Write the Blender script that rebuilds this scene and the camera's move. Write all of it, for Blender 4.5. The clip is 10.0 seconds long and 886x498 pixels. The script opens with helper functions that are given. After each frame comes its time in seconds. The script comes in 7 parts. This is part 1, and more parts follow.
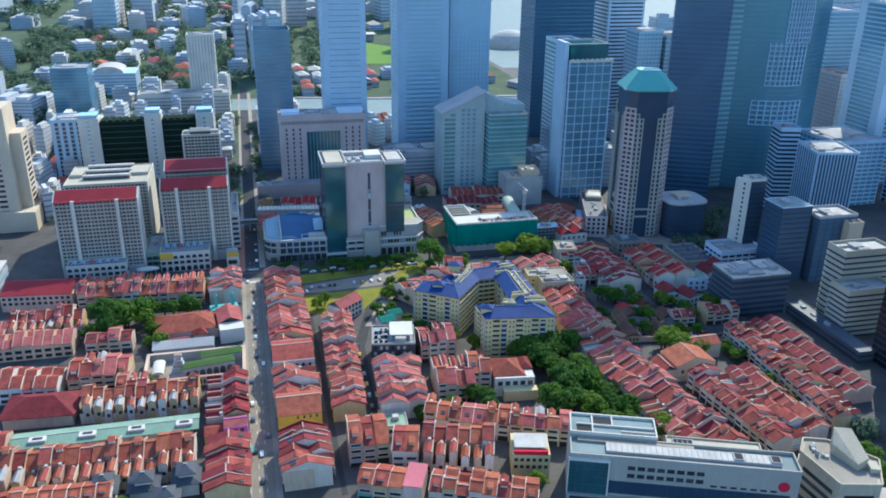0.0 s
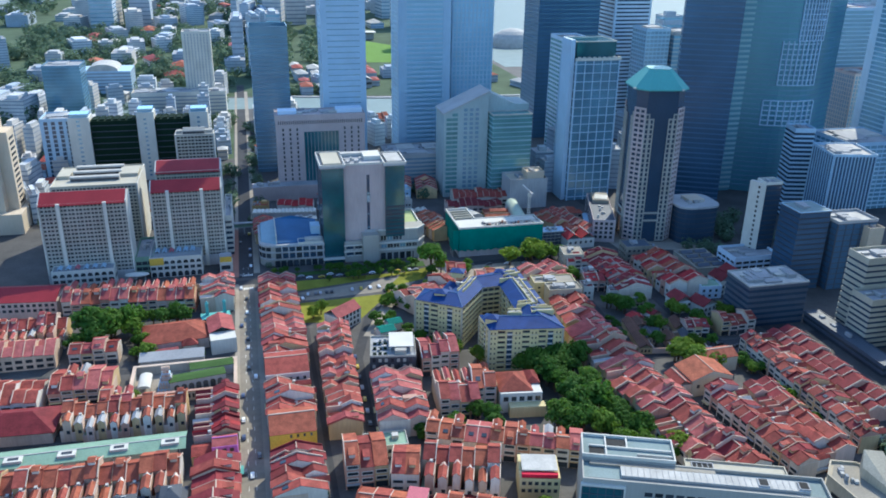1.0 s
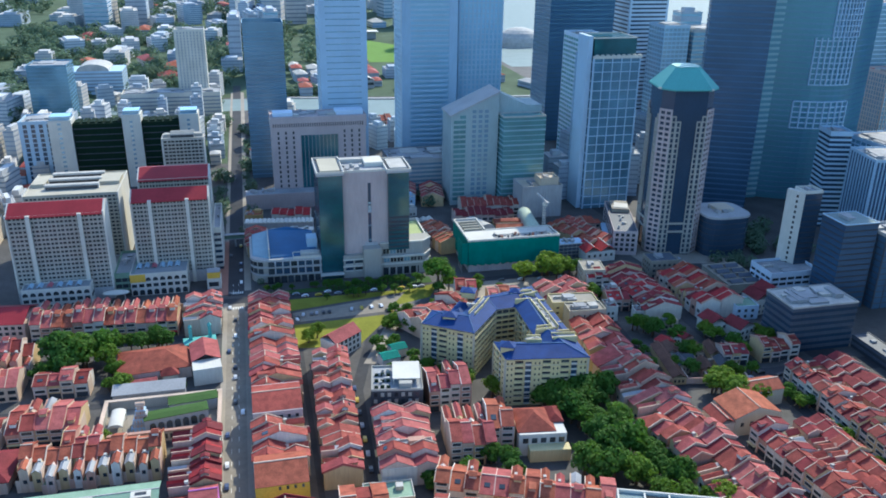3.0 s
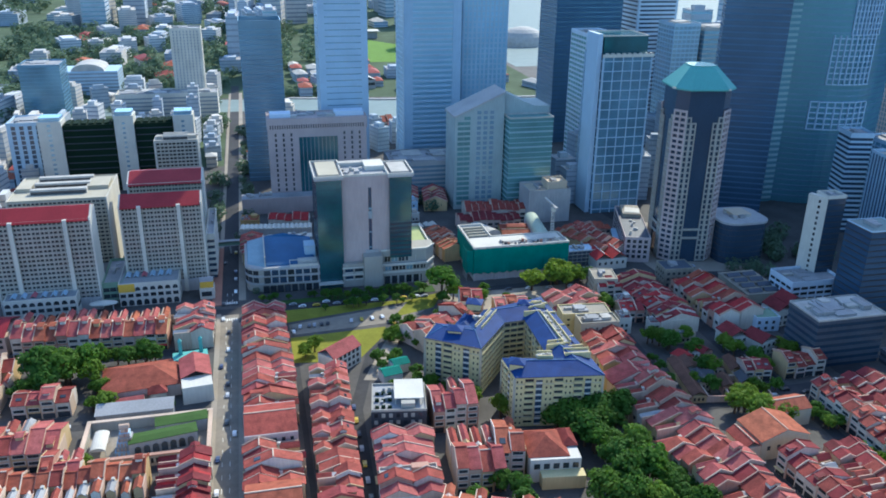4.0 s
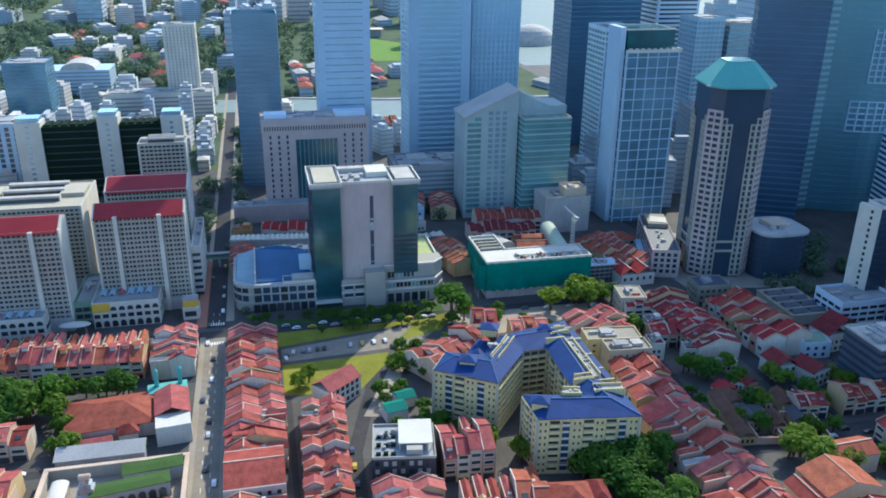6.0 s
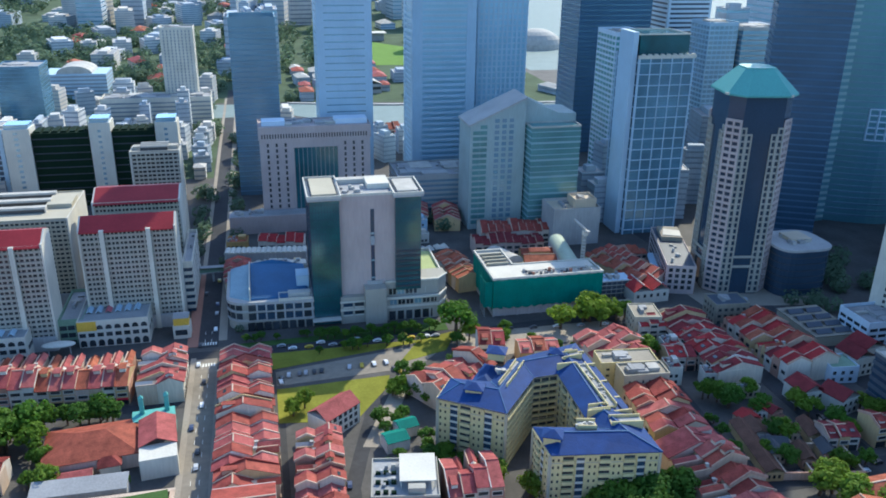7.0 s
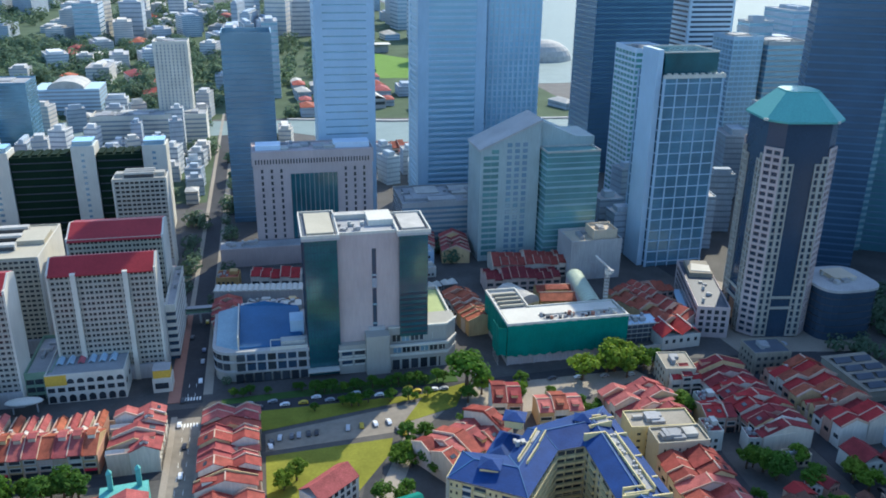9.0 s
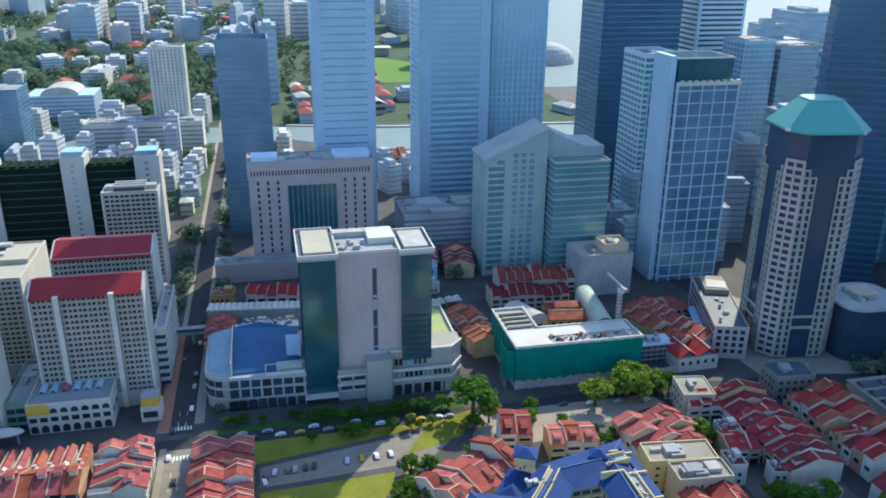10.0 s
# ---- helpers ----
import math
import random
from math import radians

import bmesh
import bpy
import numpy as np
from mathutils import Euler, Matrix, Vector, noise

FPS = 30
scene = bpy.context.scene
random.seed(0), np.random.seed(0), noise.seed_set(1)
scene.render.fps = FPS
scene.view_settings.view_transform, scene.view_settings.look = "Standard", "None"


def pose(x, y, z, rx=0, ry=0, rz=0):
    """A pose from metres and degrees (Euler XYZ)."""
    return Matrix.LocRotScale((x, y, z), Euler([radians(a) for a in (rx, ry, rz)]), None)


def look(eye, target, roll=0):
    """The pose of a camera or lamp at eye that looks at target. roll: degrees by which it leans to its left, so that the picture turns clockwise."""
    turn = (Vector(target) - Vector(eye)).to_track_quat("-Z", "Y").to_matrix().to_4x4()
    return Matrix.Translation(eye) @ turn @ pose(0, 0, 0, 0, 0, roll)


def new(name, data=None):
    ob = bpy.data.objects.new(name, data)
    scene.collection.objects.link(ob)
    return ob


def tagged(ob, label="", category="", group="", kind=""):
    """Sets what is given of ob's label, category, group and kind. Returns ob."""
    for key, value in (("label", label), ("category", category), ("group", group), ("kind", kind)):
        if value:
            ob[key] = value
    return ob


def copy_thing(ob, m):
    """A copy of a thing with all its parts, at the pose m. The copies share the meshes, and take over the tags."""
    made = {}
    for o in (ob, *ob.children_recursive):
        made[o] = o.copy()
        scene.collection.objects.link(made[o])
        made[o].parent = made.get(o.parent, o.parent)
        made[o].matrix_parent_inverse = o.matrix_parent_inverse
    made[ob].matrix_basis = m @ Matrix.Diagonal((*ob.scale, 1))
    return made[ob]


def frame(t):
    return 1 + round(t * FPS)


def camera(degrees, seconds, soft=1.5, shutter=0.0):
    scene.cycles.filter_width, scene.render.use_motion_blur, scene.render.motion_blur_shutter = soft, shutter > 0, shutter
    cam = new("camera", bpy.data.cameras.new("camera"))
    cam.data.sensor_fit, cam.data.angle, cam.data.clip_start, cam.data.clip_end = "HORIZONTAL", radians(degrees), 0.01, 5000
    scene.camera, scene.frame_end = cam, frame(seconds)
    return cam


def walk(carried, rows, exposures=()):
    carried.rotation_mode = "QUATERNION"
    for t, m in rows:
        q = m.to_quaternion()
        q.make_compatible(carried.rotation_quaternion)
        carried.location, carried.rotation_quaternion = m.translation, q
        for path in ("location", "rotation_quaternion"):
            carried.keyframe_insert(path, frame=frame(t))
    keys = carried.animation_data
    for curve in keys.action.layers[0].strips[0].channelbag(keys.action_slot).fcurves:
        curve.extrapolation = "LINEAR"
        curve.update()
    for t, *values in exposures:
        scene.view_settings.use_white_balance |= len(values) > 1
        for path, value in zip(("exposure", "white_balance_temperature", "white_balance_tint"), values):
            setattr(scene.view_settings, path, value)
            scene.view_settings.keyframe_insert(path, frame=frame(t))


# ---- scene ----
# ---- the camera's way: a fast glide low over the old town ----
cam = camera(57.1, 10.0, soft=1.8)
METRES, EYE, TILT, LEAN, TURN = 238.2, 232.2, 0.0, 0.0, -13.7
ROWS = [
    (0.0, 0.0, 0.0, 0.0, 0.31, -21.92, -0.77),
    (0.5, -0.0027, 0.0478, -0.0104, 0.33, -21.93, -0.84),
    (1.0, -0.0058, 0.0973, -0.0213, 0.36, -21.95, -0.89),
    (1.5, -0.0099, 0.1472, -0.032, 0.4, -21.96, -0.91),
    (2.0, -0.0137, 0.1976, -0.0425, 0.43, -21.94, -0.9),
    (2.5, -0.018, 0.2482, -0.053, 0.47, -21.9, -0.86),
    (4.0, -0.0292, 0.4009, -0.0836, 0.61, -21.85, -0.77),
    (4.5, -0.0328, 0.4521, -0.0943, 0.68, -21.83, -0.76),
    (5.0, -0.0365, 0.5031, -0.1049, 0.75, -21.8, -0.74),
    (6.5, -0.0463, 0.6522, -0.138, 1.02, -21.72, -0.76),
    (7.0, -0.0491, 0.7013, -0.1395, 1.14, -21.55, -0.83),
    (7.5, -0.0517, 0.7493, -0.1393, 1.25, -21.36, -0.84),
    (8.0, -0.0547, 0.7963, -0.1387, 1.34, -21.19, -0.84),
    (8.5, -0.0581, 0.843, -0.1382, 1.41, -21.06, -0.81),
    (9.0, -0.0624, 0.8897, -0.1377, 1.44, -21.02, -0.73),
    (9.5, -0.0668, 0.9363, -0.1374, 1.44, -20.97, -0.63),
    (10.0, -0.0713, 0.9829, -0.1373, 1.45, -20.92, -0.56),
]
walk(cam, [(t, pose(0, 0, EYE, TILT, LEAN, TURN) @ pose(METRES * x, METRES * y, METRES * z, 90 + pitch, roll, yaw)) for t, x, y, z, yaw, pitch, roll in ROWS],
     [(0.0, 1.18, 5650, 3), (6.0, 1.18, 5850, 3), (10.0, 1.19, 6000, 4)])

# ---- sky and sun: high morning sun from beyond the towers, to the right ----
SUN = Vector((0.60, 0.80, 0.83)).normalized()
world = bpy.data.worlds.new("sky")
scene.world = world
world.use_nodes = True
wn = world.node_tree
sky = wn.nodes.new("ShaderNodeTexSky")
sky.sky_type, sky.sun_disc = "NISHITA", False
sky.sun_elevation, sky.sun_rotation = math.asin(SUN.z), math.atan2(SUN.x, SUN.y)
sky.dust_density, sky.ozone_density = 1.0, 5.0
wn.links.new(sky.outputs[0], wn.nodes["Background"].inputs[0])
wn.nodes["Background"].inputs[1].default_value = 0.15
sun_data = bpy.data.lights.new("sun", "SUN")
sun_data.energy, sun_data.angle, sun_data.color = 2.6, radians(0.6), (1.0, 0.88, 0.69)
sun = new("sun", sun_data)
sun.matrix_world = look(SUN * 900, (0, 0, 0))


# ---- materials ----
def material(name, *cols, rough=0.75, metal=0.0, spread=0.25, coarse=0.06, fine=1.3, bump=0.25, stain_reflect=0.35, streak=False, spec=0.15):
    """A surface whose base colour varies from piece to piece among cols, with grime at two scales and fine relief; on
    tower glass the coarse scale paints mottled reflections.
    """
    m = bpy.data.materials.new(name)
    m.use_nodes = True
    n, l = m.node_tree.nodes, m.node_tree.links
    b = n["Principled BSDF"]
    b.inputs["Roughness"].default_value, b.inputs["Metallic"].default_value = rough, metal
    b.inputs["Specular IOR Level"].default_value = spec
    geo, info = n.new("ShaderNodeNewGeometry"), n.new("ShaderNodeObjectInfo")
    ramp = n.new("ShaderNodeValToRGB")
    ramp.color_ramp.interpolation = "CONSTANT" if len(cols) > 3 else "LINEAR"
    while len(ramp.color_ramp.elements) > 1:
        ramp.color_ramp.elements.remove(ramp.color_ramp.elements[0])
    ramp.color_ramp.elements[0].position = 0.0
    for k, c in enumerate(cols):
        e = ramp.color_ramp.elements[0] if k == 0 else ramp.color_ramp.elements.new(k / max(1, len(cols) - (0 if len(cols) > 3 else 1)))
        e.color = (*c, 1)
    l.new(info.outputs["Random"], ramp.inputs[0])
    big, small = n.new("ShaderNodeTexNoise"), n.new("ShaderNodeTexNoise")
    for t, s, d in ((big, coarse, 4), (small, fine, 3)):
        t.inputs["Scale"].default_value, t.inputs["Detail"].default_value = s, d
    if streak:
        sc = n.new("ShaderNodeVectorMath")
        sc.operation = "MULTIPLY"
        sc.inputs[1].default_value = (1, 1, 0.12)
        l.new(geo.outputs["Position"], sc.inputs[0])
        l.new(sc.outputs[0], small.inputs["Vector"])
    else:
        l.new(geo.outputs["Position"], small.inputs["Vector"])
    l.new(geo.outputs["Position"], big.inputs["Vector"])
    mix = n.new("ShaderNodeMath")
    mix.operation = "MULTIPLY_ADD"
    mix.inputs[1].default_value, mix.inputs[2].default_value = spread * 2, 1 - spread
    l.new(small.outputs[0], mix.inputs[0])
    mix2 = n.new("ShaderNodeMath")
    mix2.operation = "MULTIPLY_ADD"
    mix2.inputs[1].default_value, mix2.inputs[2].default_value = stain_reflect * 2, 1 - stain_reflect
    l.new(big.outputs[0], mix2.inputs[0])
    prod = n.new("ShaderNodeMath")
    prod.operation = "MULTIPLY"
    l.new(mix.outputs[0], prod.inputs[0])
    l.new(mix2.outputs[0], prod.inputs[1])
    sc2 = n.new("ShaderNodeVectorMath")
    sc2.operation = "SCALE"
    l.new(ramp.outputs[0], sc2.inputs[0])
    l.new(prod.outputs[0], sc2.inputs["Scale"])
    l.new(sc2.outputs[0], b.inputs["Base Color"])
    if bump:
        bn = n.new("ShaderNodeBump")
        bn.inputs["Strength"].default_value, bn.inputs["Distance"].default_value = bump, 0.3
        l.new(small.outputs[0], bn.inputs["Height"])
        l.new(bn.outputs[0], b.inputs["Normal"])
    return m


M = {
    "ground": material("worn_paving", (0.085, 0.08, 0.075), stain_reflect=0.5, fine=0.5),
    "asphalt": material("asphalt", (0.05, 0.05, 0.053), stain_reflect=0.3, fine=0.4, rough=0.85),
    # paler copy of the asphalt with the tan of sunlight in its colour
    "sunroad": material("sunlit_pale_asphalt", (0.23, 0.20, 0.16), stain_reflect=0.25, fine=0.35, rough=0.85),
    "brick": material("red_brick_paving", (0.34, 0.17, 0.12), (0.30, 0.15, 0.11), stain_reflect=0.3),
    "pave": material("paving", (0.29, 0.25, 0.20), stain_reflect=0.3),
    "grass": material("grass", (0.19, 0.19, 0.03), stain_reflect=0.5, coarse=0.09, fine=0.8, rough=0.95, spec=0.1),
    "turf": material("mown_turf", (0.14, 0.24, 0.05), stain_reflect=0.2, rough=0.95, spec=0.1),
    "park": material("parkland_grass", (0.075, 0.105, 0.06), stain_reflect=0.5, coarse=0.02, fine=0.1, rough=0.95, spec=0.1),
    "lawn": material("clipped_lawn", (0.055, 0.10, 0.03), stain_reflect=0.3, rough=0.95, spec=0.1),
    "line": material("road_paint", (0.75, 0.73, 0.66), bump=0),
    "tile": material("clay_tiles", (0.235, 0.046, 0.037), (0.30, 0.073, 0.052), (0.155, 0.028, 0.025), stain_reflect=0.7, coarse=0.3, fine=2.2, spread=0.55),
    "tileo": material("orange_clay_tiles", (0.33, 0.098, 0.052), (0.23, 0.058, 0.038), stain_reflect=0.7, coarse=0.3, fine=2.2, spread=0.55),
    "tilep": material("faded_pink_tiles", (0.36, 0.105, 0.092), (0.26, 0.056, 0.056), stain_reflect=0.65, coarse=0.3, fine=2.2, spread=0.55),
    "tiled": material("dark_red_tiles", (0.21, 0.030, 0.034), (0.135, 0.022, 0.026), stain_reflect=0.6, coarse=0.25, fine=1.6, spread=0.35),
    "redmetal": material("red_metal_roof", (0.25, 0.026, 0.032), rough=0.5, stain_reflect=0.3),
    "plaster": material("limewash", (0.50, 0.37, 0.27), (0.58, 0.50, 0.41), (0.45, 0.26, 0.19), (0.62, 0.57, 0.50), (0.50, 0.36, 0.19), (0.56, 0.42, 0.35), streak=True),
    "parapet": material("parapet_plaster", (0.50, 0.34, 0.24), (0.56, 0.45, 0.35), (0.42, 0.24, 0.18), streak=True, stain_reflect=0.4),
    "white": material("white_paint", (0.55, 0.52, 0.45), streak=True, stain_reflect=0.25, spread=0.15),
    "cream": material("cream_render", (0.58, 0.48, 0.25), streak=True, stain_reflect=0.25, spread=0.15),
    "beige": material("beige_cladding", (0.55, 0.45, 0.33), streak=True, stain_reflect=0.2, spread=0.12),
    "oldcream": material("weathered_cream_render", (0.42, 0.38, 0.29), streak=True, stain_reflect=0.2, spread=0.12),
    "flatwall": material("grey_cream_render", (0.35, 0.33, 0.285), streak=True, stain_reflect=0.2, spread=0.12),
    "concrete": material("pale_concrete", (0.38, 0.37, 0.36), streak=True, stain_reflect=0.3),
    "stone": material("mauve_stone_cladding", (0.44, 0.36, 0.34), streak=True, stain_reflect=0.2, spread=0.12),
    "grey": material("grey_roofing", (0.30, 0.30, 0.30), stain_reflect=0.45),
    "lightroof": material("pale_roof_sheet", (0.42, 0.40, 0.36), stain_reflect=0.35, coarse=0.15),
    "dark": material("dark_cladding", (0.05, 0.055, 0.065), rough=0.5, stain_reflect=0.3),
    "darktile": material("charcoal_tiles", (0.07, 0.075, 0.085), stain_reflect=0.4),
    "bluetile": material("blue_roof_tiles", (0.009, 0.040, 0.15), rough=0.7, spec=0.2, stain_reflect=0.4, coarse=0.2),
    "bluemetal": material("blue_roof_sheet", (0.035, 0.11, 0.23), spec=0.2, rough=0.6, stain_reflect=0.2, coarse=0.1),
    "greenmetal": material("grey_green_roof_sheet", (0.21, 0.31, 0.22), rough=0.5, stain_reflect=0.35, coarse=0.1),
    "teal": material("teal_copper_roof", (0.12, 0.34, 0.30), rough=0.45, stain_reflect=0.15),
    "net": material("green_scaffold_net", (0.01, 0.17, 0.13), rough=0.8, stain_reflect=0.35, coarse=0.12),
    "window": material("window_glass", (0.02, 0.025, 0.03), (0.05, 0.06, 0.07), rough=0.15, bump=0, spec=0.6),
    # base colour raised towards pale blue to carry the haze over the towers
    "glass": material("hazy_blue_curtain_glass", (0.23, 0.41, 0.53), rough=0.25, metal=0.5, bump=0, spec=0.9, stain_reflect=0.2, coarse=0.03),
    # heavy coarse mottling paints reflections into the green and lake glass colours
    "glassg": material("green_curtain_glass", (0.08, 0.26, 0.24), rough=0.25, bump=0, spec=0.9, stain_reflect=0.5, coarse=0.09),
    "glassd": material("dark_curtain_glass", (0.03, 0.055, 0.09), rough=0.2, bump=0, spec=0.7, stain_reflect=0.2),
    "lakeglass": material("lake_blue_curtain_glass", (0.13, 0.27, 0.37), rough=0.2, metal=0.4, bump=0, spec=0.9, stain_reflect=0.6, coarse=0.05),
    "seaglass": material("sea_green_curtain_glass", (0.13, 0.30, 0.30), rough=0.25, metal=0.3, bump=0, spec=0.9, stain_reflect=0.5, coarse=0.05),
    "glassk": material("dark_green_mirror_glass", (0.035, 0.13, 0.15), rough=0.12, metal=0.35, bump=0, spec=0.9, stain_reflect=0.6, coarse=0.07),
    # glass for far towers, with haze painted in as a lighter, bluer base
    "hazeglass": material("hazy_steel_blue_glass", (0.30, 0.49, 0.62), rough=0.3, metal=0.5, bump=0, spec=0.9, stain_reflect=0.2, coarse=0.02),
    "tealglass": material("blue_green_mirror_glass", (0.10, 0.25, 0.31), rough=0.3, metal=0.5, bump=0, spec=0.9, stain_reflect=0.25, coarse=0.02),
    "glassp": material("pale_blue_glass", (0.30, 0.46, 0.58), rough=0.2, metal=0.5, bump=0, spec=0.9, stain_reflect=0.2, coarse=0.02),
    # both claddings are paled so that their colour holds the haze
    "bluegrey": material("hazy_blue_grey_cladding", (0.40, 0.52, 0.62), streak=True, stain_reflect=0.15, spread=0.1, rough=0.5),
    "paleblue": material("hazy_pale_aluminium", (0.56, 0.64, 0.72), streak=True, stain_reflect=0.15, spread=0.1, rough=0.5),
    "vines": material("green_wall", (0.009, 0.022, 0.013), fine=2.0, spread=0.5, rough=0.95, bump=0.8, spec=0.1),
    "leaf": material("leaves", (0.095, 0.20, 0.025), (0.065, 0.15, 0.025), (0.14, 0.24, 0.025), fine=1.2, spread=0.45, stain_reflect=0.3, rough=0.7, bump=0, spec=0.2),
    # paler, greyer copy of the leaves: distance haze is put into its colour
    "hazeleaf": material("hazy_parkland_leaves", (0.15, 0.21, 0.13), (0.12, 0.18, 0.11), (0.17, 0.23, 0.12), fine=0.2, spread=0.4, stain_reflect=0.3, rough=0.8, bump=0, spec=0.2),
    "leafy": material("yellow_green_leaves", (0.20, 0.29, 0.03), (0.15, 0.24, 0.03), fine=1.2, spread=0.4, rough=0.7, bump=0, spec=0.2),
    "bark": material("bark", (0.10, 0.07, 0.05), streak=True),
    "carpaint": material("car_paint", (0.7, 0.7, 0.7), (0.03, 0.03, 0.035), (0.45, 0.46, 0.48), (0.05, 0.07, 0.14), (0.75, 0.75, 0.74), (0.10, 0.10, 0.11), (0.72, 0.72, 0.72), (0.04, 0.045, 0.05), (0.3, 0.31, 0.33), (0.5, 0.36, 0.04), rough=0.3, bump=0, stain_reflect=0.05, spread=0.05, spec=0.6),
    "tyre": material("tyre", (0.02, 0.02, 0.02)),
    "paleroof": material("grey_blue_roof_sheet", (0.22, 0.32, 0.38), rough=0.6, spec=0.2, stain_reflect=0.2, coarse=0.1),
    "deckgreen": material("yellow_green_deck", (0.36, 0.40, 0.18), stain_reflect=0.25, rough=0.9),
    "ochre": material("ochre_render", (0.42, 0.28, 0.12), streak=True, stain_reflect=0.3),
    "redtile": material("bright_red_tiles", (0.32, 0.030, 0.032), (0.24, 0.024, 0.026), stain_reflect=0.5, coarse=0.3, fine=2.2, spread=0.4),
    "palegreenglass": material("pale_green_bands", (0.30, 0.43, 0.47), rough=0.4, metal=0.2, bump=0, stain_reflect=0.2),
    "inkglass": material("ink_blue_glass", (0.05, 0.105, 0.18), rough=0.25, metal=0.3, bump=0, spec=0.8, stain_reflect=0.4, coarse=0.03),
    "nightband": material("night_blue_spandrel", (0.14, 0.25, 0.35), rough=0.35, metal=0.4, bump=0, stain_reflect=0.5, coarse=0.03),
    "inkband": material("ink_blue_spandrel", (0.075, 0.14, 0.22), rough=0.4, metal=0.2, bump=0, stain_reflect=0.2),
    "blackglass": material("black_curtain_glass", (0.015, 0.018, 0.022), rough=0.25, bump=0, spec=0.4, stain_reflect=0.2),
    "greenroof": material("grey_green_roof_deck", (0.20, 0.25, 0.24), stain_reflect=0.3, rough=0.8),
    "citywin": material("city_windows", (0.17, 0.21, 0.25), (0.24, 0.28, 0.32), rough=0.35, bump=0, spec=0.6, stain_reflect=0.3),
    "yellow": material("yellow_paint", (0.62, 0.38, 0.06), stain_reflect=0.25),
    "pink": material("pink_paint", (0.52, 0.15, 0.17), stain_reflect=0.3),
    # flat black that paints the shade inside roof openings
    "redpaint": material("red_paint", (0.55, 0.02, 0.05), stain_reflect=0.15),
    "water": material("river_water", (0.20, 0.25, 0.24), rough=0.6, bump=0.1, stain_reflect=0.15, spec=0.05),
    # brightened from deep blue to put haze on the dark towers
    "nightglass": material("hazy_deep_blue_glass", (0.16, 0.28, 0.38), rough=0.25, metal=0.5, bump=0, spec=0.9, stain_reflect=0.4, coarse=0.04),
    "palegreen": material("pale_green_sheet", (0.42, 0.48, 0.36), rough=0.5, stain_reflect=0.3),
    "weathered": material("weathered_concrete", (0.27, 0.24, 0.19), streak=True, stain_reflect=0.4),
    "sandcrete": material("sand_coloured_concrete", (0.42, 0.36, 0.26), streak=True, stain_reflect=0.35),
    "barktile": material("weathered_brown_tiles", (0.085, 0.052, 0.038), (0.12, 0.06, 0.042), stain_reflect=0.6, coarse=0.25, fine=2.0, spread=0.4),
    "sagestone": material("grey_green_stone", (0.34, 0.40, 0.39), streak=True, stain_reflect=0.3),
    "slate": material("slate_grey_cladding", (0.08, 0.093, 0.115), streak=True, stain_reflect=0.25, rough=0.5),
    "purple": material("violet_paint", (0.46, 0.15, 0.40), streak=True, stain_reflect=0.25),
    "shadeplate": material("opening_shade", (0.03, 0.03, 0.03), rough=0.8),
    "teal2": material("teal_paint", (0.12, 0.36, 0.32), stain_reflect=0.3),
    "city": material("city_walls", (0.50, 0.51, 0.51), (0.40, 0.44, 0.48), (0.53, 0.50, 0.45), (0.36, 0.41, 0.46), (0.60, 0.60, 0.59), (0.45, 0.44, 0.42), (0.56, 0.52, 0.47), streak=True, stain_reflect=0.3),
}
for leafy in ("leaf", "leafy", "hazeleaf"):
    # leaves let part of the light through
    nt = M[leafy].node_tree
    bsdf, thin, both = nt.nodes["Principled BSDF"], nt.nodes.new("ShaderNodeBsdfTranslucent"), nt.nodes.new("ShaderNodeMixShader")
    nt.links.new(bsdf.inputs["Base Color"].links[0].from_socket, thin.inputs["Color"])
    both.inputs[0].default_value = 0.5
    nt.links.new(bsdf.outputs[0], both.inputs[1])
    nt.links.new(thin.outputs[0], both.inputs[2])
    nt.links.new(both.outputs[0], nt.nodes["Material Output"].inputs[0])
CUBES = {}


def link(name, mesh, parent=None, label=""):
    ob = new(name, mesh)
    ob.parent = parent
    if parent is not None and parent.type == "MESH":
        # pieces of a part keep the axes of the whole thing
        ob.matrix_parent_inverse = parent.matrix_basis.inverted()
    return tagged(ob, label)


def thing(name, label, category, x=0.0, y=0.0, z=0.0, rz=0.0, group="", kind=""):
    ob = new(name)
    ob.empty_display_size = 2.0
    ob.matrix_basis = pose(x, y, z, 0, 0, rz)
    return tagged(ob, label, category, group, kind)


def mesh_of(name, bm, mat):
    me = bpy.data.meshes.new(name)
    bmesh.ops.recalc_face_normals(bm, faces=bm.faces)
    bm.to_mesh(me)
    bm.free()
    me.materials.append(M[mat])
    return me


def part(name, bm, mat, parent=None, label=""):
    return link(name, mesh_of(name, bm, mat), parent, label)


def box(parent, name, x0, x1, y0, y1, z0, z1, mat, label="", rz=0.0):
    """A box part between those limits in its thing's frame; boxes of one material share a mesh."""
    if mat not in CUBES:
        bm = bmesh.new()
        bmesh.ops.create_cube(bm, size=1.0)
        CUBES[mat] = mesh_of("block_" + mat, bm, mat)
    ob = link(name, CUBES[mat], parent, label)
    ob.location = ((x0 + x1) / 2, (y0 + y1) / 2, (z0 + z1) / 2)
    ob.scale = (x1 - x0, y1 - y0, z1 - z0)
    ob.rotation_euler = (0, 0, radians(rz))
    return ob


def solid(verts, faces):
    bm = bmesh.new()
    vs = [bm.verts.new(v) for v in verts]
    for f in faces:
        bm.faces.new([vs[i] for i in f])
    return bm


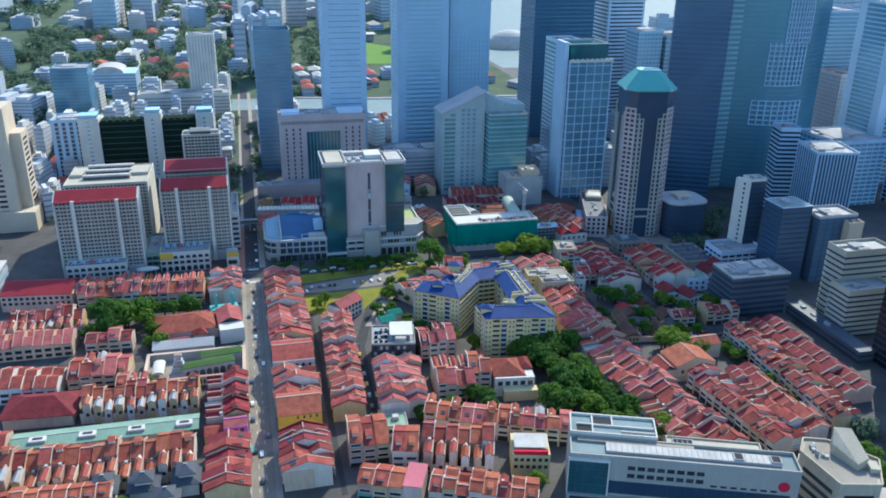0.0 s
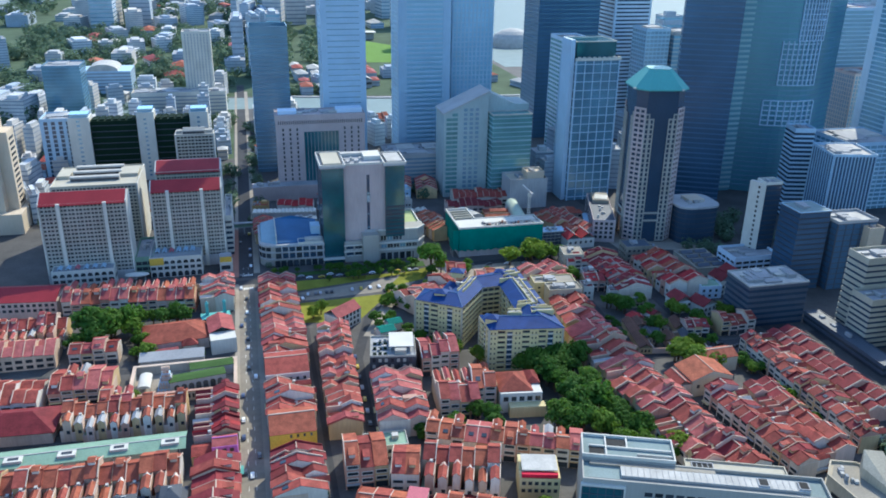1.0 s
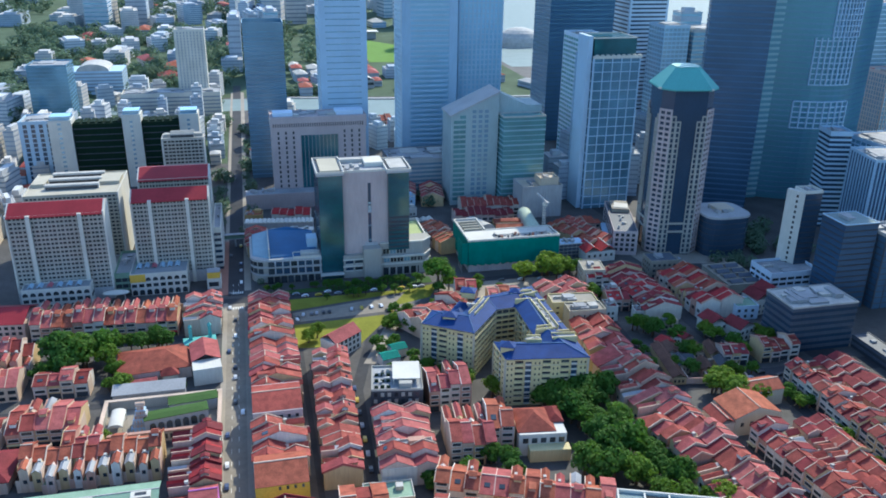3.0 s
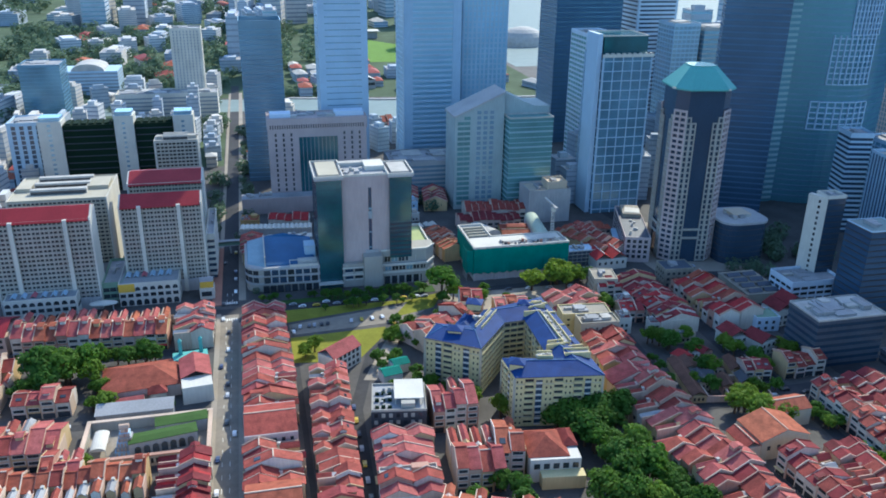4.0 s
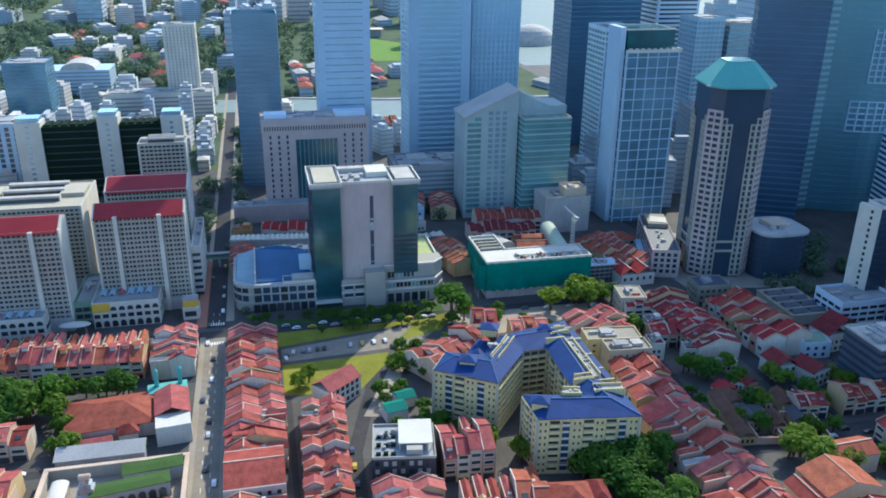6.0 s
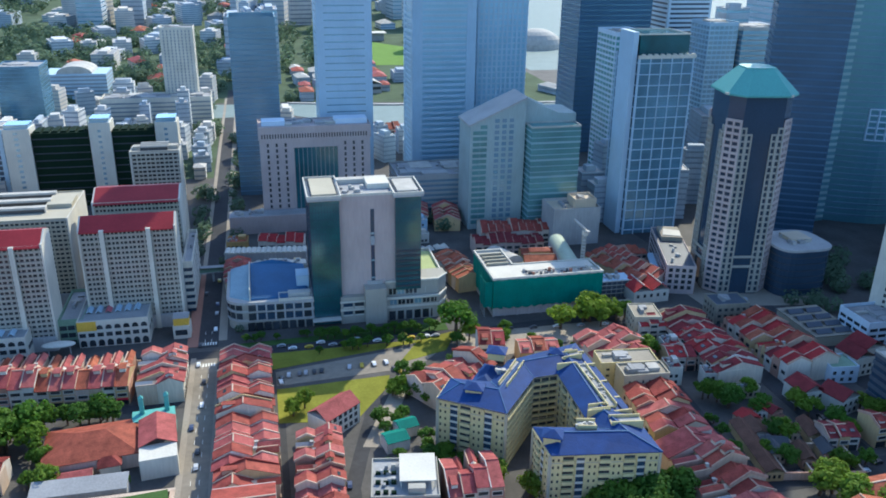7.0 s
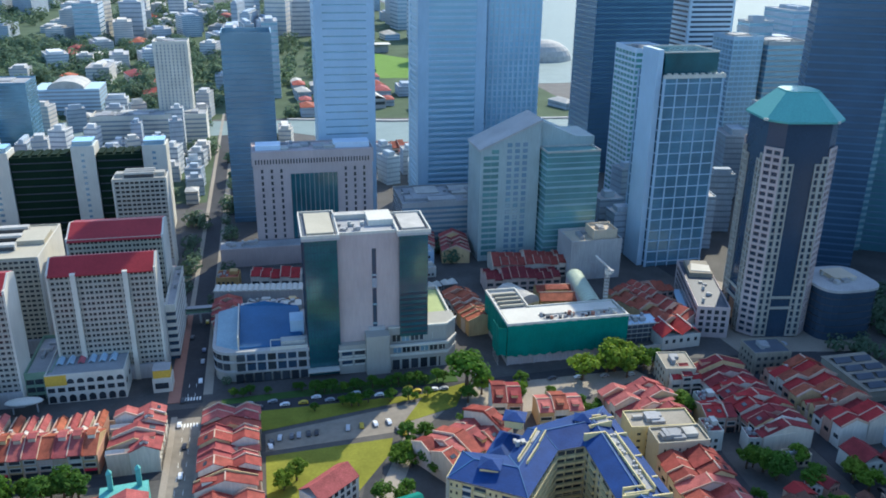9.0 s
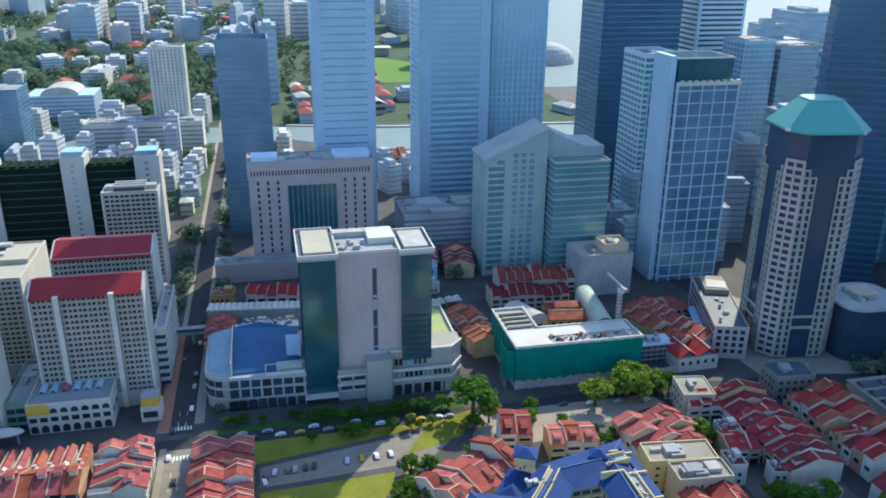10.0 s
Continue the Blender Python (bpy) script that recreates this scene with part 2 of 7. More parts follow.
def prism_bm(pts, z0, z1):
    n = len(pts)
    return solid([(x, y, z0) for x, y in pts] + [(x, y, z1) for x, y in pts],
                 [tuple(range(n)), tuple(range(n, 2 * n))] + [(i, (i + 1) % n, n + (i + 1) % n, n + i) for i in range(n)])


def prism(parent, name, pts, z0, z1, mat, label=""):
    return part(name, prism_bm(pts, z0, z1), mat, parent, label)


def extrude_bm(profile, a, b, axis="x"):
    """A profile of (across, z) points drawn out from a to b along axis."""
    n = len(profile)
    at = (lambda s, p: (s, p[0], p[1])) if axis == "x" else (lambda s, p: (p[0], s, p[1]))
    return solid([at(a, p) for p in profile] + [at(b, p) for p in profile],
                 [tuple(range(n)), tuple(range(n, 2 * n))] + [(i, (i + 1) % n, n + (i + 1) % n, n + i) for i in range(n)])


def gable(parent, name, x0, x1, y0, y1, z, h, mat, axis="x", t=0.3, over=0.5, label="", cap=""):
    """A pitched roof of two slabs with its ridge along axis, and a ridge cap of its own colour."""
    a, b = (y0, y1) if axis == "x" else (x0, x1)
    s, e = (x0, x1) if axis == "x" else (y0, y1)
    m, drop = (a + b) / 2, h * over / ((b - a) / 2)
    prof = [(a - over, z - drop), (m, z + h), (b + over, z - drop), (b + over, z - drop + t), (m, z + h + t), (a - over, z - drop + t)]
    bm = extrude_bm(prof, s, e, axis)
    if cap:
        top = extrude_bm([(m - 0.28, z + h + t - 0.1), (m + 0.28, z + h + t - 0.1), (m + 0.2, z + h + t + 0.22), (m - 0.2, z + h + t + 0.22)], s, e, axis)
        spare = bpy.data.meshes.new("ridge")
        top.to_mesh(spare)
        top.free()
        n = len(bm.faces)
        bm.from_mesh(spare)
        bpy.data.meshes.remove(spare)
        bm.faces.ensure_lookup_table()
        for fc in bm.faces[n:]:
            fc.material_index = 1
    ob = part(name, bm, mat, parent, label)
    if cap:
        ob.data.materials.append(M[cap])
    return ob


def hip(parent, name, x0, x1, y0, y1, z, h, mat, over=0.6, label=""):
    """A hipped roof with an eave board."""
    x0, x1, y0, y1 = x0 - over, x1 + over, y0 - over, y1 + over
    d = min(x1 - x0, y1 - y0) / 2
    v = [(x0, y0, z), (x1, y0, z), (x1, y1, z), (x0, y1, z)]
    v += [(a, b, c + 0.3) for a, b, c in v]
    if x1 - x0 >= y1 - y0:
        v += [(x0 + d, (y0 + y1) / 2, z + h), (x1 - d + 0.01, (y0 + y1) / 2, z + h)]
        f = [(4, 5, 9, 8), (5, 6, 9), (6, 7, 8, 9), (7, 4, 8)]
    else:
        v += [((x0 + x1) / 2, y0 + d, z + h), ((x0 + x1) / 2, y1 - d + 0.01, z + h)]
        f = [(4, 5, 8), (5, 6, 9, 8), (6, 7, 9), (7, 4, 8, 9)]
    return part(name, solid(v, f + [(0, 3, 2, 1), (0, 1, 5, 4), (1, 2, 6, 5), (2, 3, 7, 6), (3, 0, 4, 7)]), mat, parent, label)


def rails(parent, name, x0, x1, y0, y1, z, h, mat, w=0.4, label=""):
    """A parapet round a flat roof."""
    lot = ((x0, x1, y0, y0 + w), (x0, x1, y1 - w, y1), (x0, x0 + w, y0 + w, y1 - w), (x1 - w, x1, y0 + w, y1 - w))
    blocks(parent, name, [(*q, z, z + h, 0) for q in lot], (mat,), label)


def blocks(parent, name, limits, mats, label=""):
    """Many boxes as one mesh; limits are (x0, x1, y0, y1, z0, z1, slot)."""
    me = bpy.data.meshes.new(name)
    verts, faces, slots = [], [], []
    for x0, x1, y0, y1, z0, z1, s in limits:
        i = len(verts)
        verts += [(x, y, z) for z in (z0, z1) for x, y in ((x0, y0), (x1, y0), (x1, y1), (x0, y1))]
        faces += [(i, i + 3, i + 2, i + 1), (i + 4, i + 5, i + 6, i + 7), (i, i + 1, i + 5, i + 4), (i + 1, i + 2, i + 6, i + 5), (i + 2, i + 3, i + 7, i + 6), (i + 3, i, i + 4, i + 7)]
        slots += [s] * 6
    me.from_pydata(verts, [], faces)
    for m in mats:
        me.materials.append(M[m])
    me.polygons.foreach_set("material_index", slots)
    return link(name, me, parent, label)


def lofted(parent, name, w, d, levels, mats, label=""):
    """One closed wall drawn up through (z, inset, slot) levels round a w by d plan, with a flat top."""
    verts, faces, slots = [], [], []
    for z, s, _ in levels:
        a, b = w / 2 - s, d / 2 - s
        verts += [(-a, -b, z), (a, -b, z), (a, b, z), (-a, b, z)]
    for k in range(len(levels) - 1):
        for j in range(4):
            faces.append((4 * k + j, 4 * k + (j + 1) % 4, 4 * k + 4 + (j + 1) % 4, 4 * k + 4 + j))
            slots.append(levels[k + 1][2])
    n = 4 * (len(levels) - 1)
    faces.append((n, n + 1, n + 2, n + 3))
    slots.append(levels[-1][2])
    me = bpy.data.meshes.new(name)
    me.from_pydata(verts, [], faces)
    for m in mats:
        me.materials.append(M[m])
    me.polygons.foreach_set("material_index", slots)
    return link(name, me, parent, label)


def clutter(parent, rng, x0, x1, y0, y1, z, n, big=3.0):
    """Tanks, plant and housings on a roof."""
    out = []
    for _ in range(n):
        w, d, h = rng.uniform(1, big), rng.uniform(1, big), rng.uniform(0.8, 2.4)
        x, y = rng.uniform(x0, max(x0 + 0.1, x1 - w)), rng.uniform(y0, max(y0 + 0.1, y1 - d))
        out.append((x, x + w, y, y + d, z, z + h + 0.01 * len(out), rng.randrange(4)))
    if out:
        blocks(parent, "roof_plant", out, ("lightroof", "grey", "concrete", "grey"), "tanks, ducts and plant housings")["kind"] = "stuff"


def tower(name, label, x0, x1, y0, y1, h, floors, nx, ny, glass, frame, pier=0.8, band=1.2, proud=0.4, z0=0.0, rz=0.0, roof="grey", category="office tower", crown=2.0, seed=1, plant=8, top=None, near=False):
    """An office block: glazed core, a slab edge at each floor, piers between the bays, a parapet and roof plant."""
    cx, cy = (x0 + x1) / 2, (y0 + y1) / 2
    ob = thing(name, label, category, cx, cy, 0, rz)
    a, b = (x1 - x0) / 2, (y1 - y0) / 2
    step = (h - z0) / floors
    if near or not band:
        box(ob, "glazing", -a, a, -b, b, 0, h, glass)
        for k in range(1, floors + 1) if band else ():
            box(ob, "floor_band", -a - proud, a + proud, -b - proud, b + proud, z0 + k * step - band, z0 + k * step, frame)
    else:
        lv = [(0, proud, 0)]
        for k in range(1, floors + 1):
            z = z0 + k * step
            lv += [(z - band, proud, 0), (z - band, 0, 1), (z, 0, 1)] + ([(z, proud, 1)] if k < floors else [])
        lofted(ob, "curtain_wall", 2 * (a + proud), 2 * (b + proud), lv, (glass, frame))
    if pier:
        for k in range(nx + 1):
            x = -a + k * (2 * a - pier) / nx
            for s in (-1,) if ny > 5 else (-1, 1):
                box(ob, "pier", x, x + pier, s * b + min(0, s * 1.15) * proud, s * b + max(0, s * 1.15) * proud, 0, h, frame)
        for k in range(ny + 1):
            y = -b + k * (2 * b - pier) / ny
            for s in (-1,) if cx > 100 else (-1, 1):
                box(ob, "pier", s * a + min(0, s * 1.15) * proud, s * a + max(0, s * 1.15) * proud, y, y + pier, 0, h, frame)
    box(ob, "roof_deck", -a + 0.4, a - 0.4, -b + 0.4, b - 0.4, h, h + 0.3, roof)
    if crown:
        rails(ob, "parapet", -a - proud, a + proud, -b - proud, b + proud, h, crown, top or frame)
    clutter(ob, random.Random(seed), -a + 2, a - 2, -b + 2, b - 2, h + 0.3, plant, min(a, b))
    return ob


# ---- ground, roads, water ----
def sheet(name, pts, z, mat, label, category, thick=0.3):
    ob = part(name, prism_bm(pts, z - thick, z), mat)
    return tagged(ob, label, category, kind="structure")


def rect(x0, x1, y0, y1):
    return [(x0, y0), (x1, y0), (x1, y1), (x0, y1)]


sheet("ground", rect(-4000, 4500, -3000, 4900), 0.0, "ground", "worn grey and tan paving of the old town", "ground", 1.0)
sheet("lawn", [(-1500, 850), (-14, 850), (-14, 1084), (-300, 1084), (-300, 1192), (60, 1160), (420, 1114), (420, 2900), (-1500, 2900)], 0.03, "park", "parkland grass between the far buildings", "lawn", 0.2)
# the street's lit and shaded stretches get two different asphalt colours
sheet("road", rect(-10.6, -0.6, 200, 533.5), 0.06, "sunroad", "sunlit pale asphalt of the straight main street", "road", 0.2)
sheet("road", rect(-10.6, -0.6, 545.5, 1250), 0.06, "asphalt", "main street asphalt between tall blocks, coloured darker for shade", "road", 0.2)
sheet("pavement", rect(-13.2, -10.6, 230, 535), 0.2, "pave", "narrow paved walk beside the main street", "pavement", 0.3)
sheet("pavement", rect(-0.6, 2.3, 230, 522), 0.2, "pave", "shaded paved walk under the shophouse fronts", "pavement", 0.3)
sheet("pavement", rect(-16.0, -10.6, 547, 640), 0.2, "brick", "red brick walk beside the market hall", "pavement", 0.3)
sheet("pavement", rect(-13.2, -10.6, 640, 1200), 0.2, "pave", "paved walk beside the apartment blocks", "pavement", 0.3)
sheet("pavement", rect(-0.6, 3.6, 552, 1200), 0.2, "pave", "paved walk beside the glass office block", "pavement", 0.3)
sheet("road", rect(-260, 135, 533.5, 541.3), 0.10, "asphalt", "wide shaded cross street with parked cars", "road", 0.2)
sheet("road", [(135, 533.5), (330, 500), (330, 532), (206, 545), (135, 541.3)], 0.10, "asphalt", "wide cross street under the towers", "road", 0.2)
sheet("car_park", [(27, 501), (95, 506), (112, 524), (112, 530), (27, 514)], 0.08, "sunroad", "open car park of pale asphalt, half in shade", "car park", 0.2)
sheet("lawn", [(27, 470), (60, 466), (77, 490), (80, 501), (27, 498)], 0.12, "grass", "rough yellow-green grass, half in shade", "lawn", 0.2)
sheet("lawn", [(22, 516), (112, 533), (112, 533.4), (22, 533)], 0.12, "grass", "strip of grass between road and car park", "lawn", 0.2)
sheet("lawn", [(8, 541.6), (118, 541.6), (118, 551), (8, 546.2)], 0.12, "lawn", "clipped verge before the office block", "lawn", 0.2)
sheet("lawn", [(86, 511), (112, 520), (122, 540), (100, 533)], 0.14, "grass", "sunlit rough grass beside the car park", "lawn", 0.2)
sheet("pavement", [(60, 446), (68, 444), (92, 500), (86, 504)], 0.12, "pave", "pale paved lane beside the lawn", "pavement", 0.2)
sheet("pavement", [(112, 505), (160, 512), (210, 528), (206, 536), (122, 536)], 0.13, "pave", "pale forecourt under the street trees", "pavement", 0.2)
sheet("road", [(46.8, 335), (51.8, 335), (56, 420), (78, 498), (72, 498), (51, 425)], 0.07, "asphalt", "narrow shaded lane between shophouse rows", "road", 0.2)
sheet("road", rect(27.2, 29.8, 290, 470), 0.05, "asphalt", "dark service alley behind the shophouses", "road", 0.2)
sheet("road", [(219, 258), (225, 258), (213, 330), (210, 420), (218, 545), (211, 545), (203, 420), (206, 330)], 0.07, "asphalt", "winding lane between the shophouse rows", "road", 0.2)
sheet("road", rect(259, 265, 240, 520), 0.09, "asphalt", "straight shaded street between shophouse rows", "road", 0.2)
sheet("road", rect(200, 340, 386, 398), 0.11, "asphalt", "shaded street before the dark offices", "road", 0.2)
sheet("road", [(300, 398), (318, 398), (300, 640), (276, 780), (262, 780), (282, 640)], 0.13, "asphalt", "avenue running in between the towers", "road", 0.2)
sheet("road", rect(252, 266, 398, 540), 0.12, "asphalt", "shaded street between the corner terraces", "road", 0.2)
sheet("pavement", [(268, 542), (330, 532), (350, 560), (300, 640), (262, 600)], 0.14, "pave", "paved forecourt round the octagonal tower", "pavement", 0.2)
sheet("road", rect(-140, -33, 389, 395), 0.05, "asphalt", "narrow street beside the temple wall", "road", 0.2)
sheet("road", rect(-140, -13, 429, 434), 0.05, "asphalt", "narrow street behind the temple", "road", 0.2)
sheet("road", rect(-160, -13, 490.5, 497), 0.05, "asphalt", "narrow street before the shophouse row", "road", 0.2)
sheet("road", [(10, 262), (30, 275), (120, 240), (118, 232), (30, 262)], 0.05, "asphalt", "dark street before the curved shophouse row", "road", 0.2)
sheet("water", [(-300, 1085), (64, 1085), (166, 1004), (420, 990), (420, 1105), (178, 1122), (64, 1148), (-300, 1190)], 0.15, "water", "pale grey-green river between stone banks", "river", 0.3)
sheet("water", rect(430, 2600, 1350, 3800), 0.15, "water", "wide pale bay beyond the towers", "bay", 0.3)
sheet("playing_field", [(195, 1428), (260, 1425), (285, 1500), (290, 1620), (236, 1700), (205, 1690)], 0.15, "turf", "bright green open playing field", "playing field", 0.3)
sheet("embankment", [(60, 1150), (178, 1124.5), (420, 1107), (420, 1112), (178, 1129.5), (60, 1155)], 1.5, "concrete", "low stone river wall", "river wall", 2.0)
for k in range(36):
    y = 245 + k * 9.0
    if not 530 < y < 548:
        for x in (-7.4, -4.2):
            sheet("road_marking", rect(x - 0.09, x + 0.09, y, y + 3.2), 0.066, "line", "white lane dash on the asphalt", "road marking", 0.01)
for y0 in (506, 548):
    for k in range(7):
        sheet("road_marking", rect(-10.0 + k * 1.3, -9.3 + k * 1.3, y0 + 20 * (y0 < 530), y0 + 3 + 20 * (y0 < 530)), 0.066, "line", "white bar of a crossing on the asphalt", "road marking", 0.01)


# ---- shophouses ----
def house_window(parent, x0, x1, z0, z1):
    """A framed and recessed window in a front that faces -y, as one closed sheet."""
    rings = [(0.0, 0.02), (0.0, -0.2), (0.24, -0.2), (0.24, -0.06)]
    verts = [(x, y, z) for s, y in rings for x, z in ((x0 + s, z0 + s), (x1 - s, z0 + s), (x1 - s, z1 - s), (x0 + s, z1 - s))]
    faces = [(4 * k + j, 4 * k + (j + 1) % 4, 4 * k + 4 + (j + 1) % 4, 4 * k + 4 + j) for k in range(3) for j in range(4)] + [(12, 13, 14, 15)]
    me = bpy.data.meshes.new("window")
    me.from_pydata(verts, [], faces)
    me.materials.append(M["white"])
    me.materials.append(M["window"])
    me.polygons.foreach_set("material_index", [0] * 12 + [1])
    return link("window", me, parent)


def shophouse(w, d, h, tile, rng, style, front=True):
    """A terraced house facing -y: body, pitched roof, gabled party wall, rear wing, windows, shopfront."""
    ob = thing("shophouse", STYLE_LABEL[tile] if style != 4 else "flat-roofed plastered infill house with roof terrace", "shophouse")
    dm = d * (0.56, 0.56, 0.94, 0.5, 0.95)[style]
    hh = h + (0.0, 0.6, -0.5, 0.2, 1.2)[style] + rng.uniform(-0.4, 0.4)
    rise = 0.0 if style == 4 else dm * (0.17 if style == 2 else 0.23)
    if style == 4:
        wall = box(ob, "wall", 0, w, 0, dm, 0, hh, "plaster")
        rails(ob, "parapet", 0, w, 0, dm, hh, 0.9, "plaster", 0.3)
        box(ob, "roof_deck", 0.3, w - 0.3, 0.3, dm - 0.3, hh, hh + 0.1, rng.choice(("grey", "tile", "dark", "greenmetal")))
        box(ob, "stair_house", w * 0.2, w * 0.75, dm * 0.55, dm * 0.85, hh, hh + 2.6, "plaster")
        clutter(ob, rng, 0.8, w - 0.8, 1, dm * 0.5, hh + 0.1, 5, 1.8)
    else:
        wall = part("wall", extrude_bm([(0, 0), (dm, 0), (dm, hh), (dm / 2, hh + rise), (0, hh)], 0, w), "plaster", ob)
        gable(ob, "roof", 0.18, w - 0.02, 0, dm, hh + 0.02, rise, tile, "x", 0.22, 0.8, cap=rng.choice(("parapet", tile, tile)))
        up = rng.choice((0.3, 0.4, 0.7, 1.2))
        pw = [(-0.7, hh - 0.5), (dm / 2, hh + rise - 0.1), (dm + 0.7, hh - 0.5), (dm + 0.7, hh + up * 0.5), (dm / 2, hh + rise + up), (-0.7, hh + up * 0.5)]
        part("party_wall", extrude_bm(pw, -0.16, 0.18), rng.choice(("parapet", "parapet", "parapet", "plaster", tile)), ob)
    if style == 1:
        jw = w * 0.5
        j0, j1 = dm * 0.36, dm * 0.64
        jack = box(ob, "jack_roof_wall", w / 2 - jw / 2, w / 2 + jw / 2, j0, j1, hh + rise * 0.5, hh + rise + 1.0, "plaster")
        gable(jack, "jack_roof", w / 2 - jw / 2 - 0.3, w / 2 + jw / 2 + 0.3, j0, j1, hh + rise + 1.0, 0.7, tile, "x", 0.18, 0.4)
    if style in (0, 1):
        rw = w * rng.uniform(0.55, 0.72)
        rh = hh * rng.uniform(0.82, 0.98)
        e = d - dm - 0.8
        y0 = dm + 0.8
        rear = part("rear_wing", extrude_bm([(0.2, 0), (rw, 0), (rw, rh), (rw / 2 + 0.1, rh + 1.3), (0.2, rh)], dm - 0.1, d, "y"), "plaster", ob)
        gable(rear, "rear_roof", 0.2, rw, y0 + e * 0.12, d + 0.3, rh, 1.3, tile if rng.random() < 0.85 else "grey", "y", 0.2, 0.3)
        bl = [(-0.2, 0.2, dm, d, 0, rh + 0.7, 0), (rw, w, d - 0.3, d, 0, rh * 0.55, 0)]
        blocks(ob, "yard_wall", bl, ("parapet",))
        if rng.random() < 0.5:
            box(ob, "yard_roof", rw + 0.3, w, dm + 0.3, d - 0.5, rh * 0.4, rh * 0.4 + 0.15, rng.choice(("lightroof", "grey", "greenmetal")))
        if rng.random() < 0.4:
            box(ob, "water_tank", rw * 0.3, rw * 0.3 + 1.2, dm + 1, dm + 2.4, rh + 0.2, rh + 1.9, "lightroof")
        box(rear, "rear_window", w * 0.12, w * 0.42, d - 0.1, d + 0.05, 4.2, 6.0, "window")
    elif style == 3:
        r0, r1 = dm + 0.5, d * 0.97
        rh = hh - rng.uniform(0.2, 1.2)
        rr = (r1 - r0) * 0.22
        rear = part("rear_wing", extrude_bm([(r0 - 0.6, 0), (r1, 0), (r1, rh), ((r0 + r1) / 2, rh + rr), (r0, rh)], 0.2, w), "plaster", ob)
        gable(rear, "rear_roof", 0.2, w - 0.02, r0, r1, rh + 0.02, rr, tile, "x", 0.22, 0.5)
        pw = [(r0, rh - 0.5), ((r0 + r1) / 2, rh + rr - 0.1), (r1 + 0.4, rh - 0.5), (r1 + 0.4, rh + 0.5), ((r0 + r1) / 2, rh + rr + 0.8), (r0, rh + 0.5)]
        part("party_wall", extrude_bm(pw, -0.2, 0.22), "parapet", ob)
        box(rear, "rear_window", w * 0.2, w * 0.7, r1 - 0.1, r1 + 0.05, 4.2, 6.0, "window")
    elif style == 2 and rng.random() < 0.7:
        dormer = box(ob, "dormer", w * 0.28, w * 0.72, dm * 0.12, dm * 0.3, hh + rise * 0.2, hh + rise * 0.78, "plaster")
        box(dormer, "dormer_roof", w * 0.25, w * 0.75, dm * 0.1, dm * 0.36, hh + rise * 0.78, hh + rise * 0.78 + 0.2, tile)
    if style in (2, 3) and rng.random() < 0.5:
        y0, z0 = dm * 0.2, hh + rise * 0.4
        part("roof_opening", solid([(w * a, y0 + dm * q, z0 + rise * 2 * q + e) for e in (0.0, 0.45) for a, q in ((0.3, -0.05), (0.7, -0.05), (0.7, 0.07), (0.3, 0.07))],
             [(0, 3, 2, 1), (4, 5, 6, 7), (0, 1, 5, 4), (1, 2, 6, 5), (2, 3, 7, 6), (3, 0, 4, 7)]), "window", ob)
    for f in range(1, int(hh // 3.2)) if front else ():
        house_window(wall, w * 0.1, w * 0.9, f * 3.3 + 0.5, f * 3.3 + 2.5)
    if front:
        box(wall, "shopfront", 0.5, w - 0.4, -0.05, 0.15, 0.1, 2.9, "window")
    if front and rng.random() < 0.2:
        box(wall, "awning", 0.3, w - 0.3, -1.4, 0.0, 2.9, 3.1, rng.choice(("redpaint", "teal2", "grey", "cream")))
    return ob


STYLE_LABEL = {
    "tile": "narrow shophouse with weathered red clay tile roof",
    "tileo": "narrow shophouse with orange clay tile roof",
    "tilep": "narrow shophouse with faded pink tile roof",
    "tiled": "narrow shophouse with dark red tile roof",
    "redtile": "narrow shophouse with bright red tile roof",
}
ROW_NO = [0]


def row(x, y, length, depth, ang, n, h, tiles, styles=(0, 1, 0), group=""):
    """A terrace that starts at (x, y) and runs along ang; the fronts face to the right of that way."""
    ROW_NO[0] += 1
    rng = random.Random(100 + ROW_NO[0])
    w = length / n
    protos = {}
    for k in range(n):
        tile, st, hv = tiles[rng.randrange(len(tiles))], styles[rng.randrange(len(styles))], rng.choice((0, 0, 1, 1, 2))
        base = pose(x, y, 0, 0, 0, ang) @ pose(k * w, rng.uniform(-0.5, 0.5), 0)
        key = (tile, st, hv, rng.randrange(2))
        if key in protos:
            ob = copy_thing(protos[key], base)
        else:
            ob = protos[key] = shophouse(w, depth + rng.uniform(-1, 1), h + (0.0, 0.9, 2.5)[hv], tile, rng, st, not (ang > 150 or (x > 20 and ang > 80)))
            ob.matrix_basis = base
        tagged(ob, group=group or "terraced shophouses")
        if k == n - 1:
            dm = depth * 0.58
            box(ob, "end_wall", w - 0.05, w + 0.25, 0, dm, 0, h, "plaster")


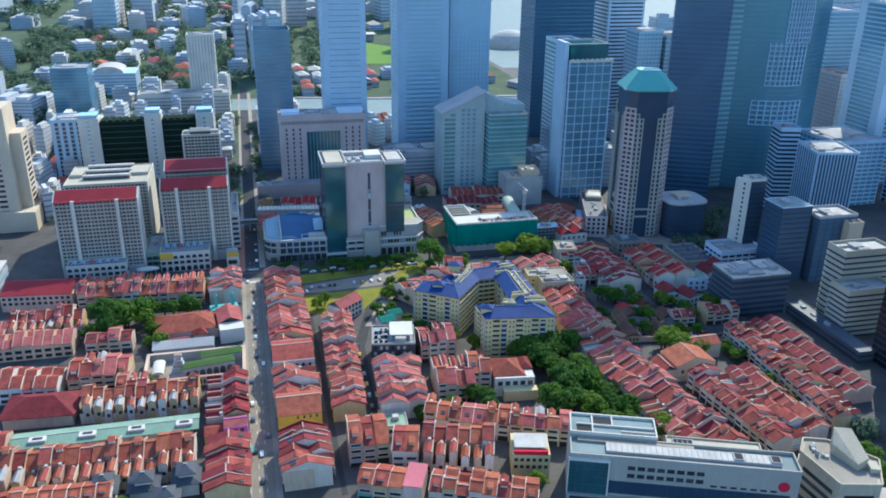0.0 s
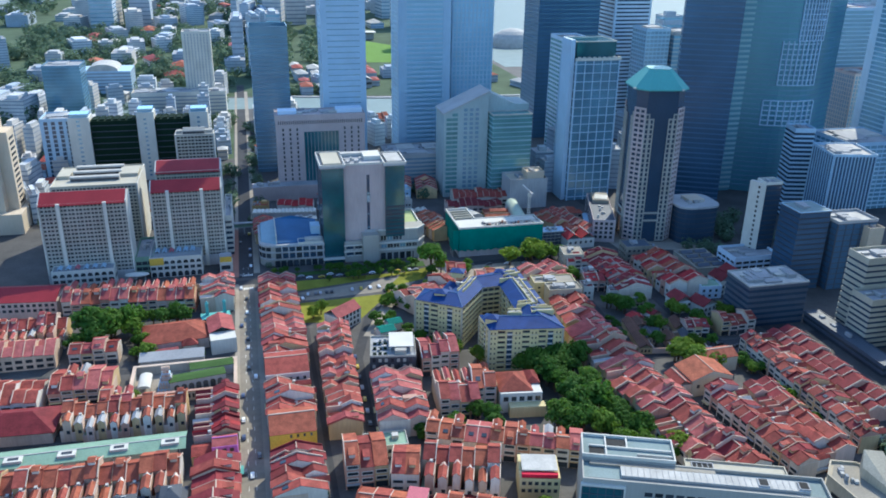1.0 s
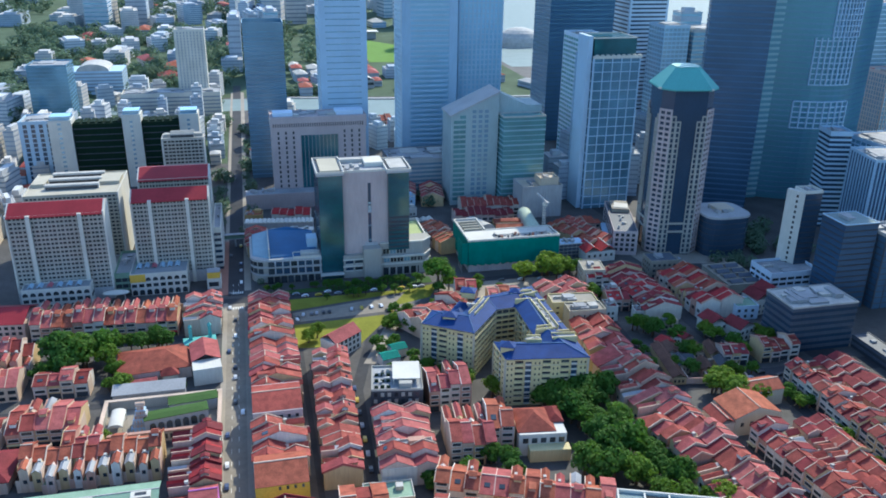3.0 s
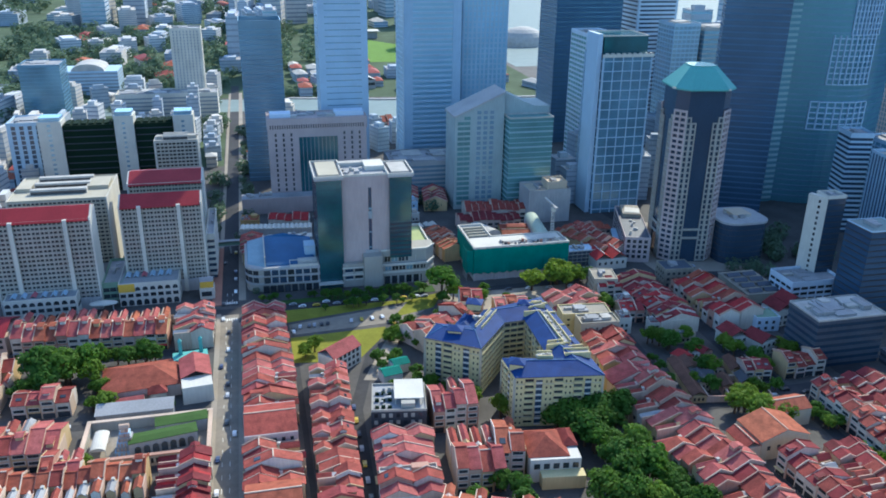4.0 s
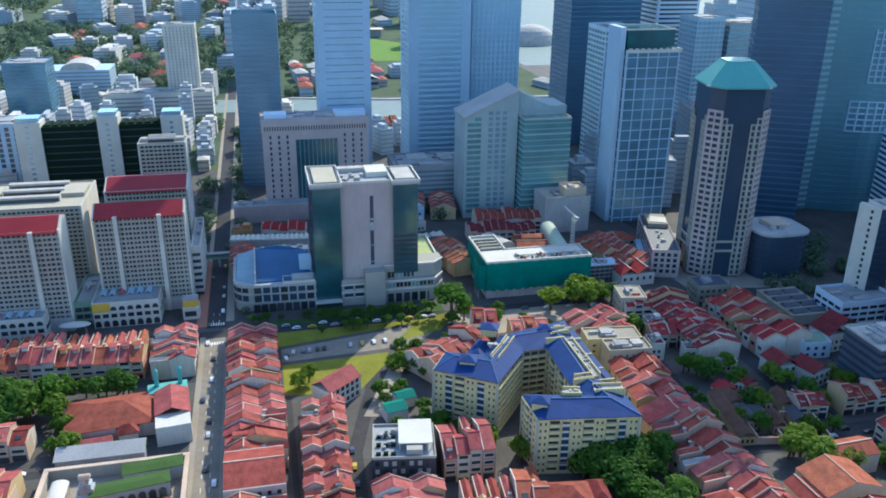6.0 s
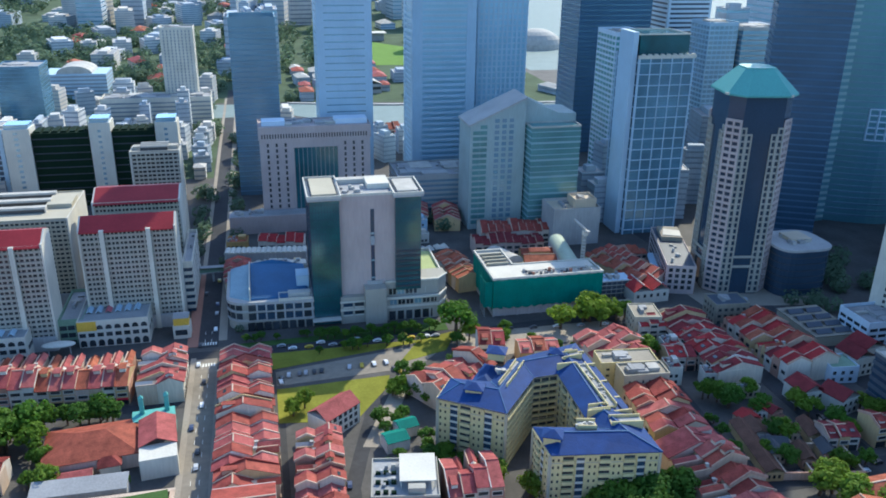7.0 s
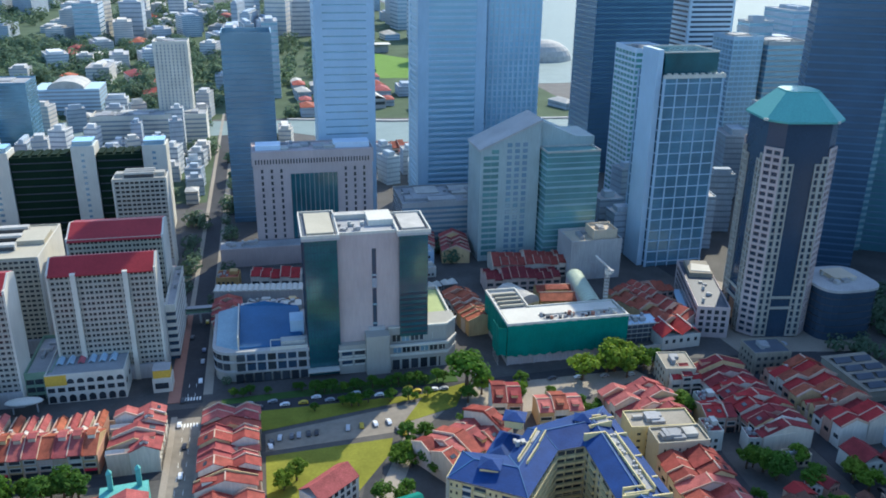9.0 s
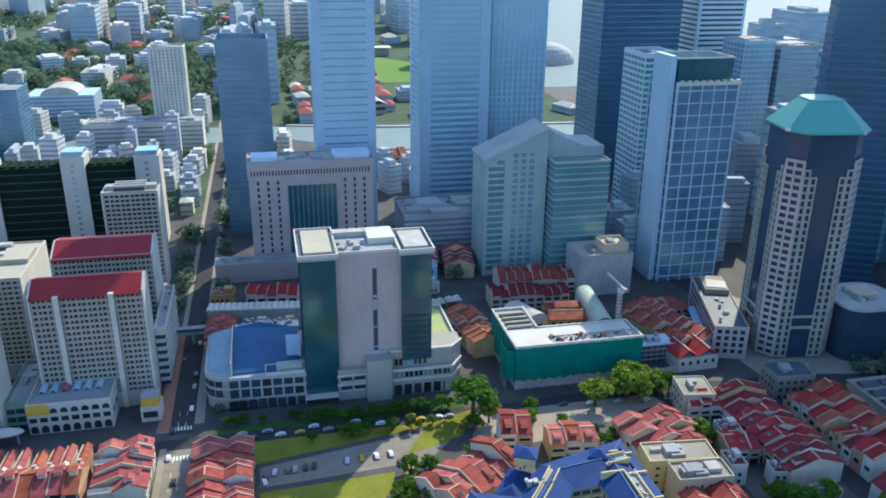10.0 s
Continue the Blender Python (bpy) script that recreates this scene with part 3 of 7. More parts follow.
def far_row(x, y, length, depth, ang, n, h, tile):
    """A terrace beyond the nearest few hundred houses, in one mesh: walls, roofs, party walls and window strips of many narrow houses."""
    rng = random.Random(int(x * 7 + y))
    w = length / n
    verts, faces, slots = [], [], []

    def profile(a, b, prof, roof=()):
        i, m = len(verts), len(prof)
        verts.extend((q, p[0], p[1]) for q in (a, b) for p in prof)
        faces.extend([tuple(range(i + m - 1, i - 1, -1)), tuple(range(i + m, i + 2 * m))] + [(i + j, i + (j + 1) % m, i + m + (j + 1) % m, i + m + j) for j in range(m)])
        return 2 + m

    for k in range(n):
        a, b, hh = k * w, (k + 1) * w - 0.05, h + rng.uniform(-0.9, 0.9)
        cuts = (0.0, 0.55, 1.0) if rng.random() < 0.6 else (0.0, 1.0)
        for c0, c1 in zip(cuts, cuts[1:]):
            y0, y1 = depth * c0, depth * c1
            ym, rise, lo = (y0 + y1) / 2, (y1 - y0) * 0.22, hh - (0.8 if c0 else 0.0)
            slots.extend([0] * profile(a, b, [(y0, 0), (y1, 0), (y1, lo), (ym, lo + rise), (y0, lo)]))
            slots.extend([1] * profile(a + 0.2, b - 0.02, [(y0 - 0.6, lo - 0.2), (ym, lo + rise + 0.05), (y1 + 0.3, lo - 0.1), (y1 + 0.3, lo + 0.15), (ym, lo + rise + 0.3), (y0 - 0.6, lo + 0.05)]))
            slots.extend([2] * profile(a - 0.16, a + 0.2, [(y0 - 0.6, lo - 0.5), (ym, lo + rise - 0.2), (y1 + 0.3, lo - 0.5), (y1 + 0.3, lo + 0.4), (ym, lo + rise + 0.8), (y0 - 0.6, lo + 0.4)]))
        for z in (1.0, 4.4):
            slots.extend([3] * profile(a + 0.8, b - 0.8, [(-0.06, z), (0.1, z), (0.1, z + 1.9), (-0.06, z + 1.9)]))
    me = bpy.data.meshes.new("shophouse_terrace")
    me.from_pydata(verts, [], faces)
    for m in ("plaster", tile, "parapet", "window"):
        me.materials.append(M[m])
    me.polygons.foreach_set("material_index", slots)
    ob = link("shophouse_terrace", me)
    ob.matrix_basis = pose(x, y, 0, 0, 0, ang)
    tagged(ob, "distant terrace of red-roofed shophouses", "terrace", kind="stuff")


R, O, P, D = "tile", "tileo", "tilep", "tiled"
# west of the main street
row(-113.8, 503.4, 76.9, 30, -3.2, 14, 9, (P, O, P), (1, 1, 0))
row(-13.4, 496, 29, 20, 90, 5, 9.5, (P, R), (2, 3, 1, 3))
far_row(-148, 444, 41, 19, 0, 8, 9, P)
row(-106, 487, 41, 22, 180, 8, 9, (P, O, R), (0, 0, 1))
row(-100, 443, 25, 13, -3, 4, 8.5, (R, P), (2,))
row(-102.5, 402, 30, 24, -2, 5, 9, (P, R), (0, 1, 2))
row(-76, 383, 15, 17, -1.5, 3, 9, (P, R), (2, 0))
row(-35, 387, 56, 19, 178.3, 11, 9, (O, O, R), (0, 0, 1))
row(-35, 338.5, 82, 24, 178.5, 15, 8, (O, O, R), (0, 0, 1))
row(-113, 299, 45, 13, -1, 8, 9, (O, O), (2,))
row(-11.2, 292, 40, 19.5, 90, 6, 9.5, (D, R), (2,))
row(-11.2, 347.5, 42, 19.5, 90, 10, 9.5, (D, "redtile"), (0, 1, 0))
far_row(-140, 398, 34, 22, -4, 6, 9, R)
far_row(-160, 455, 14, 26, -2, 3, 9, P)
far_row(-152, 300, 34, 22, 0, 6, 9, O)
far_row(-150, 340, 32, 18, 0, 6, 9, R)
# east of the main street
row(2.6, 329, 31, 23, -90, 6, 10.0, (R, D, R), (2, 3, 2, 0))
row(2.6, 386, 28, 23, -90, 5, 10.2, (R, D), (2, 3, 0))
row(2.6, 460, 46, 24, -90, 8, 10.4, (R, P, R), (3, 0, 2, 3))
row(2.6, 520, 58, 23, -90, 10, 10.6, (D, R, P, R), (2, 3, 3, 0))
row(46.0, 346, 30, 16, 88, 5, 9, (R, P), (2, 3, 3, 0))
row(47.3, 378, 70, 17.5, 87, 13, 9, (R, R, P), (2, 3, 1, 3))
row(56, 389, 46, 25, -94, 8, 9.5, (P, R, P), (0, 3, 2, 3, 0, 3, 4))
row(71.5, 327.5, 71, 17, -21.8, 12, 10, (P, O, P), (0, 1, 2))
row(33, 309, 18.5, 24, -3, 3, 11, (O, R), (2,))
row(101, 307.3, 33, 22, 162.4, 6, 12.5, (R, R, O), (0, 0))
row(51, 300.5, 11.8, 20, -14, 2, 13, (R, O), (4, 2))
row(33.4, 286.2, 20, 14, -22.6, 3, 9.5, (O, R), (2,))
row(62, 274, 46, 15, -22.6, 8, 9.5, (O, R, O), (2, 3, 1, 3))
row(84, 351, 20, 29, -5, 4, 11, (R, P), (0, 1))
row(84.2, 394, 20, 22, -2.6, 4, 12.5, (P, P), (0, 2))
row(102.4, 358.8, 12, 24, -10, 2, 13.5, (O, R), (2, 0))
# the lanes below the towers
row(214.5, 275, 90, 29, 98, 16, 8.6, (R, D, P), (0, 3, 2, 3, 0, 3, 1))
row(203.5, 365, 50, 28, 96, 9, 9, (R, P, P), (0, 2, 1))
row(199, 418, 36, 24, 87, 6, 9.5, (R, P), (2, 3))
row(219, 338, 66, 18, -83.5, 12, 9, (R, D, R), (2, 0, 2, 1, 0))
row(259.5, 278, 62, 18, 91, 11, 9, (R, R, D), (3, 0, 2, 3))
row(268, 384, 99, 17, -90, 18, 9, (R, D, R), (0, 0, 1, 2, 0, 3))
# dark tiles here put the shadow of the towers into the roof colour
far_row(309, 306, 84, 19, 91, 14, 8.6, D)
row(268, 403, 22, 14, 0, 4, 8, (D, R), (2,))
row(246, 405, 14, 12, -8, 3, 7.5, (D, D), (2,))
row(226, 517, 58, 26, -88, 10, 9, (D, "redtile", D), (3, 2, 3, 2))
row(212.5, 510.5, 15, 14, -4, 3, 8.5, ("redtile", D), (2,))
row(212, 478, 14, 13, -6, 3, 8, ("redtile", D), (2,))
row(289, 457, 56, 28, 91, 10, 9, ("redtile", O, D), (3, 2, 3, 0))
far_row(247, 568, 48, 13, 106, 8, 8.5, O)
far_row(262, 570, 54, 13, 108, 10, 8.5, R)
row(149, 588, 41, 16, 98, 8, 9, (O, O), (2, 3))
far_row(158, 639, 46, 17, -3, 9, 8.5, D)
far_row(168, 660, 52, 22, -6, 10, 9, R)
far_row(246, 604, 18, 14, 12, 4, 8, O)
far_row(160, 688, 34, 18, 82, 6, 9, P)
far_row(139, 700, 30, 15, 80, 5, 8, P)
far_row(21, 668, 29, 15, -8, 5, 9, "redtile")
row(16, 606, 33, 15, 90, 6, 9, (P, R), (2, 3))
row(97, 464, 36, 23, 32, 6, 9, (P, R), (3, 2))
row(143, 496, 20, 15, -6, 3, 9, (P, O), (2, 3))
row(206, 482, 27, 30, 94, 5, 8.5, (P, P, R), (3, 2))
row(124, 503, 13, 18, -10, 2, 11, (D, R), (2,))
far_row(205, 960, 90, 20, 0, 15, 9, O)
far_row(130, 965, 60, 20, 5, 10, 9, O)


# ---- apartment blocks with red roofs ----
def apartment_block(x0, x1, y0, y1, h, roof, frame, fins, label, floors=20, bays=22):
    ob = thing("apartment_block", label, "apartment block", (x0 + x1) / 2, y0, group="red-roofed apartment blocks")
    a, d = (x1 - x0) / 2, y1 - y0
    box(ob, "glazing", -a + 0.6, a - 0.6, 0.6, d - 0.6, 0, h, "window")
    step = (h - 9) / floors
    for k in range(floors + 1):
        z = 9 + k * step
        box(ob, "parapet_band", -a + 0.3, a - 0.3, 0.05, d - 0.05, z - 0.3, z + step * 0.34, frame)
    for k in range(bays + 1):
        x = -a + 0.6 + k * (2 * a - 2.2) / bays
        w = 0.85 if k % 2 else 0.55
        for yy in (0.25,):
            box(ob, "pier", x, x + w, yy, yy + 0.3, 0, h, frame)
    for s in (-1, 1):
        box(ob, "end_wall", s * a - 0.45, s * a + 0.45, -0.2, d + 0.2, 0, h + 1.5, "white")
    for f in fins:
        x = f - (x0 + x1) / 2
        box(ob, "stair_fin", x - 1.1, x + 1.1, -1.6, 0.4, 0, h + 1.0, "white", "tall pale stair shaft")
    box(ob, "podium", -a, a, -1.0, d + 2, 0, 7.5, "concrete")
    if roof:
        mid = d * 0.55
        prof = [(-1.2, h - 0.3), (mid, h + 5.5), (d + 0.8, h + 3.0), (d + 0.8, h + 3.5), (mid, h + 6.0), (-1.2, h + 0.2)]
        part("roof", extrude_bm(prof, -a + 0.4, a - 0.4), roof, ob, "pitched red metal roof")
        for s in (-1, 1):
            tri = [(-0.8, h + 0.2), (mid, h + 6.0), (d, h + 3.5), (d, h), (-0.8, h)]
            part("gable_end", extrude_bm(tri, s * a - 0.4, s * a + 0.4), "white", ob)
        box(ob, "roof_wall", -a + 0.6, a - 0.6, d * 0.5, d - 0.3, h, h + 3.0, "white")
    else:
        box(ob, "roof_deck", -a, a, 0, d, h, h + 0.4, "lightroof")
        rails(ob, "parapet", -a, a, 0, d, h + 0.4, 1.2, frame)
        for k in range(3):
            box(ob, "roof_wing", -a * 0.62, a * 0.55, d * (0.25 + 0.27 * k), d * (0.33 + 0.27 * k), h + 0.4, h + 4.2, "lightroof")
            box(ob, "window_strip", -a * 0.6, a * 0.53, d * (0.25 + 0.27 * k) - 0.1, d * (0.25 + 0.27 * k), h + 1.0, h + 3.0, "window")
        box(ob, "lift_house", a * 0.5, a - 1, d * 0.4, d * 0.75, h + 0.4, h + 3.2, frame)
        box(ob, "lift_house", -a + 1, -a * 0.66, d * 0.4, d * 0.75, h + 0.4, h + 3.2, frame)
    return ob


apartment_block(-64.5, -18.5, 574, 590, 55, "redmetal", "flatwall", (-53.5, -31.3), "white slab of flats with a dark red pitched roof", 17)
apartment_block(-131, -78, 557.5, 575, 55, "redmetal", "flatwall", (-119, -91), "white slab of flats with a dark red pitched roof", 17)
apartment_block(-65, -19.5, 619, 642, 55, "redmetal", "oldcream", (), "cream slab of flats with a red pitched roof", 17)
apartment_block(-134, -77, 610, 660, 50, None, "oldcream", (), "cream block of flats with stepped pale roof", 16)


def arcade_block(x0, x1, y0, y1, h, accent, label):
    """A low market building with arched openings and a ribbed roof."""
    ob = thing("market_block", label, "market hall", (x0 + x1) / 2, y0)
    a, d = (x1 - x0) / 2, y1 - y0
    box(ob, "hall", -a, a, 0, d, 0, h, "white")
    n = int(2 * a // 4.2)
    for lv, (z, hh) in enumerate(((0.4, 3.6), (5.6, 2.2), (9.6, 2.4))):
        for k in range(n):
            x = -a + (k + 0.5) * 2 * a / n
            if lv == 1:
                box(ob, "window", x - 1.5, x + 1.5, -0.08, 0.1, z, z + hh, "window")
            else:
                pts = [(x - 1.5, z), (x + 1.5, z)] + [(x + 1.5 * math.cos(q), z + hh - 1.5 + 1.5 * math.sin(q)) for q in [radians(v) for v in range(0, 181, 30)]]
                part("arch", extrude_bm(pts, -0.1, 0.1, "y"), "window", ob)
    if accent:
        box(ob, "painted_corner", -a - 0.05, -a + 9, -0.12, -0.02, 9.0, h + 0.6, accent)
    box(ob, "roof_deck", -a + 0.4, a - 0.4, 0.4, d - 0.4, h, h + 0.2, "grey")
    rails(ob, "parapet", -a, a, 0, d, h, 1.0, "white")
    for k in range(6):
        x = -a + 3 + k * (2 * a - 6) / 6
        gable(ob, "roof_light", x, x + 2.6, d * 0.3, d * 0.85, h + 0.6, 1.0, "bluegrey" if k != 2 else "pink", "y", 0.2, 0.2)
    for k in range(4):
        box(ob, "side_window", a - 0.1, a + 0.08, 3 + k * d / 4.4, 6 + k * d / 4.4, 5.6, 7.8, "window")
    return ob


arcade_block(-68, -34.3, 557, 590, 13.5, "yellow", "white market hall with arches and a yellow corner")
arcade_block(-127, -89, 546, 557, 13, None, "white market hall with arched galleries")
ob = thing("pavilion", "white oval canopy beside the market halls", "pavilion", -76, 551)
bm = bmesh.new()
bmesh.ops.create_uvsphere(bm, u_segments=20, v_segments=8, radius=1)
bmesh.ops.scale(bm, vec=(8, 3.4, 1.3), verts=bm.verts)
bmesh.ops.translate(bm, vec=(0, 0, 6), verts=bm.verts)
part("canopy", bm, "white", ob)
for x in (-5, 5):
    box(ob, "post", x - 0.3, x + 0.3, -0.3, 0.3, 0, 6, "concrete")
ob = thing("corner_kiosk", "small block with a yellow upper storey", "building", -19, 558)
box(ob, "base", -4, 4.5, 0, 9, 0, 7, "white")
box(ob, "upper_storey", -3.6, 4, 1, 8, 7, 11, "yellow")
box(ob, "window", -3, 3, -0.08, 0.1, 2, 5, "window")
box(ob, "roof_deck", -3.8, 4.2, 0.8, 8.2, 11, 11.3, "grey")
ob = thing("footbridge", "covered footbridge over the main street", "footbridge", 0, 630)
box(ob, "deck", -18, 6, -1.6, 1.6, 6.0, 6.6, "concrete")
box(ob, "roof", -18, 6, -1.8, 1.8, 9.2, 9.5, "grey")
for s in (-1.6, 1.5):
    box(ob, "railing", -18, 6, s, s + 0.1, 6.6, 7.7, "greenmetal")
for x in (-17, -5.8, 5):
    box(ob, "column", x - 0.5, x + 0.5, -0.6, 0.6, 0, 6.0, "concrete")
tower("podium_offices", "white curved office wing with dark window strips", -18, -13.6, 590, 640, 28, 7, 2, 10, "glassd", "white", 0, 1.9, 0.3, category="office block", plant=2)
tower("link_block", "low glazed link between the flats", -77.5, -66, 562, 600, 12, 3, 3, 8, "window", "greenmetal", 0.3, 1.4, 0.2, category="building", plant=4)

# ---- the glass and stone office block with its podium ----
ob = thing("office_block", "stone-faced office tower between two green glass wings", "office tower", 78, 560)
OT = 69.6
box(ob, "stone_core", -14, 15, 2.6, 30, 0, OT + 0.6, "stone")
for z in range(18, 69, 5):
    box(ob, "cladding_joint", -14.02, 15.02, 2.57, 2.62, z, z + 0.1, "concrete")
box(ob, "slot", 2.2, 4.2, 2.45, 2.7, 20, 63, "glassd", "dark vertical strip of glazing")
for z, e in ((24, 0.8), (34, 0.8), (43, 5.0), (49, 1.2)):
    box(ob, "slot_panel", 2.0, 4.4, 2.3, 2.75, z, z + e, "glassp")
for xa, xb, ya, yb, zb in ((-29, -14, 0.2, 34, 0), (15, 28.5, 0.2, 26, 17)):
    wing = box(ob, "glass_wing", xa, xb, ya, yb, zb, OT, "glassk", "dark green mirror glass wing")
    for k in range(int(zb // 3.9) + 1, 18):
        z = 0.8 + 3.9 * k
        box(wing, "transom", xa - 0.06, xb + 0.06, ya - 0.06, yb + 0.06, z, z + 0.16, "glassd")
    for k in range(11):
        x = xa + k * (xb - xa) / 10
        box(wing, "mullion", x - 0.06, x + 0.06, ya - 0.12, ya + 0.02, zb, OT, "glassd")
    for k in range(10):
        y = ya + k * (yb - ya) / 9
        sx = xa if xa < 0 else xb
        box(wing, "mullion", sx - 0.1, sx + 0.1, y - 0.06, y + 0.06, zb, OT, "glassd")
    box(ob, "eave_slab", xa - 1.2, xb + 1.2, ya - 1.4, yb + 1.0, OT, OT + 1.2, "concrete")
    rails(ob, "parapet", xa - 1.2, xb + 1.2, ya - 1.4, yb + 1.0, OT + 1.2, 1.5, "white", 0.6)
    box(ob, "roof_well", xa - 0.6, xb + 0.6, ya - 0.8, yb + 0.4, OT + 1.2, OT + 1.35, "slate")
    box(ob, "roof_deck", xa + 1.6, xb - 1.0, ya + 2.5, yb - 2, OT + 1.35, OT + 2.6, "oldcream" if xa < 0 else "lightroof")
for k in range(12):
    z = 18.6 + 2.9 * k
    if k < 8:
        box(ob, "louvre", 15.4, 28.2, 0.0, 0.16, z, z + 1.1, "dark")
box(ob, "core_roof", -14, 15, 4, 30, OT + 0.6, OT + 0.9, "grey")
rails(ob, "parapet", -14, 15, 2.6, 30, OT + 0.6, 1.4, "white", 0.6)
box(ob, "roof_screen", -13.2, 4, 24, 29, OT + 0.9, OT + 3.4, "lightroof")
box(ob, "plant_house", 2, 14, 13, 28, OT + 0.9, OT + 3.8, "white", "broad white plant house")
clutter(ob, random.Random(5), -12, 1, 7, 18, OT + 0.9, 10, 2.6)

ob = thing("podium_block", "low pale podium with rounded corner and long windows", "office block", 27, 560)
arc = [(-13.5 + 9 * math.cos(q), 10.5 + 9 * math.sin(q)) for q in [radians(v) for v in range(180, 271, 15)]]
pts = arc + [(21.6, -0.8), (21.6, 44), (-22.5, 46)]
lip = [(x * 1.02, y - 0.5) for x, y in pts]
prism(ob, "block_body", pts, 0, 15.2, "flatwall")
prism(ob, "roof_terrace", [(x * 0.96, y * 0.96 + 1.2) for x, y in pts], 15.2, 15.4, "grey")
for z, hh in ((5.0, 1.1), (10.0, 1.2), (14.4, 1.5)):
    prism(ob, "string_course", lip, z, z + hh, "concrete")
# the wide openings of each storey, set between the courses
for z, za in ((6.3, 9.6), (11.4, 14.2)):
    for k in range(7):
        x = -11.8 + k * 4.75
        box(ob, "window", x, x + 3.9, -0.95 + (0.55 if k < 2 else 0.0), 1.0, z, za, "glassd" if k % 3 else "window")
        box(ob, "window_pier", x + 3.9, x + 4.75, -1.1 + (0.4 if k < 2 else 0), 1.0, z - 0.2, za + 0.2, "concrete")
    for k in range(5):
        box(ob, "side_window", -22.7, -22.0, 12.5 + 6.4 * k, 17.2 + 6.4 * k, z, za, "window")
    for k in range(3):
        q = radians(200 + 25 * k)
        box(ob, "corner_window", -13.5 + 9.05 * math.cos(q) - 1.6, -13.5 + 9.05 * math.cos(q) + 1.6, 10.5 + 9.05 * math.sin(q) - 0.1, 10.5 + 9.05 * math.sin(q) + 0.12, z, za, "window", rz=200 + 25 * k + 90)
for k in range(8):
    box(ob, "colonnade_opening", -12.6 + k * 4.3, -9.2 + k * 4.3, -0.95, 0.3, 0.3, 4.4, "window")
rails(ob, "terrace_rail", 4, 21.4, -0.4, 8, 15.9, 1.6, "white", 0.4)
part("arched_roof", solid([(-10.5, 3, 15.4), (20, 3.5, 15.4), (20, 40, 15.4), (-10.5, 42, 15.4), (-10.3, 3.4, 17.0), (4, 4, 16.6), (19, 8, 16.8), (19, 38, 20.5), (2, 41, 23.2), (-10.3, 40, 22.0)],
     [(0, 3, 2, 1), (4, 5, 6, 7, 8, 9), (0, 1, 6, 5, 4), (1, 2, 7, 6), (2, 3, 9, 8, 7), (3, 0, 4, 9)]), "bluemetal", ob, "curved blue sheet roof")
part("side_roof", solid([(-21.6, 9, 15.4), (-11, 2.5, 15.4), (-11, 42, 15.4), (-21.6, 42, 15.4), (-21, 11, 16.6), (-11, 4, 16.9), (-11, 41, 21.4), (-21, 41, 19.0)],
     [(0, 3, 2, 1), (4, 5, 6, 7), (0, 1, 5, 4), (1, 2, 6, 5), (2, 3, 7, 6), (3, 0, 4, 7)]), "paleroof", ob, "lower grey-blue sheet roof")
box(ob, "roof_upstand", -11, -10.4, 3, 42, 15.4, 22.4, "white", "pale wall between the two roofs")
box(ob, "plant_house", 9, 20.5, 2.6, 7.5, 15.4, 18.6, "lightroof")
box(ob, "plant_house", 14, 20.6, 14, 24, 15.4, 23.5, "bluegrey")
box(ob, "rear_house", -10, 21, 42.2, 49, 0, 19, "white")
clutter(ob, random.Random(8), -9, 20, 42.5, 48.5, 19, 12, 3)

ob = thing("podium_block", "stepped pale podium with terrace deck and long windows", "office block", 92, 560)
prism(ob, "block_body", [(-28.8, -1), (-16, -1), (-16, -4.4), (-4.6, -4.4), (-4.6, -1.4), (24.4, -1.8), (30, 6), (30, 54), (-28.8, 54)], 0, 12.6, "flatwall")
prism(ob, "low_wing", [(-28.8, -1.3), (-16, -1.3), (-16, 2.5), (-28.8, 2.5)], 12.6, 15.4, "flatwall")
prism(ob, "stair_block", [(-16, -4.7), (-4.8, -4.7), (-4.8, 12), (-16, 12)], 12.4, 20.6, "flatwall", "tall plain wall of the entrance block")
prism(ob, "upper_storey", [(-4.6, 1.2), (24, 0.6), (30, 7), (30, 16), (-4.6, 16)], 12.6, 21.4, "flatwall")
prism(ob, "coping", [(-4.6, 0.8), (24.2, 0.2), (30.5, 6.8), (30.5, 8), (24, 1.5), (-4.6, 2.0)], 21.4, 22.2, "white")
prism(ob, "deck", [(14.5, 16), (29.4, 16), (29.4, 52), (14.5, 52)], 17.0, 17.4, "deckgreen", "yellow-green terrace deck")
box(ob, "deck_wall", 14.5, 30, 15.8, 54, 12.6, 17.0, "flatwall")
box(ob, "terrace_parapet", 29.4, 30.3, 8, 54, 16.4, 22.0 - 3.2, "white")
box(ob, "terrace_parapet", 13.8, 30.3, 53.2, 54, 16.4, 18.8, "white")
box(ob, "plant_house", 2, 14, 16.2, 22, 12.6, 25.0, "bluegrey", "pale blue plant house")
box(ob, "plant_house", -14, -6, 2, 11, 20.6, 22.6, "concrete")
for z in (4.4, 9.0, 13.2):
    for k in range(2):
        if z < 13:
            box(ob, "window", -27.6 + k * 6.1, -22.6 + k * 6.1, -1.12, -0.6, z, z + 3.0, "window" if k else "glassd")
            box(ob, "window_rail", -27.6 + k * 6.1, -22.6 + k * 6.1, -1.3, -1.12, z + 0.1, z + 0.9, "white")
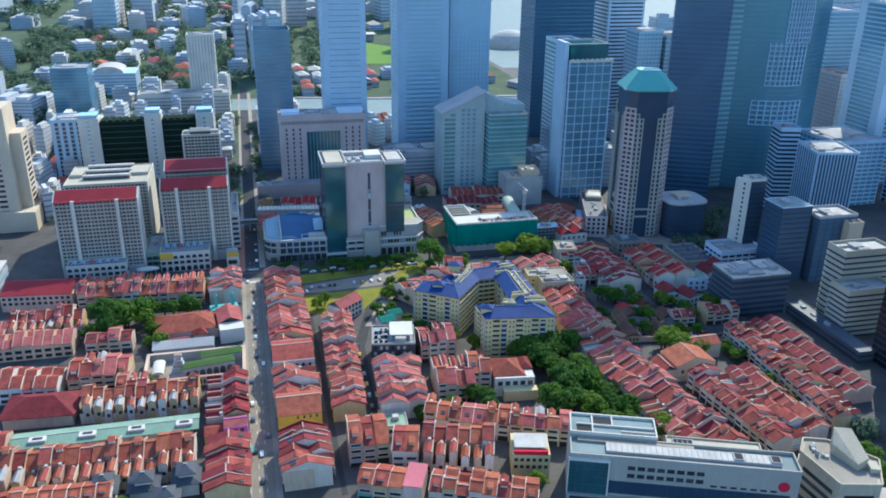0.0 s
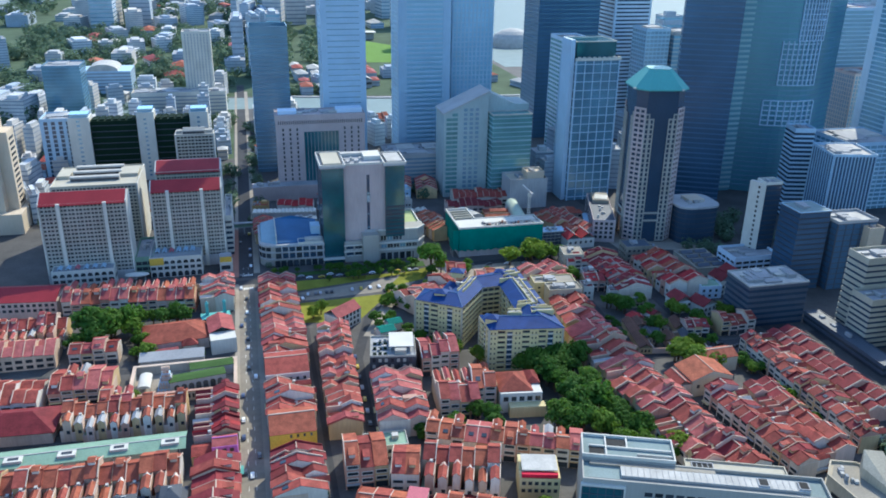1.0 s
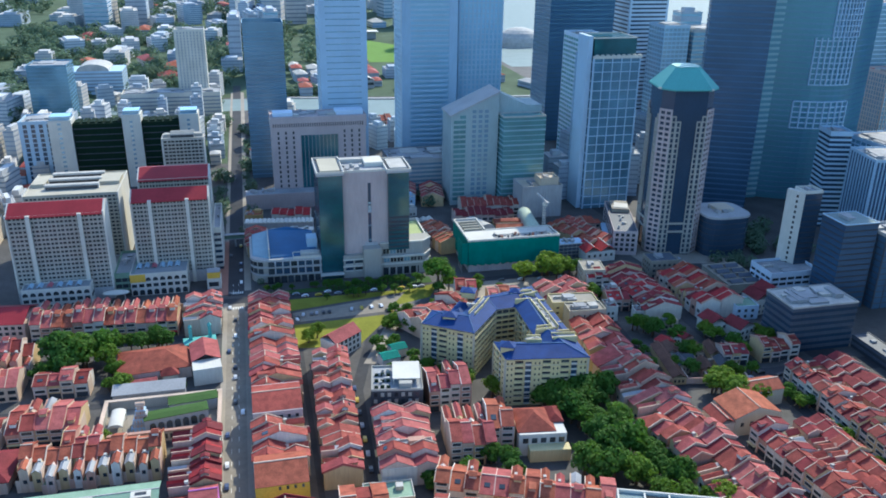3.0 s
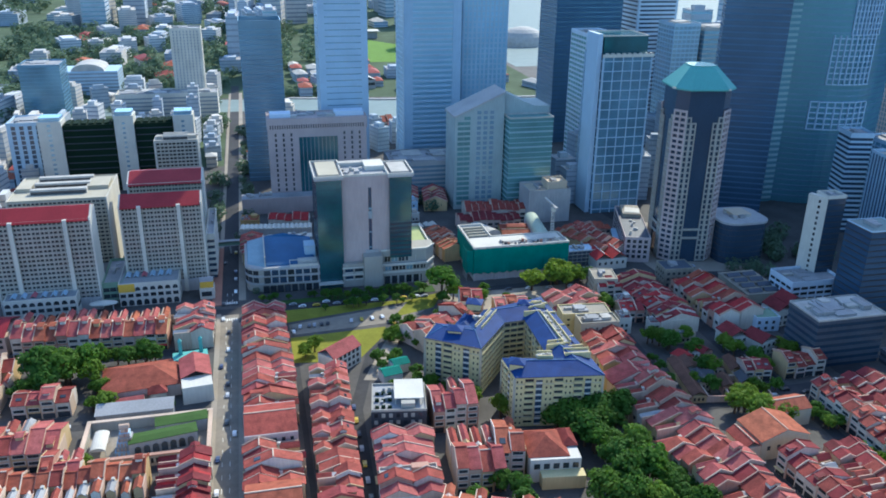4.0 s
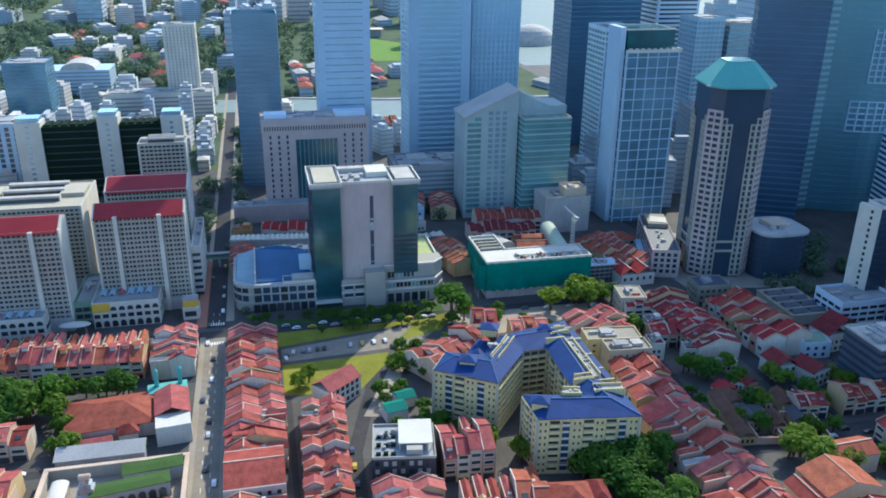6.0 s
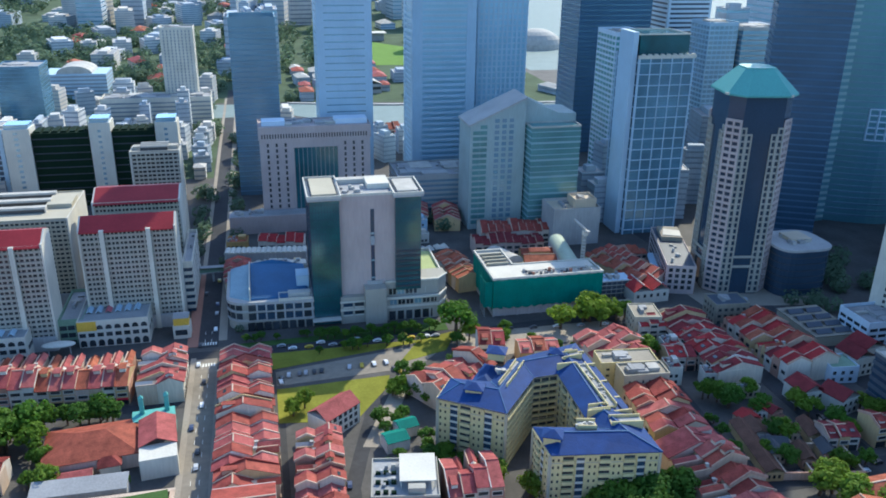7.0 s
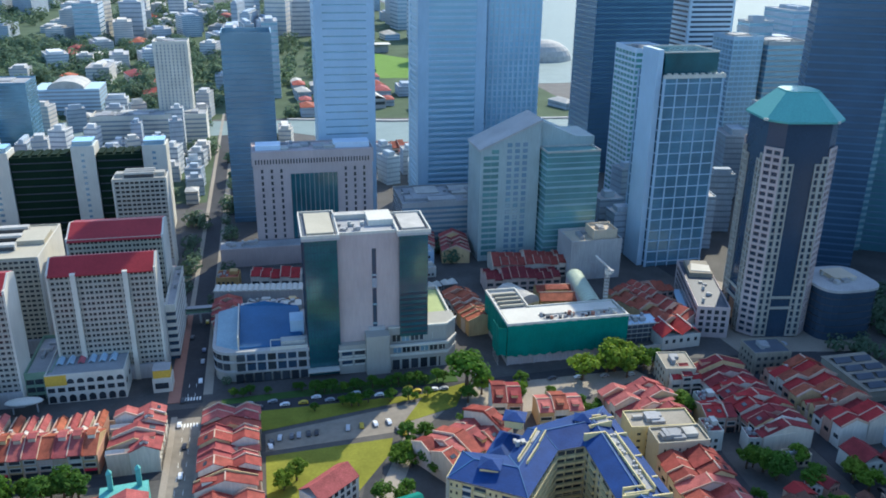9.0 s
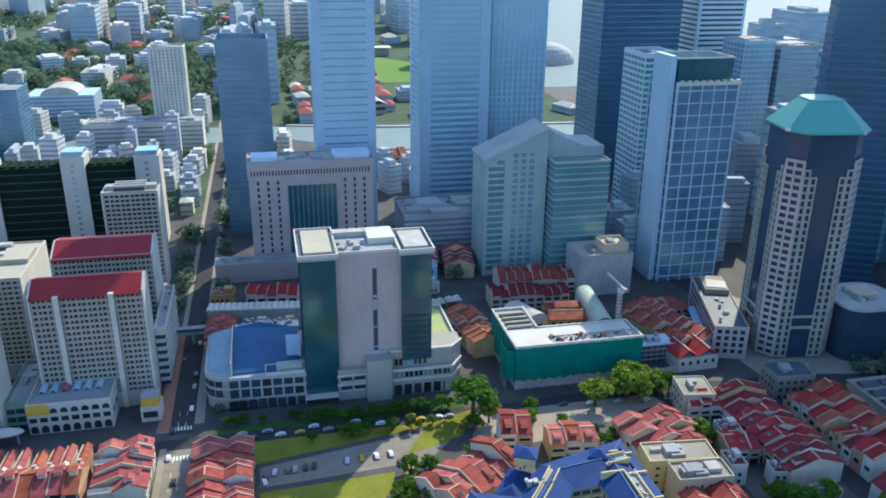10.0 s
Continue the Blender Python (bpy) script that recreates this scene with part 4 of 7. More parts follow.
for z, hh in ((9.4, 2.6), (14.2, 3.4)):
    y = -1.62 if z < 12 else 1.0
    for k in range(6):
        x = -2.6 + k * 4.5
        box(ob, "window", x, x + 3.7, y - 0.16, y + 0.5, z, z + hh, "window" if (k + int(z)) % 3 else "glassp")
        box(ob, "window_mullion", x + 1.75, x + 1.95, y - 0.3, y - 0.16, z, z + hh, "white")
prism(ob, "string_course", [(-4.6, -1.9), (24.6, -2.4), (30.4, 5.8), (30.4, 7), (24, -1), (-4.6, -1)], 12.4, 13.6, "white")
prism(ob, "string_course", [(-4.6, -1.8), (24.6, -2.2), (30.3, 5.8), (30.3, 7), (24, -1), (-4.6, -1)], 7.4, 8.6, "white")
box(ob, "string_course", -29.2, -15.8, -1.6, -0.8, 7.6, 8.6, "white")
box(ob, "string_course", -29.2, -15.8, -1.7, -0.9, 12.3, 13.1, "white")
for k in range(7):
    box(ob, "side_window", 29.8, 30.12, 8 + 6.4 * k, 12.6 + 6.4 * k, 9.2, 11.6, "window")
for k in range(6):
    box(ob, "colonnade_opening", -3 + k * 4.6, 0.4 + k * 4.6, -1.75, -1.0, 0.3, 5.4, "window")
box(ob, "entrance_canopy", -44, -29, -4, 1, 3.6, 4.2, "white", "white entrance canopy under the glass wing")
clutter(ob, random.Random(9), -26, -18, 4, 14, 12.6, 8, 3)

# ---- the netted building site ----
ob = thing("netted_building", "low block wrapped in green scaffold net", "building site", 145, 552)
NH = 21.4
prism(ob, "block_body", [(0.5, 0.5), (63, 0.5), (61.5, 18), (16, 18), (16, 42), (0.5, 42)], 0, NH, "concrete")
prism(ob, "roof_slab", [(0.6, 0.6), (62.8, 0.6), (61.4, 18), (16, 18), (16, 41.8), (0.6, 41.8)], NH, NH + 0.4, "lightroof")


def net_run(a, b, n, z0, z1):
    """Sheets of net hung side by side from a to b, each with a soft fold of its own."""
    ln, an = math.hypot(b[0] - a[0], b[1] - a[1]), math.atan2(b[1] - a[1], b[0] - a[0])
    rg = random.Random(int(a[0] * 3 + b[1]))
    for k in range(n):
        w, cols, rws = ln / n, 6, 6
        verts, faces = [], []
        for side in (0.0, 0.14):
            for j in range(rws + 1):
                for i in range(cols + 1):
                    u, v = i / cols, j / rws
                    bulge = 0.35 * math.sin(math.pi * u) * (1 - 0.6 * v) + 0.12 * math.sin(9 * u + 3 * k) * (1 - v) + rg.uniform(-0.05, 0.05)
                    verts.append((k * w + u * w, -bulge + side, z0 + (z1 - z0) * v + (0.5 * math.sin(5 * u + k) if j == 0 else 0)))
        q, m = cols + 1, (cols + 1) * (rws + 1)
        for j in range(rws):
            for i in range(cols):
                c = j * q + i
                faces += [(c, c + 1, c + 1 + q, c + q), (m + c, m + c + q, m + c + 1 + q, m + c + 1)]
        for i in range(cols):
            faces += [(i, m + i, m + i + 1, i + 1), (rws * q + i, rws * q + i + 1, m + rws * q + i + 1, m + rws * q + i)]
        for j in range(rws):
            faces += [(j * q, j * q + q, m + j * q + q, m + j * q), (j * q + cols, m + j * q + cols, m + j * q + q + cols, j * q + q + cols)]
        me = bpy.data.meshes.new("net_panel")
        me.from_pydata(verts, [], faces)
        me.materials.append(M["net"])
        p = link("net_panel", me, ob)
        p.matrix_basis = pose(a[0], a[1], 0, 0, 0, math.degrees(an))


net_run((0, -0.2), (63.4, -0.2), 11, 5.0, NH + 0.6)
net_run((-0.2, 42), (-0.2, 0), 7, 4.4, NH + 0.2)
net_run((63.6, 0), (62, 18), 3, 4.5, NH + 0.4)
for k in range(10):
    box(ob, "column", 0.2 + k * 6.9, 1.2 + k * 6.9, -0.1, 0.5, 0, 5.6, "concrete")
for k in range(6):
    box(ob, "scaffold_pole", -4.2 + 0.05 * k, -4.05 + 0.05 * k, 1 + 2 * k, 1.15 + 2 * k, 0, 20, "lightroof")
net_run((-4.4, 11), (-4.4, 0.2), 2, 6.0, NH - 0.4)
net_run((-4.4, 0.1), (-0.4, 0.1), 1, 6.0, NH - 0.4)
for x0, x1, y0, y1 in ((-0.3, 63.6, -0.3, 0.5), (-0.3, 0.5, 0.5, 42), (0.5, 16.4, 41.3, 42.1), (15.7, 16.5, 18.4, 41.3), (62.4, 63.2, 0.5, 8), (61.8, 62.6, 8, 18), (16.5, 61.8, 17.7, 18.4)):
    box(ob, "parapet", x0, x1, y0, y1, NH + 0.4, NH + 1.7, "white")
box(ob, "deck", 1, 18, 1.2, 17, NH + 0.4, NH + 1.2, "white", "clean white roof deck")
box(ob, "deck", 18, 61, 8.5, 17.4, NH + 0.4, NH + 1.1, "white")
box(ob, "roof_pit", 2.2, 14.6, 20, 38, NH + 0.4, NH + 0.6, "dark")
for k in range(4):
    box(ob, "roof_beam", 2.0, 14.8, 20.5 + k * 4.8, 21.6 + k * 4.8, NH + 0.6, NH + 1.8, "oldcream")
rg = random.Random(10)
for k in range(46):
    x, y, w, h = rg.uniform(17, 58), rg.uniform(2, 7.6), rg.uniform(0.5, 1.6), rg.uniform(0.5, 2.2)
    box(ob, "stacked_material", x, x + w, y, y + w * 0.8, NH + 0.4, NH + 0.4 + h, rg.choice(("white", "lightroof", "grey", "dark", "concrete", "brick")))
ob = thing("tower_crane", "slim grey lattice mast of a tower crane", "crane", 204, 572)
for sx in (-0.8, 0.8):
    for sy in (-0.8, 0.8):
        box(ob, "mast_leg", sx - 0.14, sx + 0.14, sy - 0.14, sy + 0.14, 0, 40, "lightroof")
for k in range(20):
    box(ob, "mast_ring", -0.95, 0.95, -0.95, 0.95, 1.9 * k + 1, 1.9 * k + 1.2, "lightroof")
box(ob, "cab", -1.2, 1.2, -2.2, 0.8, 37, 39.4, "white")
jib = box(ob, "jib", -0.5, 0.5, 0, 16, 40.2, 41.0, "lightroof")
box(ob, "counterweight", -0.9, 0.9, -6, -3.5, 39.6, 41, "concrete")
box(ob, "counter_jib", -0.5, 0.5, -6, 0, 40.2, 40.8, "lightroof")
ob = thing("unfinished_block", "grey concrete block under scaffold beside the building site", "building site", 213, 566)
box(ob, "wall", 0, 20, -2, 10, 0, 9.5, "slate")
for k in range(7):
    box(ob, "scaffold_pole", 0.4 + 3.2 * k, 0.6 + 3.2 * k, -2.7, -2.5, 0, 11.5, "lightroof")
for k in range(4):
    box(ob, "scaffold_board", 0, 20, -2.9, -2.1, 2.4 + 2.6 * k, 2.55 + 2.6 * k, "oldcream")
box(ob, "roof_deck", 0.4, 19.6, -1.6, 9.6, 9.5, 9.8, "bluegrey")
clutter(ob, random.Random(61), 2, 18, 0, 9, 9.8, 8, 3)
ob = thing("hoarding", "pale sheet hoarding round the building site", "fence", 207, 551.5, 0, 3)
for k in range(12):
    box(ob, "panel", 2.8 * k, 2.8 * k + 2.72, -0.1, 0.1, 0.1, 3.6 + 0.3 * (k % 3 == 0), "lightroof")
ob = thing("vaulted_hall", "pale green barrel-roofed hall", "hall", 203.5, 585, 0, -7)
part("barrel_roof", extrude_bm([(5 * math.cos(radians(v)), 12.5 + 4.2 * math.sin(radians(v))) for v in range(0, 181, 15)], 0, 43, "y"), "palegreen", ob)
for k in range(15):
    part("roof_rib", extrude_bm([(5.08 * math.cos(radians(v)), 12.5 + 4.28 * math.sin(radians(v))) for v in range(0, 181, 15)], 3 * k, 3 * k + 0.2, "y"), "lightroof", ob)
box(ob, "wall", -5, 5, 0, 43, 0, 12.5, "concrete")
ob = thing("vaulted_hall", "old hall with white barrel roof", "hall", 170.5, 597, 0, 24)
part("barrel_roof", extrude_bm([(8 * math.cos(radians(v)), 11 + 5.5 * math.sin(radians(v))) for v in range(0, 181, 15)], 0, 20, "y"), "lightroof", ob)
box(ob, "wall", -8, 8, 0, 20, 0, 11, "cream")
box(ob, "front_window", -4, 4, -0.1, 0.1, 6, 10, "window")
ob = thing("ochre_hall", "ochre-walled hall with ridged orange tile roofs", "hall", 180, 604, 0, -8)
wall = box(ob, "wall", 0, 22, 0, 22, 0, 9, "ochre")
for k in range(2):
    gable(ob, "roof", 0, 22, 11 * k, 11 + 11 * k, 9, 2.6, "tileo", "x", 0.25, 0.5, cap="parapet")
box(ob, "roof_lantern", 5, 17, 7.5, 13.5, 10.4, 12.6, "ochre")
hip(ob, "lantern_roof", 5, 17, 7.5, 13.5, 12.6, 1.4, "tileo", 0.6)
for k in range(5):
    box(wall, "window", 1.5 + 4.2 * k, 3.6 + 4.2 * k, -0.1, 0.1, 4.6, 7.4, "window")
ob = thing("corner_house", "white gabled house with bright red hipped roof", "house", 229, 552, 0, 3)
wall = box(ob, "wall", 0, 22, 0, 16, 0, 7.5, "white")
gable(ob, "roof", 0, 11, 0, 16, 7.5, 3.8, "redtile", "y", 0.25, 0.4, cap="white")
gable(ob, "roof", 11.2, 22, 0, 16, 7.5, 3.8, "redtile", "y", 0.25, 0.4, cap="white")
for k in range(5):
    box(wall, "window", 1.6 + 4.2 * k, 3.2 + 4.2 * k, -0.1, 0.1, 3.6, 5.6, "window")

# ---- the pink stone offices and towers behind ----
ob = thing("office_block", "pale mauve stone office slab with glazed recess", "office tower", 64, 722)
box(ob, "stone_body", -38, 38, 0.5, 26, 0, 66, "stone")
box(ob, "attic", -38.6, 38.6, 0, 26.5, 62, 70, "stone")
for k in range(40):
    x = -36.5 + k * 1.83
    box(ob, "attic_slit", x, x + 0.8, -0.1, 0.1, 63, 66, "window")
box(ob, "recess", -15, 15, 0.25, 0.6, 12, 56, "glassk")
for k in range(11):
    box(ob, "recess_mullion", -15 + k * 3, -14.75 + k * 3, 0.0, 0.4, 12, 56, "stone")
for s in (-1, 1):
    for j in range(3):
        for f in range(13):
            x = s * (20.5 + j * 6)
            box(ob, "window", x - 0.7, x + 0.7, 0.38, 0.6, 9 + f * 4, 11.4 + f * 4, "window")
rails(ob, "parapet", -38.6, 38.6, 0, 26.5, 70, 1.0, "stone")
clutter(ob, random.Random(3), -36, 36, 6, 24, 70, 24, 8)
box(ob, "roof_screen", 14, 37, 8, 20, 70, 73.5, "paleblue")
box(ob, "roof_screen", -36, -20, 8, 20, 70, 73, "paleblue")
ob = thing("podium_block", "ribbed stone podium of the mauve offices", "office block", 32, 708)
box(ob, "base", -29.5, 28, 0, 13, 0, 12.4, "stone")
for k in range(28):
    box(ob, "rib", -29 + 2 * k, -28.3 + 2 * k, -0.5, 0.1, 0, 12.4, "stone")
box(ob, "roof_deck", -29, 27.5, 0.5, 12.5, 12.4, 12.6, "grey")
clutter(ob, random.Random(4), -27, -5, 2, 11, 12.6, 10, 5)
ob = thing("market_roof", "long white ribbed canopy roof", "market", 25, 640, 0, -6.8)
for k in range(16):
    part("roof_bay", extrude_bm([(1.56 * math.cos(radians(v)), 11.8 + 1.0 * math.sin(radians(v))) for v in range(0, 181, 30)], 0, 9, "y"), "white", ob).location = (-23 + 3.1 * k, 0, 0)
box(ob, "wall", -24, 25, 0.5, 8.5, 0, 11.8, "concrete")

tower("dark_tower", "dark blue-grey glass office tower with framed crown", 9, 43, 797, 832, 129, 32, 8, 8, "nightglass", "nightband", 0, 0.7, 0.06, crown=7, plant=6, top="nightglass", roof="dark")
tower("striped_tower", "pale blue office tower with thin dark floor lines", 71, 110, 765, 800, 262, 52, 1, 1, "glass", "bluegrey", 5.0, 4.1, 0.25, plant=4, near=True)
tower("banded_tower", "tall office tower with blue bands between pale corners", 149, 200, 810, 850, 290, 64, 1, 1, "hazeglass", "bluegrey", 7.5, 1.9, 0.5, plant=4, near=True)
tower("blue_tower", "blue-grey office tower with fine vertical ribs", 204, 246, 820, 860, 280, 60, 10, 8, "hazeglass", "bluegrey", 1.6, 1.2, 0.4, plant=4)
tower("dark_glass_tower", "very tall dark blue glass tower", 315, 385, 880, 928, 300, 66, 16, 12, "inkband", "nightglass", 0, 1.0, 0.15, plant=4)
tower("slate_tower", "very tall slate blue glass tower", 362, 408, 640, 664, 290, 66, 10, 10, "inkglass", "inkband", 0, 1.2, 0.15, rz=-26, plant=4)
tower("green_banded_tower", "glass tower with green and white bands", 300, 326, 765, 800, 124, 30, 4, 6, "glassg", "paleblue", 0.4, 1.6, 0.3, plant=4)
tower("white_banded_tower", "tall white office tower with thin window bands", 412, 456, 900, 945, 250, 58, 1, 1, "glassd", "paleblue", 2.0, 2.4, 0.3, plant=4)
tower("blue_tower", "mid-rise blue glass office tower", 424, 452, 842, 875, 122, 28, 6, 6, "glassp", "bluegrey", 0.5, 1.4, 0.2)
tower("grey_tower", "grey office tower with red sign band and mast", 455, 492, 838, 872, 118, 26, 8, 6, "glass", "concrete", 0, 1.4, 0.3, plant=12)
tower("rounded_offices", "low pale office block with blue window bands", 124, 188, 735, 776, 26, 7, 1, 1, "glassp", "concrete", 0, 1.7, 0.4, category="office block", plant=22)
tower("low_offices", "low plain concrete block with a cream roof box", 214, 247, 648, 672, 24, 2, 1, 1, "concrete", "concrete", 0, 1.0, 0.1, roof="beige", category="office block", plant=2)
tower("roof_box_block", "cream roof house on a concrete block", 230, 245, 652, 666, 29, 2, 2, 2, "beige", "beige", 0.5, 1.0, 0.2, roof="beige", category="office block", plant=3)

ob = thing("sloped_tower", "grey stone and green glass tower with slanted top", "office tower", 200, 690)
part("stone_wing", extrude_bm([(-34, 0), (5, 0), (5, 91.5), (-34, 74)], 0, 30, "y"), "sagestone", ob)
part("coping", extrude_bm([(-35, 73.6), (5.5, 91.8), (5.5, 93.2), (-35, 75)], -0.6, 30.5, "y"), "concrete", ob)
for f in range(19):
    z = 4 + f * 4
    for k in range(7):
        x = -32 + k * 5.1
        if z + 3 < 74 + (x + 34) * 0.45:
            wide = k in (0, 1)
            if k in (2, 6):
                continue
            box(ob, "window", x, x + (4.9 if wide else 3.2), -0.15, 0.2, z, z + 2.6, "seaglass" if k < 2 else "glassp" if (k + f) % 3 else "glass")
part("rear_wing", extrude_bm([(5.2, 0), (43, 0), (43, 80), (30, 80.5), (22, 84), (5.2, 92)], 4, 34, "y"), "sagestone", ob, "grey stone rear wing with slanted top")
box(ob, "green_wing", 6, 41, -12, 4, 0, 74, "seaglass", "green mirror glass wing")
for f in range(18):
    box(ob, "floor_band", 5.8, 41.2, -12.2, 4.2, 3 + 4.0 * f, (3.7 if f % 3 else 4.4) + 4.0 * f, "palegreenglass")
rails(ob, "parapet", 5.8, 41.2, -12.2, 4, 74, 1.2, "lightroof")

ob = thing("grid_tower", "glass tower behind a white square lattice", "office tower", 290, 661)
box(ob, "glazing", -19, 19, 0, 36, 0, 122, "lakeglass")
for k in range(6):
    x = -19.4 + k * 7.6
    box(ob, "lattice_post", x, x + 0.5, -0.9, 0.1, 0, 122, "bluegrey")
    for s in (-1, 1):
        box(ob, "lattice_post", s * 19.5 - 0.45, s * 19.5 + 0.45, k * 7, k * 7 + 0.6, 0, 122, "bluegrey")
for k in range(17):
    z = 3 + k * 7.2
    box(ob, "lattice_rail", -19.9, 19.9, -0.8, 36.4, z, z + 0.5, "bluegrey")
    box(ob, "sill_line", -19.1, 19.1, -0.1, 36.1, z + 3.9, z + 4.1, "nightglass")
box(ob, "side_shaft", -23.5, -19.9, 3, 24, 0, 138, "bluegrey", "blue-grey windowless side shaft")
box(ob, "attic", -18, 17, 4, 34, 122, 136, "glassk")
rails(ob, "attic_rail", -18.3, 17.3, 3.7, 34.3, 136, 0.8, "white", 0.5)
box(ob, "cornice", -20.3, 20.3, -1.3, 0.3, 121.5, 123.6, "white")
for k in range(9):
    box(ob, "cornice_tooth", -18 + k * 4.4, -16 + k * 4.4, -1.6, 0.5, 123.6, 124.5, "white")

# ---- the tower with the teal roof ----
ob = thing("teal_roof_tower", "pale gridded tower with octagonal teal roof", "office tower", 298.5, 572.5, 0, -9)
S, C = 18.8, 6.6


def octagon(s, c):
    return [(-s + c, -s), (s - c, -s), (s, -s + c), (s, s - c), (s - c, s), (-s + c, s), (-s, s - c), (-s, -s + c)]


def lattice(parent, a, b, z0, z1, nx, step, mat, post=0.75, rail=1.0, deep=0.7):
    """One pierced wall of posts and rails from a to b, facing to the right of that way."""
    ln, an = math.hypot(b[0] - a[0], b[1] - a[1]), math.degrees(math.atan2(b[1] - a[1], b[0] - a[0]))
    n = int((z1 - z0) / step)
    lim = [(i * (ln - post) / nx, i * (ln - post) / nx + post, -0.1, deep, z0, z0 + n * step + rail, 0) for i in range(nx + 1)]
    lim += [(0.02, ln - 0.02, 0.0, deep - 0.06, z0 + k * step, z0 + k * step + rail, 0) for k in range(n + 1)]
    p = blocks(parent, "lattice_panel", lim, (mat,))
    p.matrix_basis = pose(a[0], a[1], 0, 0, 0, an)
    return p


prism(ob, "glazing", octagon(S - 0.9, C), 0, 116, "glassd")
faces = octagon(S, C)
for i in range(8):
    (xa, ya), (xb, yb) = faces[i], faces[(i + 1) % 8]
    ux, uy = (xb - xa), (yb - ya)
    if i % 2 == 0:
        for u0, u1, top in ((0.0, 0.14, 100.5), (0.14, 0.28, 97), (0.72, 0.86, 97), (0.86, 1.0, 100.5)):
            lattice(ob, (xa + ux * u0, ya + uy * u0), (xa + ux * u1, ya + uy * u1), 1.0, top, 1, 3.62, "flatwall")
        for z in (17, 23):
            box(ob, "bay_rail", (xa + xb) / 2 - 6.4, (xa + xb) / 2 + 6.4, (ya + yb) / 2 - 0.3, (ya + yb) / 2 + 0.3, z, z + 1.4, "flatwall", rz=math.degrees(math.atan2(uy, ux)))
    else:
        lattice(ob, (xa, ya), (xb, yb), 1.0, 103, 2, 3.62, "stone", 1.1, 1.5)
prism(ob, "neck", octagon(S - 1.6, C), 100, 117, "glassk")
prism(ob, "eave", octagon(S + 1.3, C + 1.0), 116.4, 117.4, "teal")
bm = bmesh.new()
lo = [bm.verts.new((x, y, 117.4)) for x, y in octagon(S + 1.3, C + 1.0)]
hi = [bm.verts.new((x * 0.44, y * 0.44, 129.6)) for x, y in octagon(S + 1.3, C + 1.0)]
for i in range(8):
    bm.faces.new((lo[i], lo[(i + 1) % 8], hi[(i + 1) % 8], hi[i]))
bm.faces.new(hi)
bm.faces.new(lo[::-1])
part("roof", bm, "teal", ob, "faceted teal roof")
for i, (x, y) in enumerate(octagon(S + 1.6, C + 1.0)):
    if i % 2:
        box(ob, "eave_spike", x - 1.1, x + 1.1, y - 0.4, y + 0.4, 116.8, 117.9, "white", rz=45 * i)
prism(ob, "roof_cap", octagon(8.6, 3.4), 129.6, 130.2, "teal")
ob = thing("podium_block", "pinkish stone podium with square windows", "office block", 267, 576, 0, -18)
box(ob, "base", -9, 8, -16, 50, 0, 17, "stone")
for f in range(4):
    for k in range(17):
        box(ob, "window", -9.15, -8.9, -14 + k * 3.6, -11.8 + k * 3.6, 3 + f * 3.6, 5.2 + f * 3.6, "window")
    for k in range(4):
        box(ob, "window", -7.5 + k * 3.8, -5.3 + k * 3.8, -16.15, -15.9, 3 + f * 3.6, 5.2 + f * 3.6, "window")
box(ob, "canopy", -13, -9, -18, 34, 5.2, 5.7, "bluegrey")
box(ob, "roof_deck", -8.6, 7.6, -15.6, 49.6, 17, 17.2, "slate")
rails(ob, "parapet", -9, 8, -16, 50, 17, 0.9, "stone")
box(ob, "plant_house", -6, 7, 26, 46, 17.2, 20, "weathered")
prism(ob, "roof_plate", [(-5, 29), (6, 28), (7, 38), (-3, 40)], 20, 20.4, "white", "white roof plate over the plant house")
clutter(ob, random.Random(19), -6, 5, -12, 20, 17.2, 6, 2.4)
ob = thing("round_offices", "dark low block with rounded corners and pale roof", "office block", 333, 560)
pts = [(17 * math.copysign(abs(math.cos(q)) ** 0.55, math.cos(q)), 16 * math.copysign(abs(math.sin(q)) ** 0.55, math.sin(q))) for q in [radians(v) for v in range(0, 360, 12)]]
prism(ob, "block_body", pts, 0, 28, "glassd")
prism(ob, "roof_slab", [(x * 1.04, y * 1.04) for x, y in pts], 28, 29.4, "concrete")
box(ob, "plant_house", -5, 8, -4, 9, 29.4, 31.4, "beige", "beige roof plant house")
for k in range(6):
    prism(ob, "floor_band", [(x * 1.01, y * 1.01) for x, y in pts], 4 + 4 * k, 4.5 + 4 * k, "dark")
clutter(ob, random.Random(12), -9, 9, -8, 8, 29.4, 14, 4)

# ---- the offices to the right ----
tower("banded_offices", "dark slate banded office block with a pale plant roof", 287.5, 327.5, 410, 434, 27, 7, 1, 1, "glassd", "slate", 0, 1.9, 0.35, roof="lightroof", category="office block", plant=16, top="lightroof", crown=1.0)
tower("white_slab_tower", "slim dark glass slab with a white side wall", 347, 359, 492, 503, 62, 17, 4, 1, "glassd", "dark", 0, 0.8, 0.2, plant=3, top="white")
ob = thing("lift_shaft_wall", "slim white shaft wall with a column of windows", "office tower", 341.5, 503, 0, -62)
box(ob, "wall", 0, 12, -0.4, 3.0, 0, 62.6, "white")
for k in range(16):
    box(ob, "window", 6.6, 8.0, -0.5, -0.3, 6 + 3.5 * k, 7.8 + 3.5 * k, "window")
tower("dark_slab_tower", "black glass tower with a pale roof edge", 347, 370, 453, 474, 55, 15, 8, 8, "inkglass", "dark", 0, 0.8, 0.15, plant=3, top="bluegrey", crown=0.7, roof="greenroof")
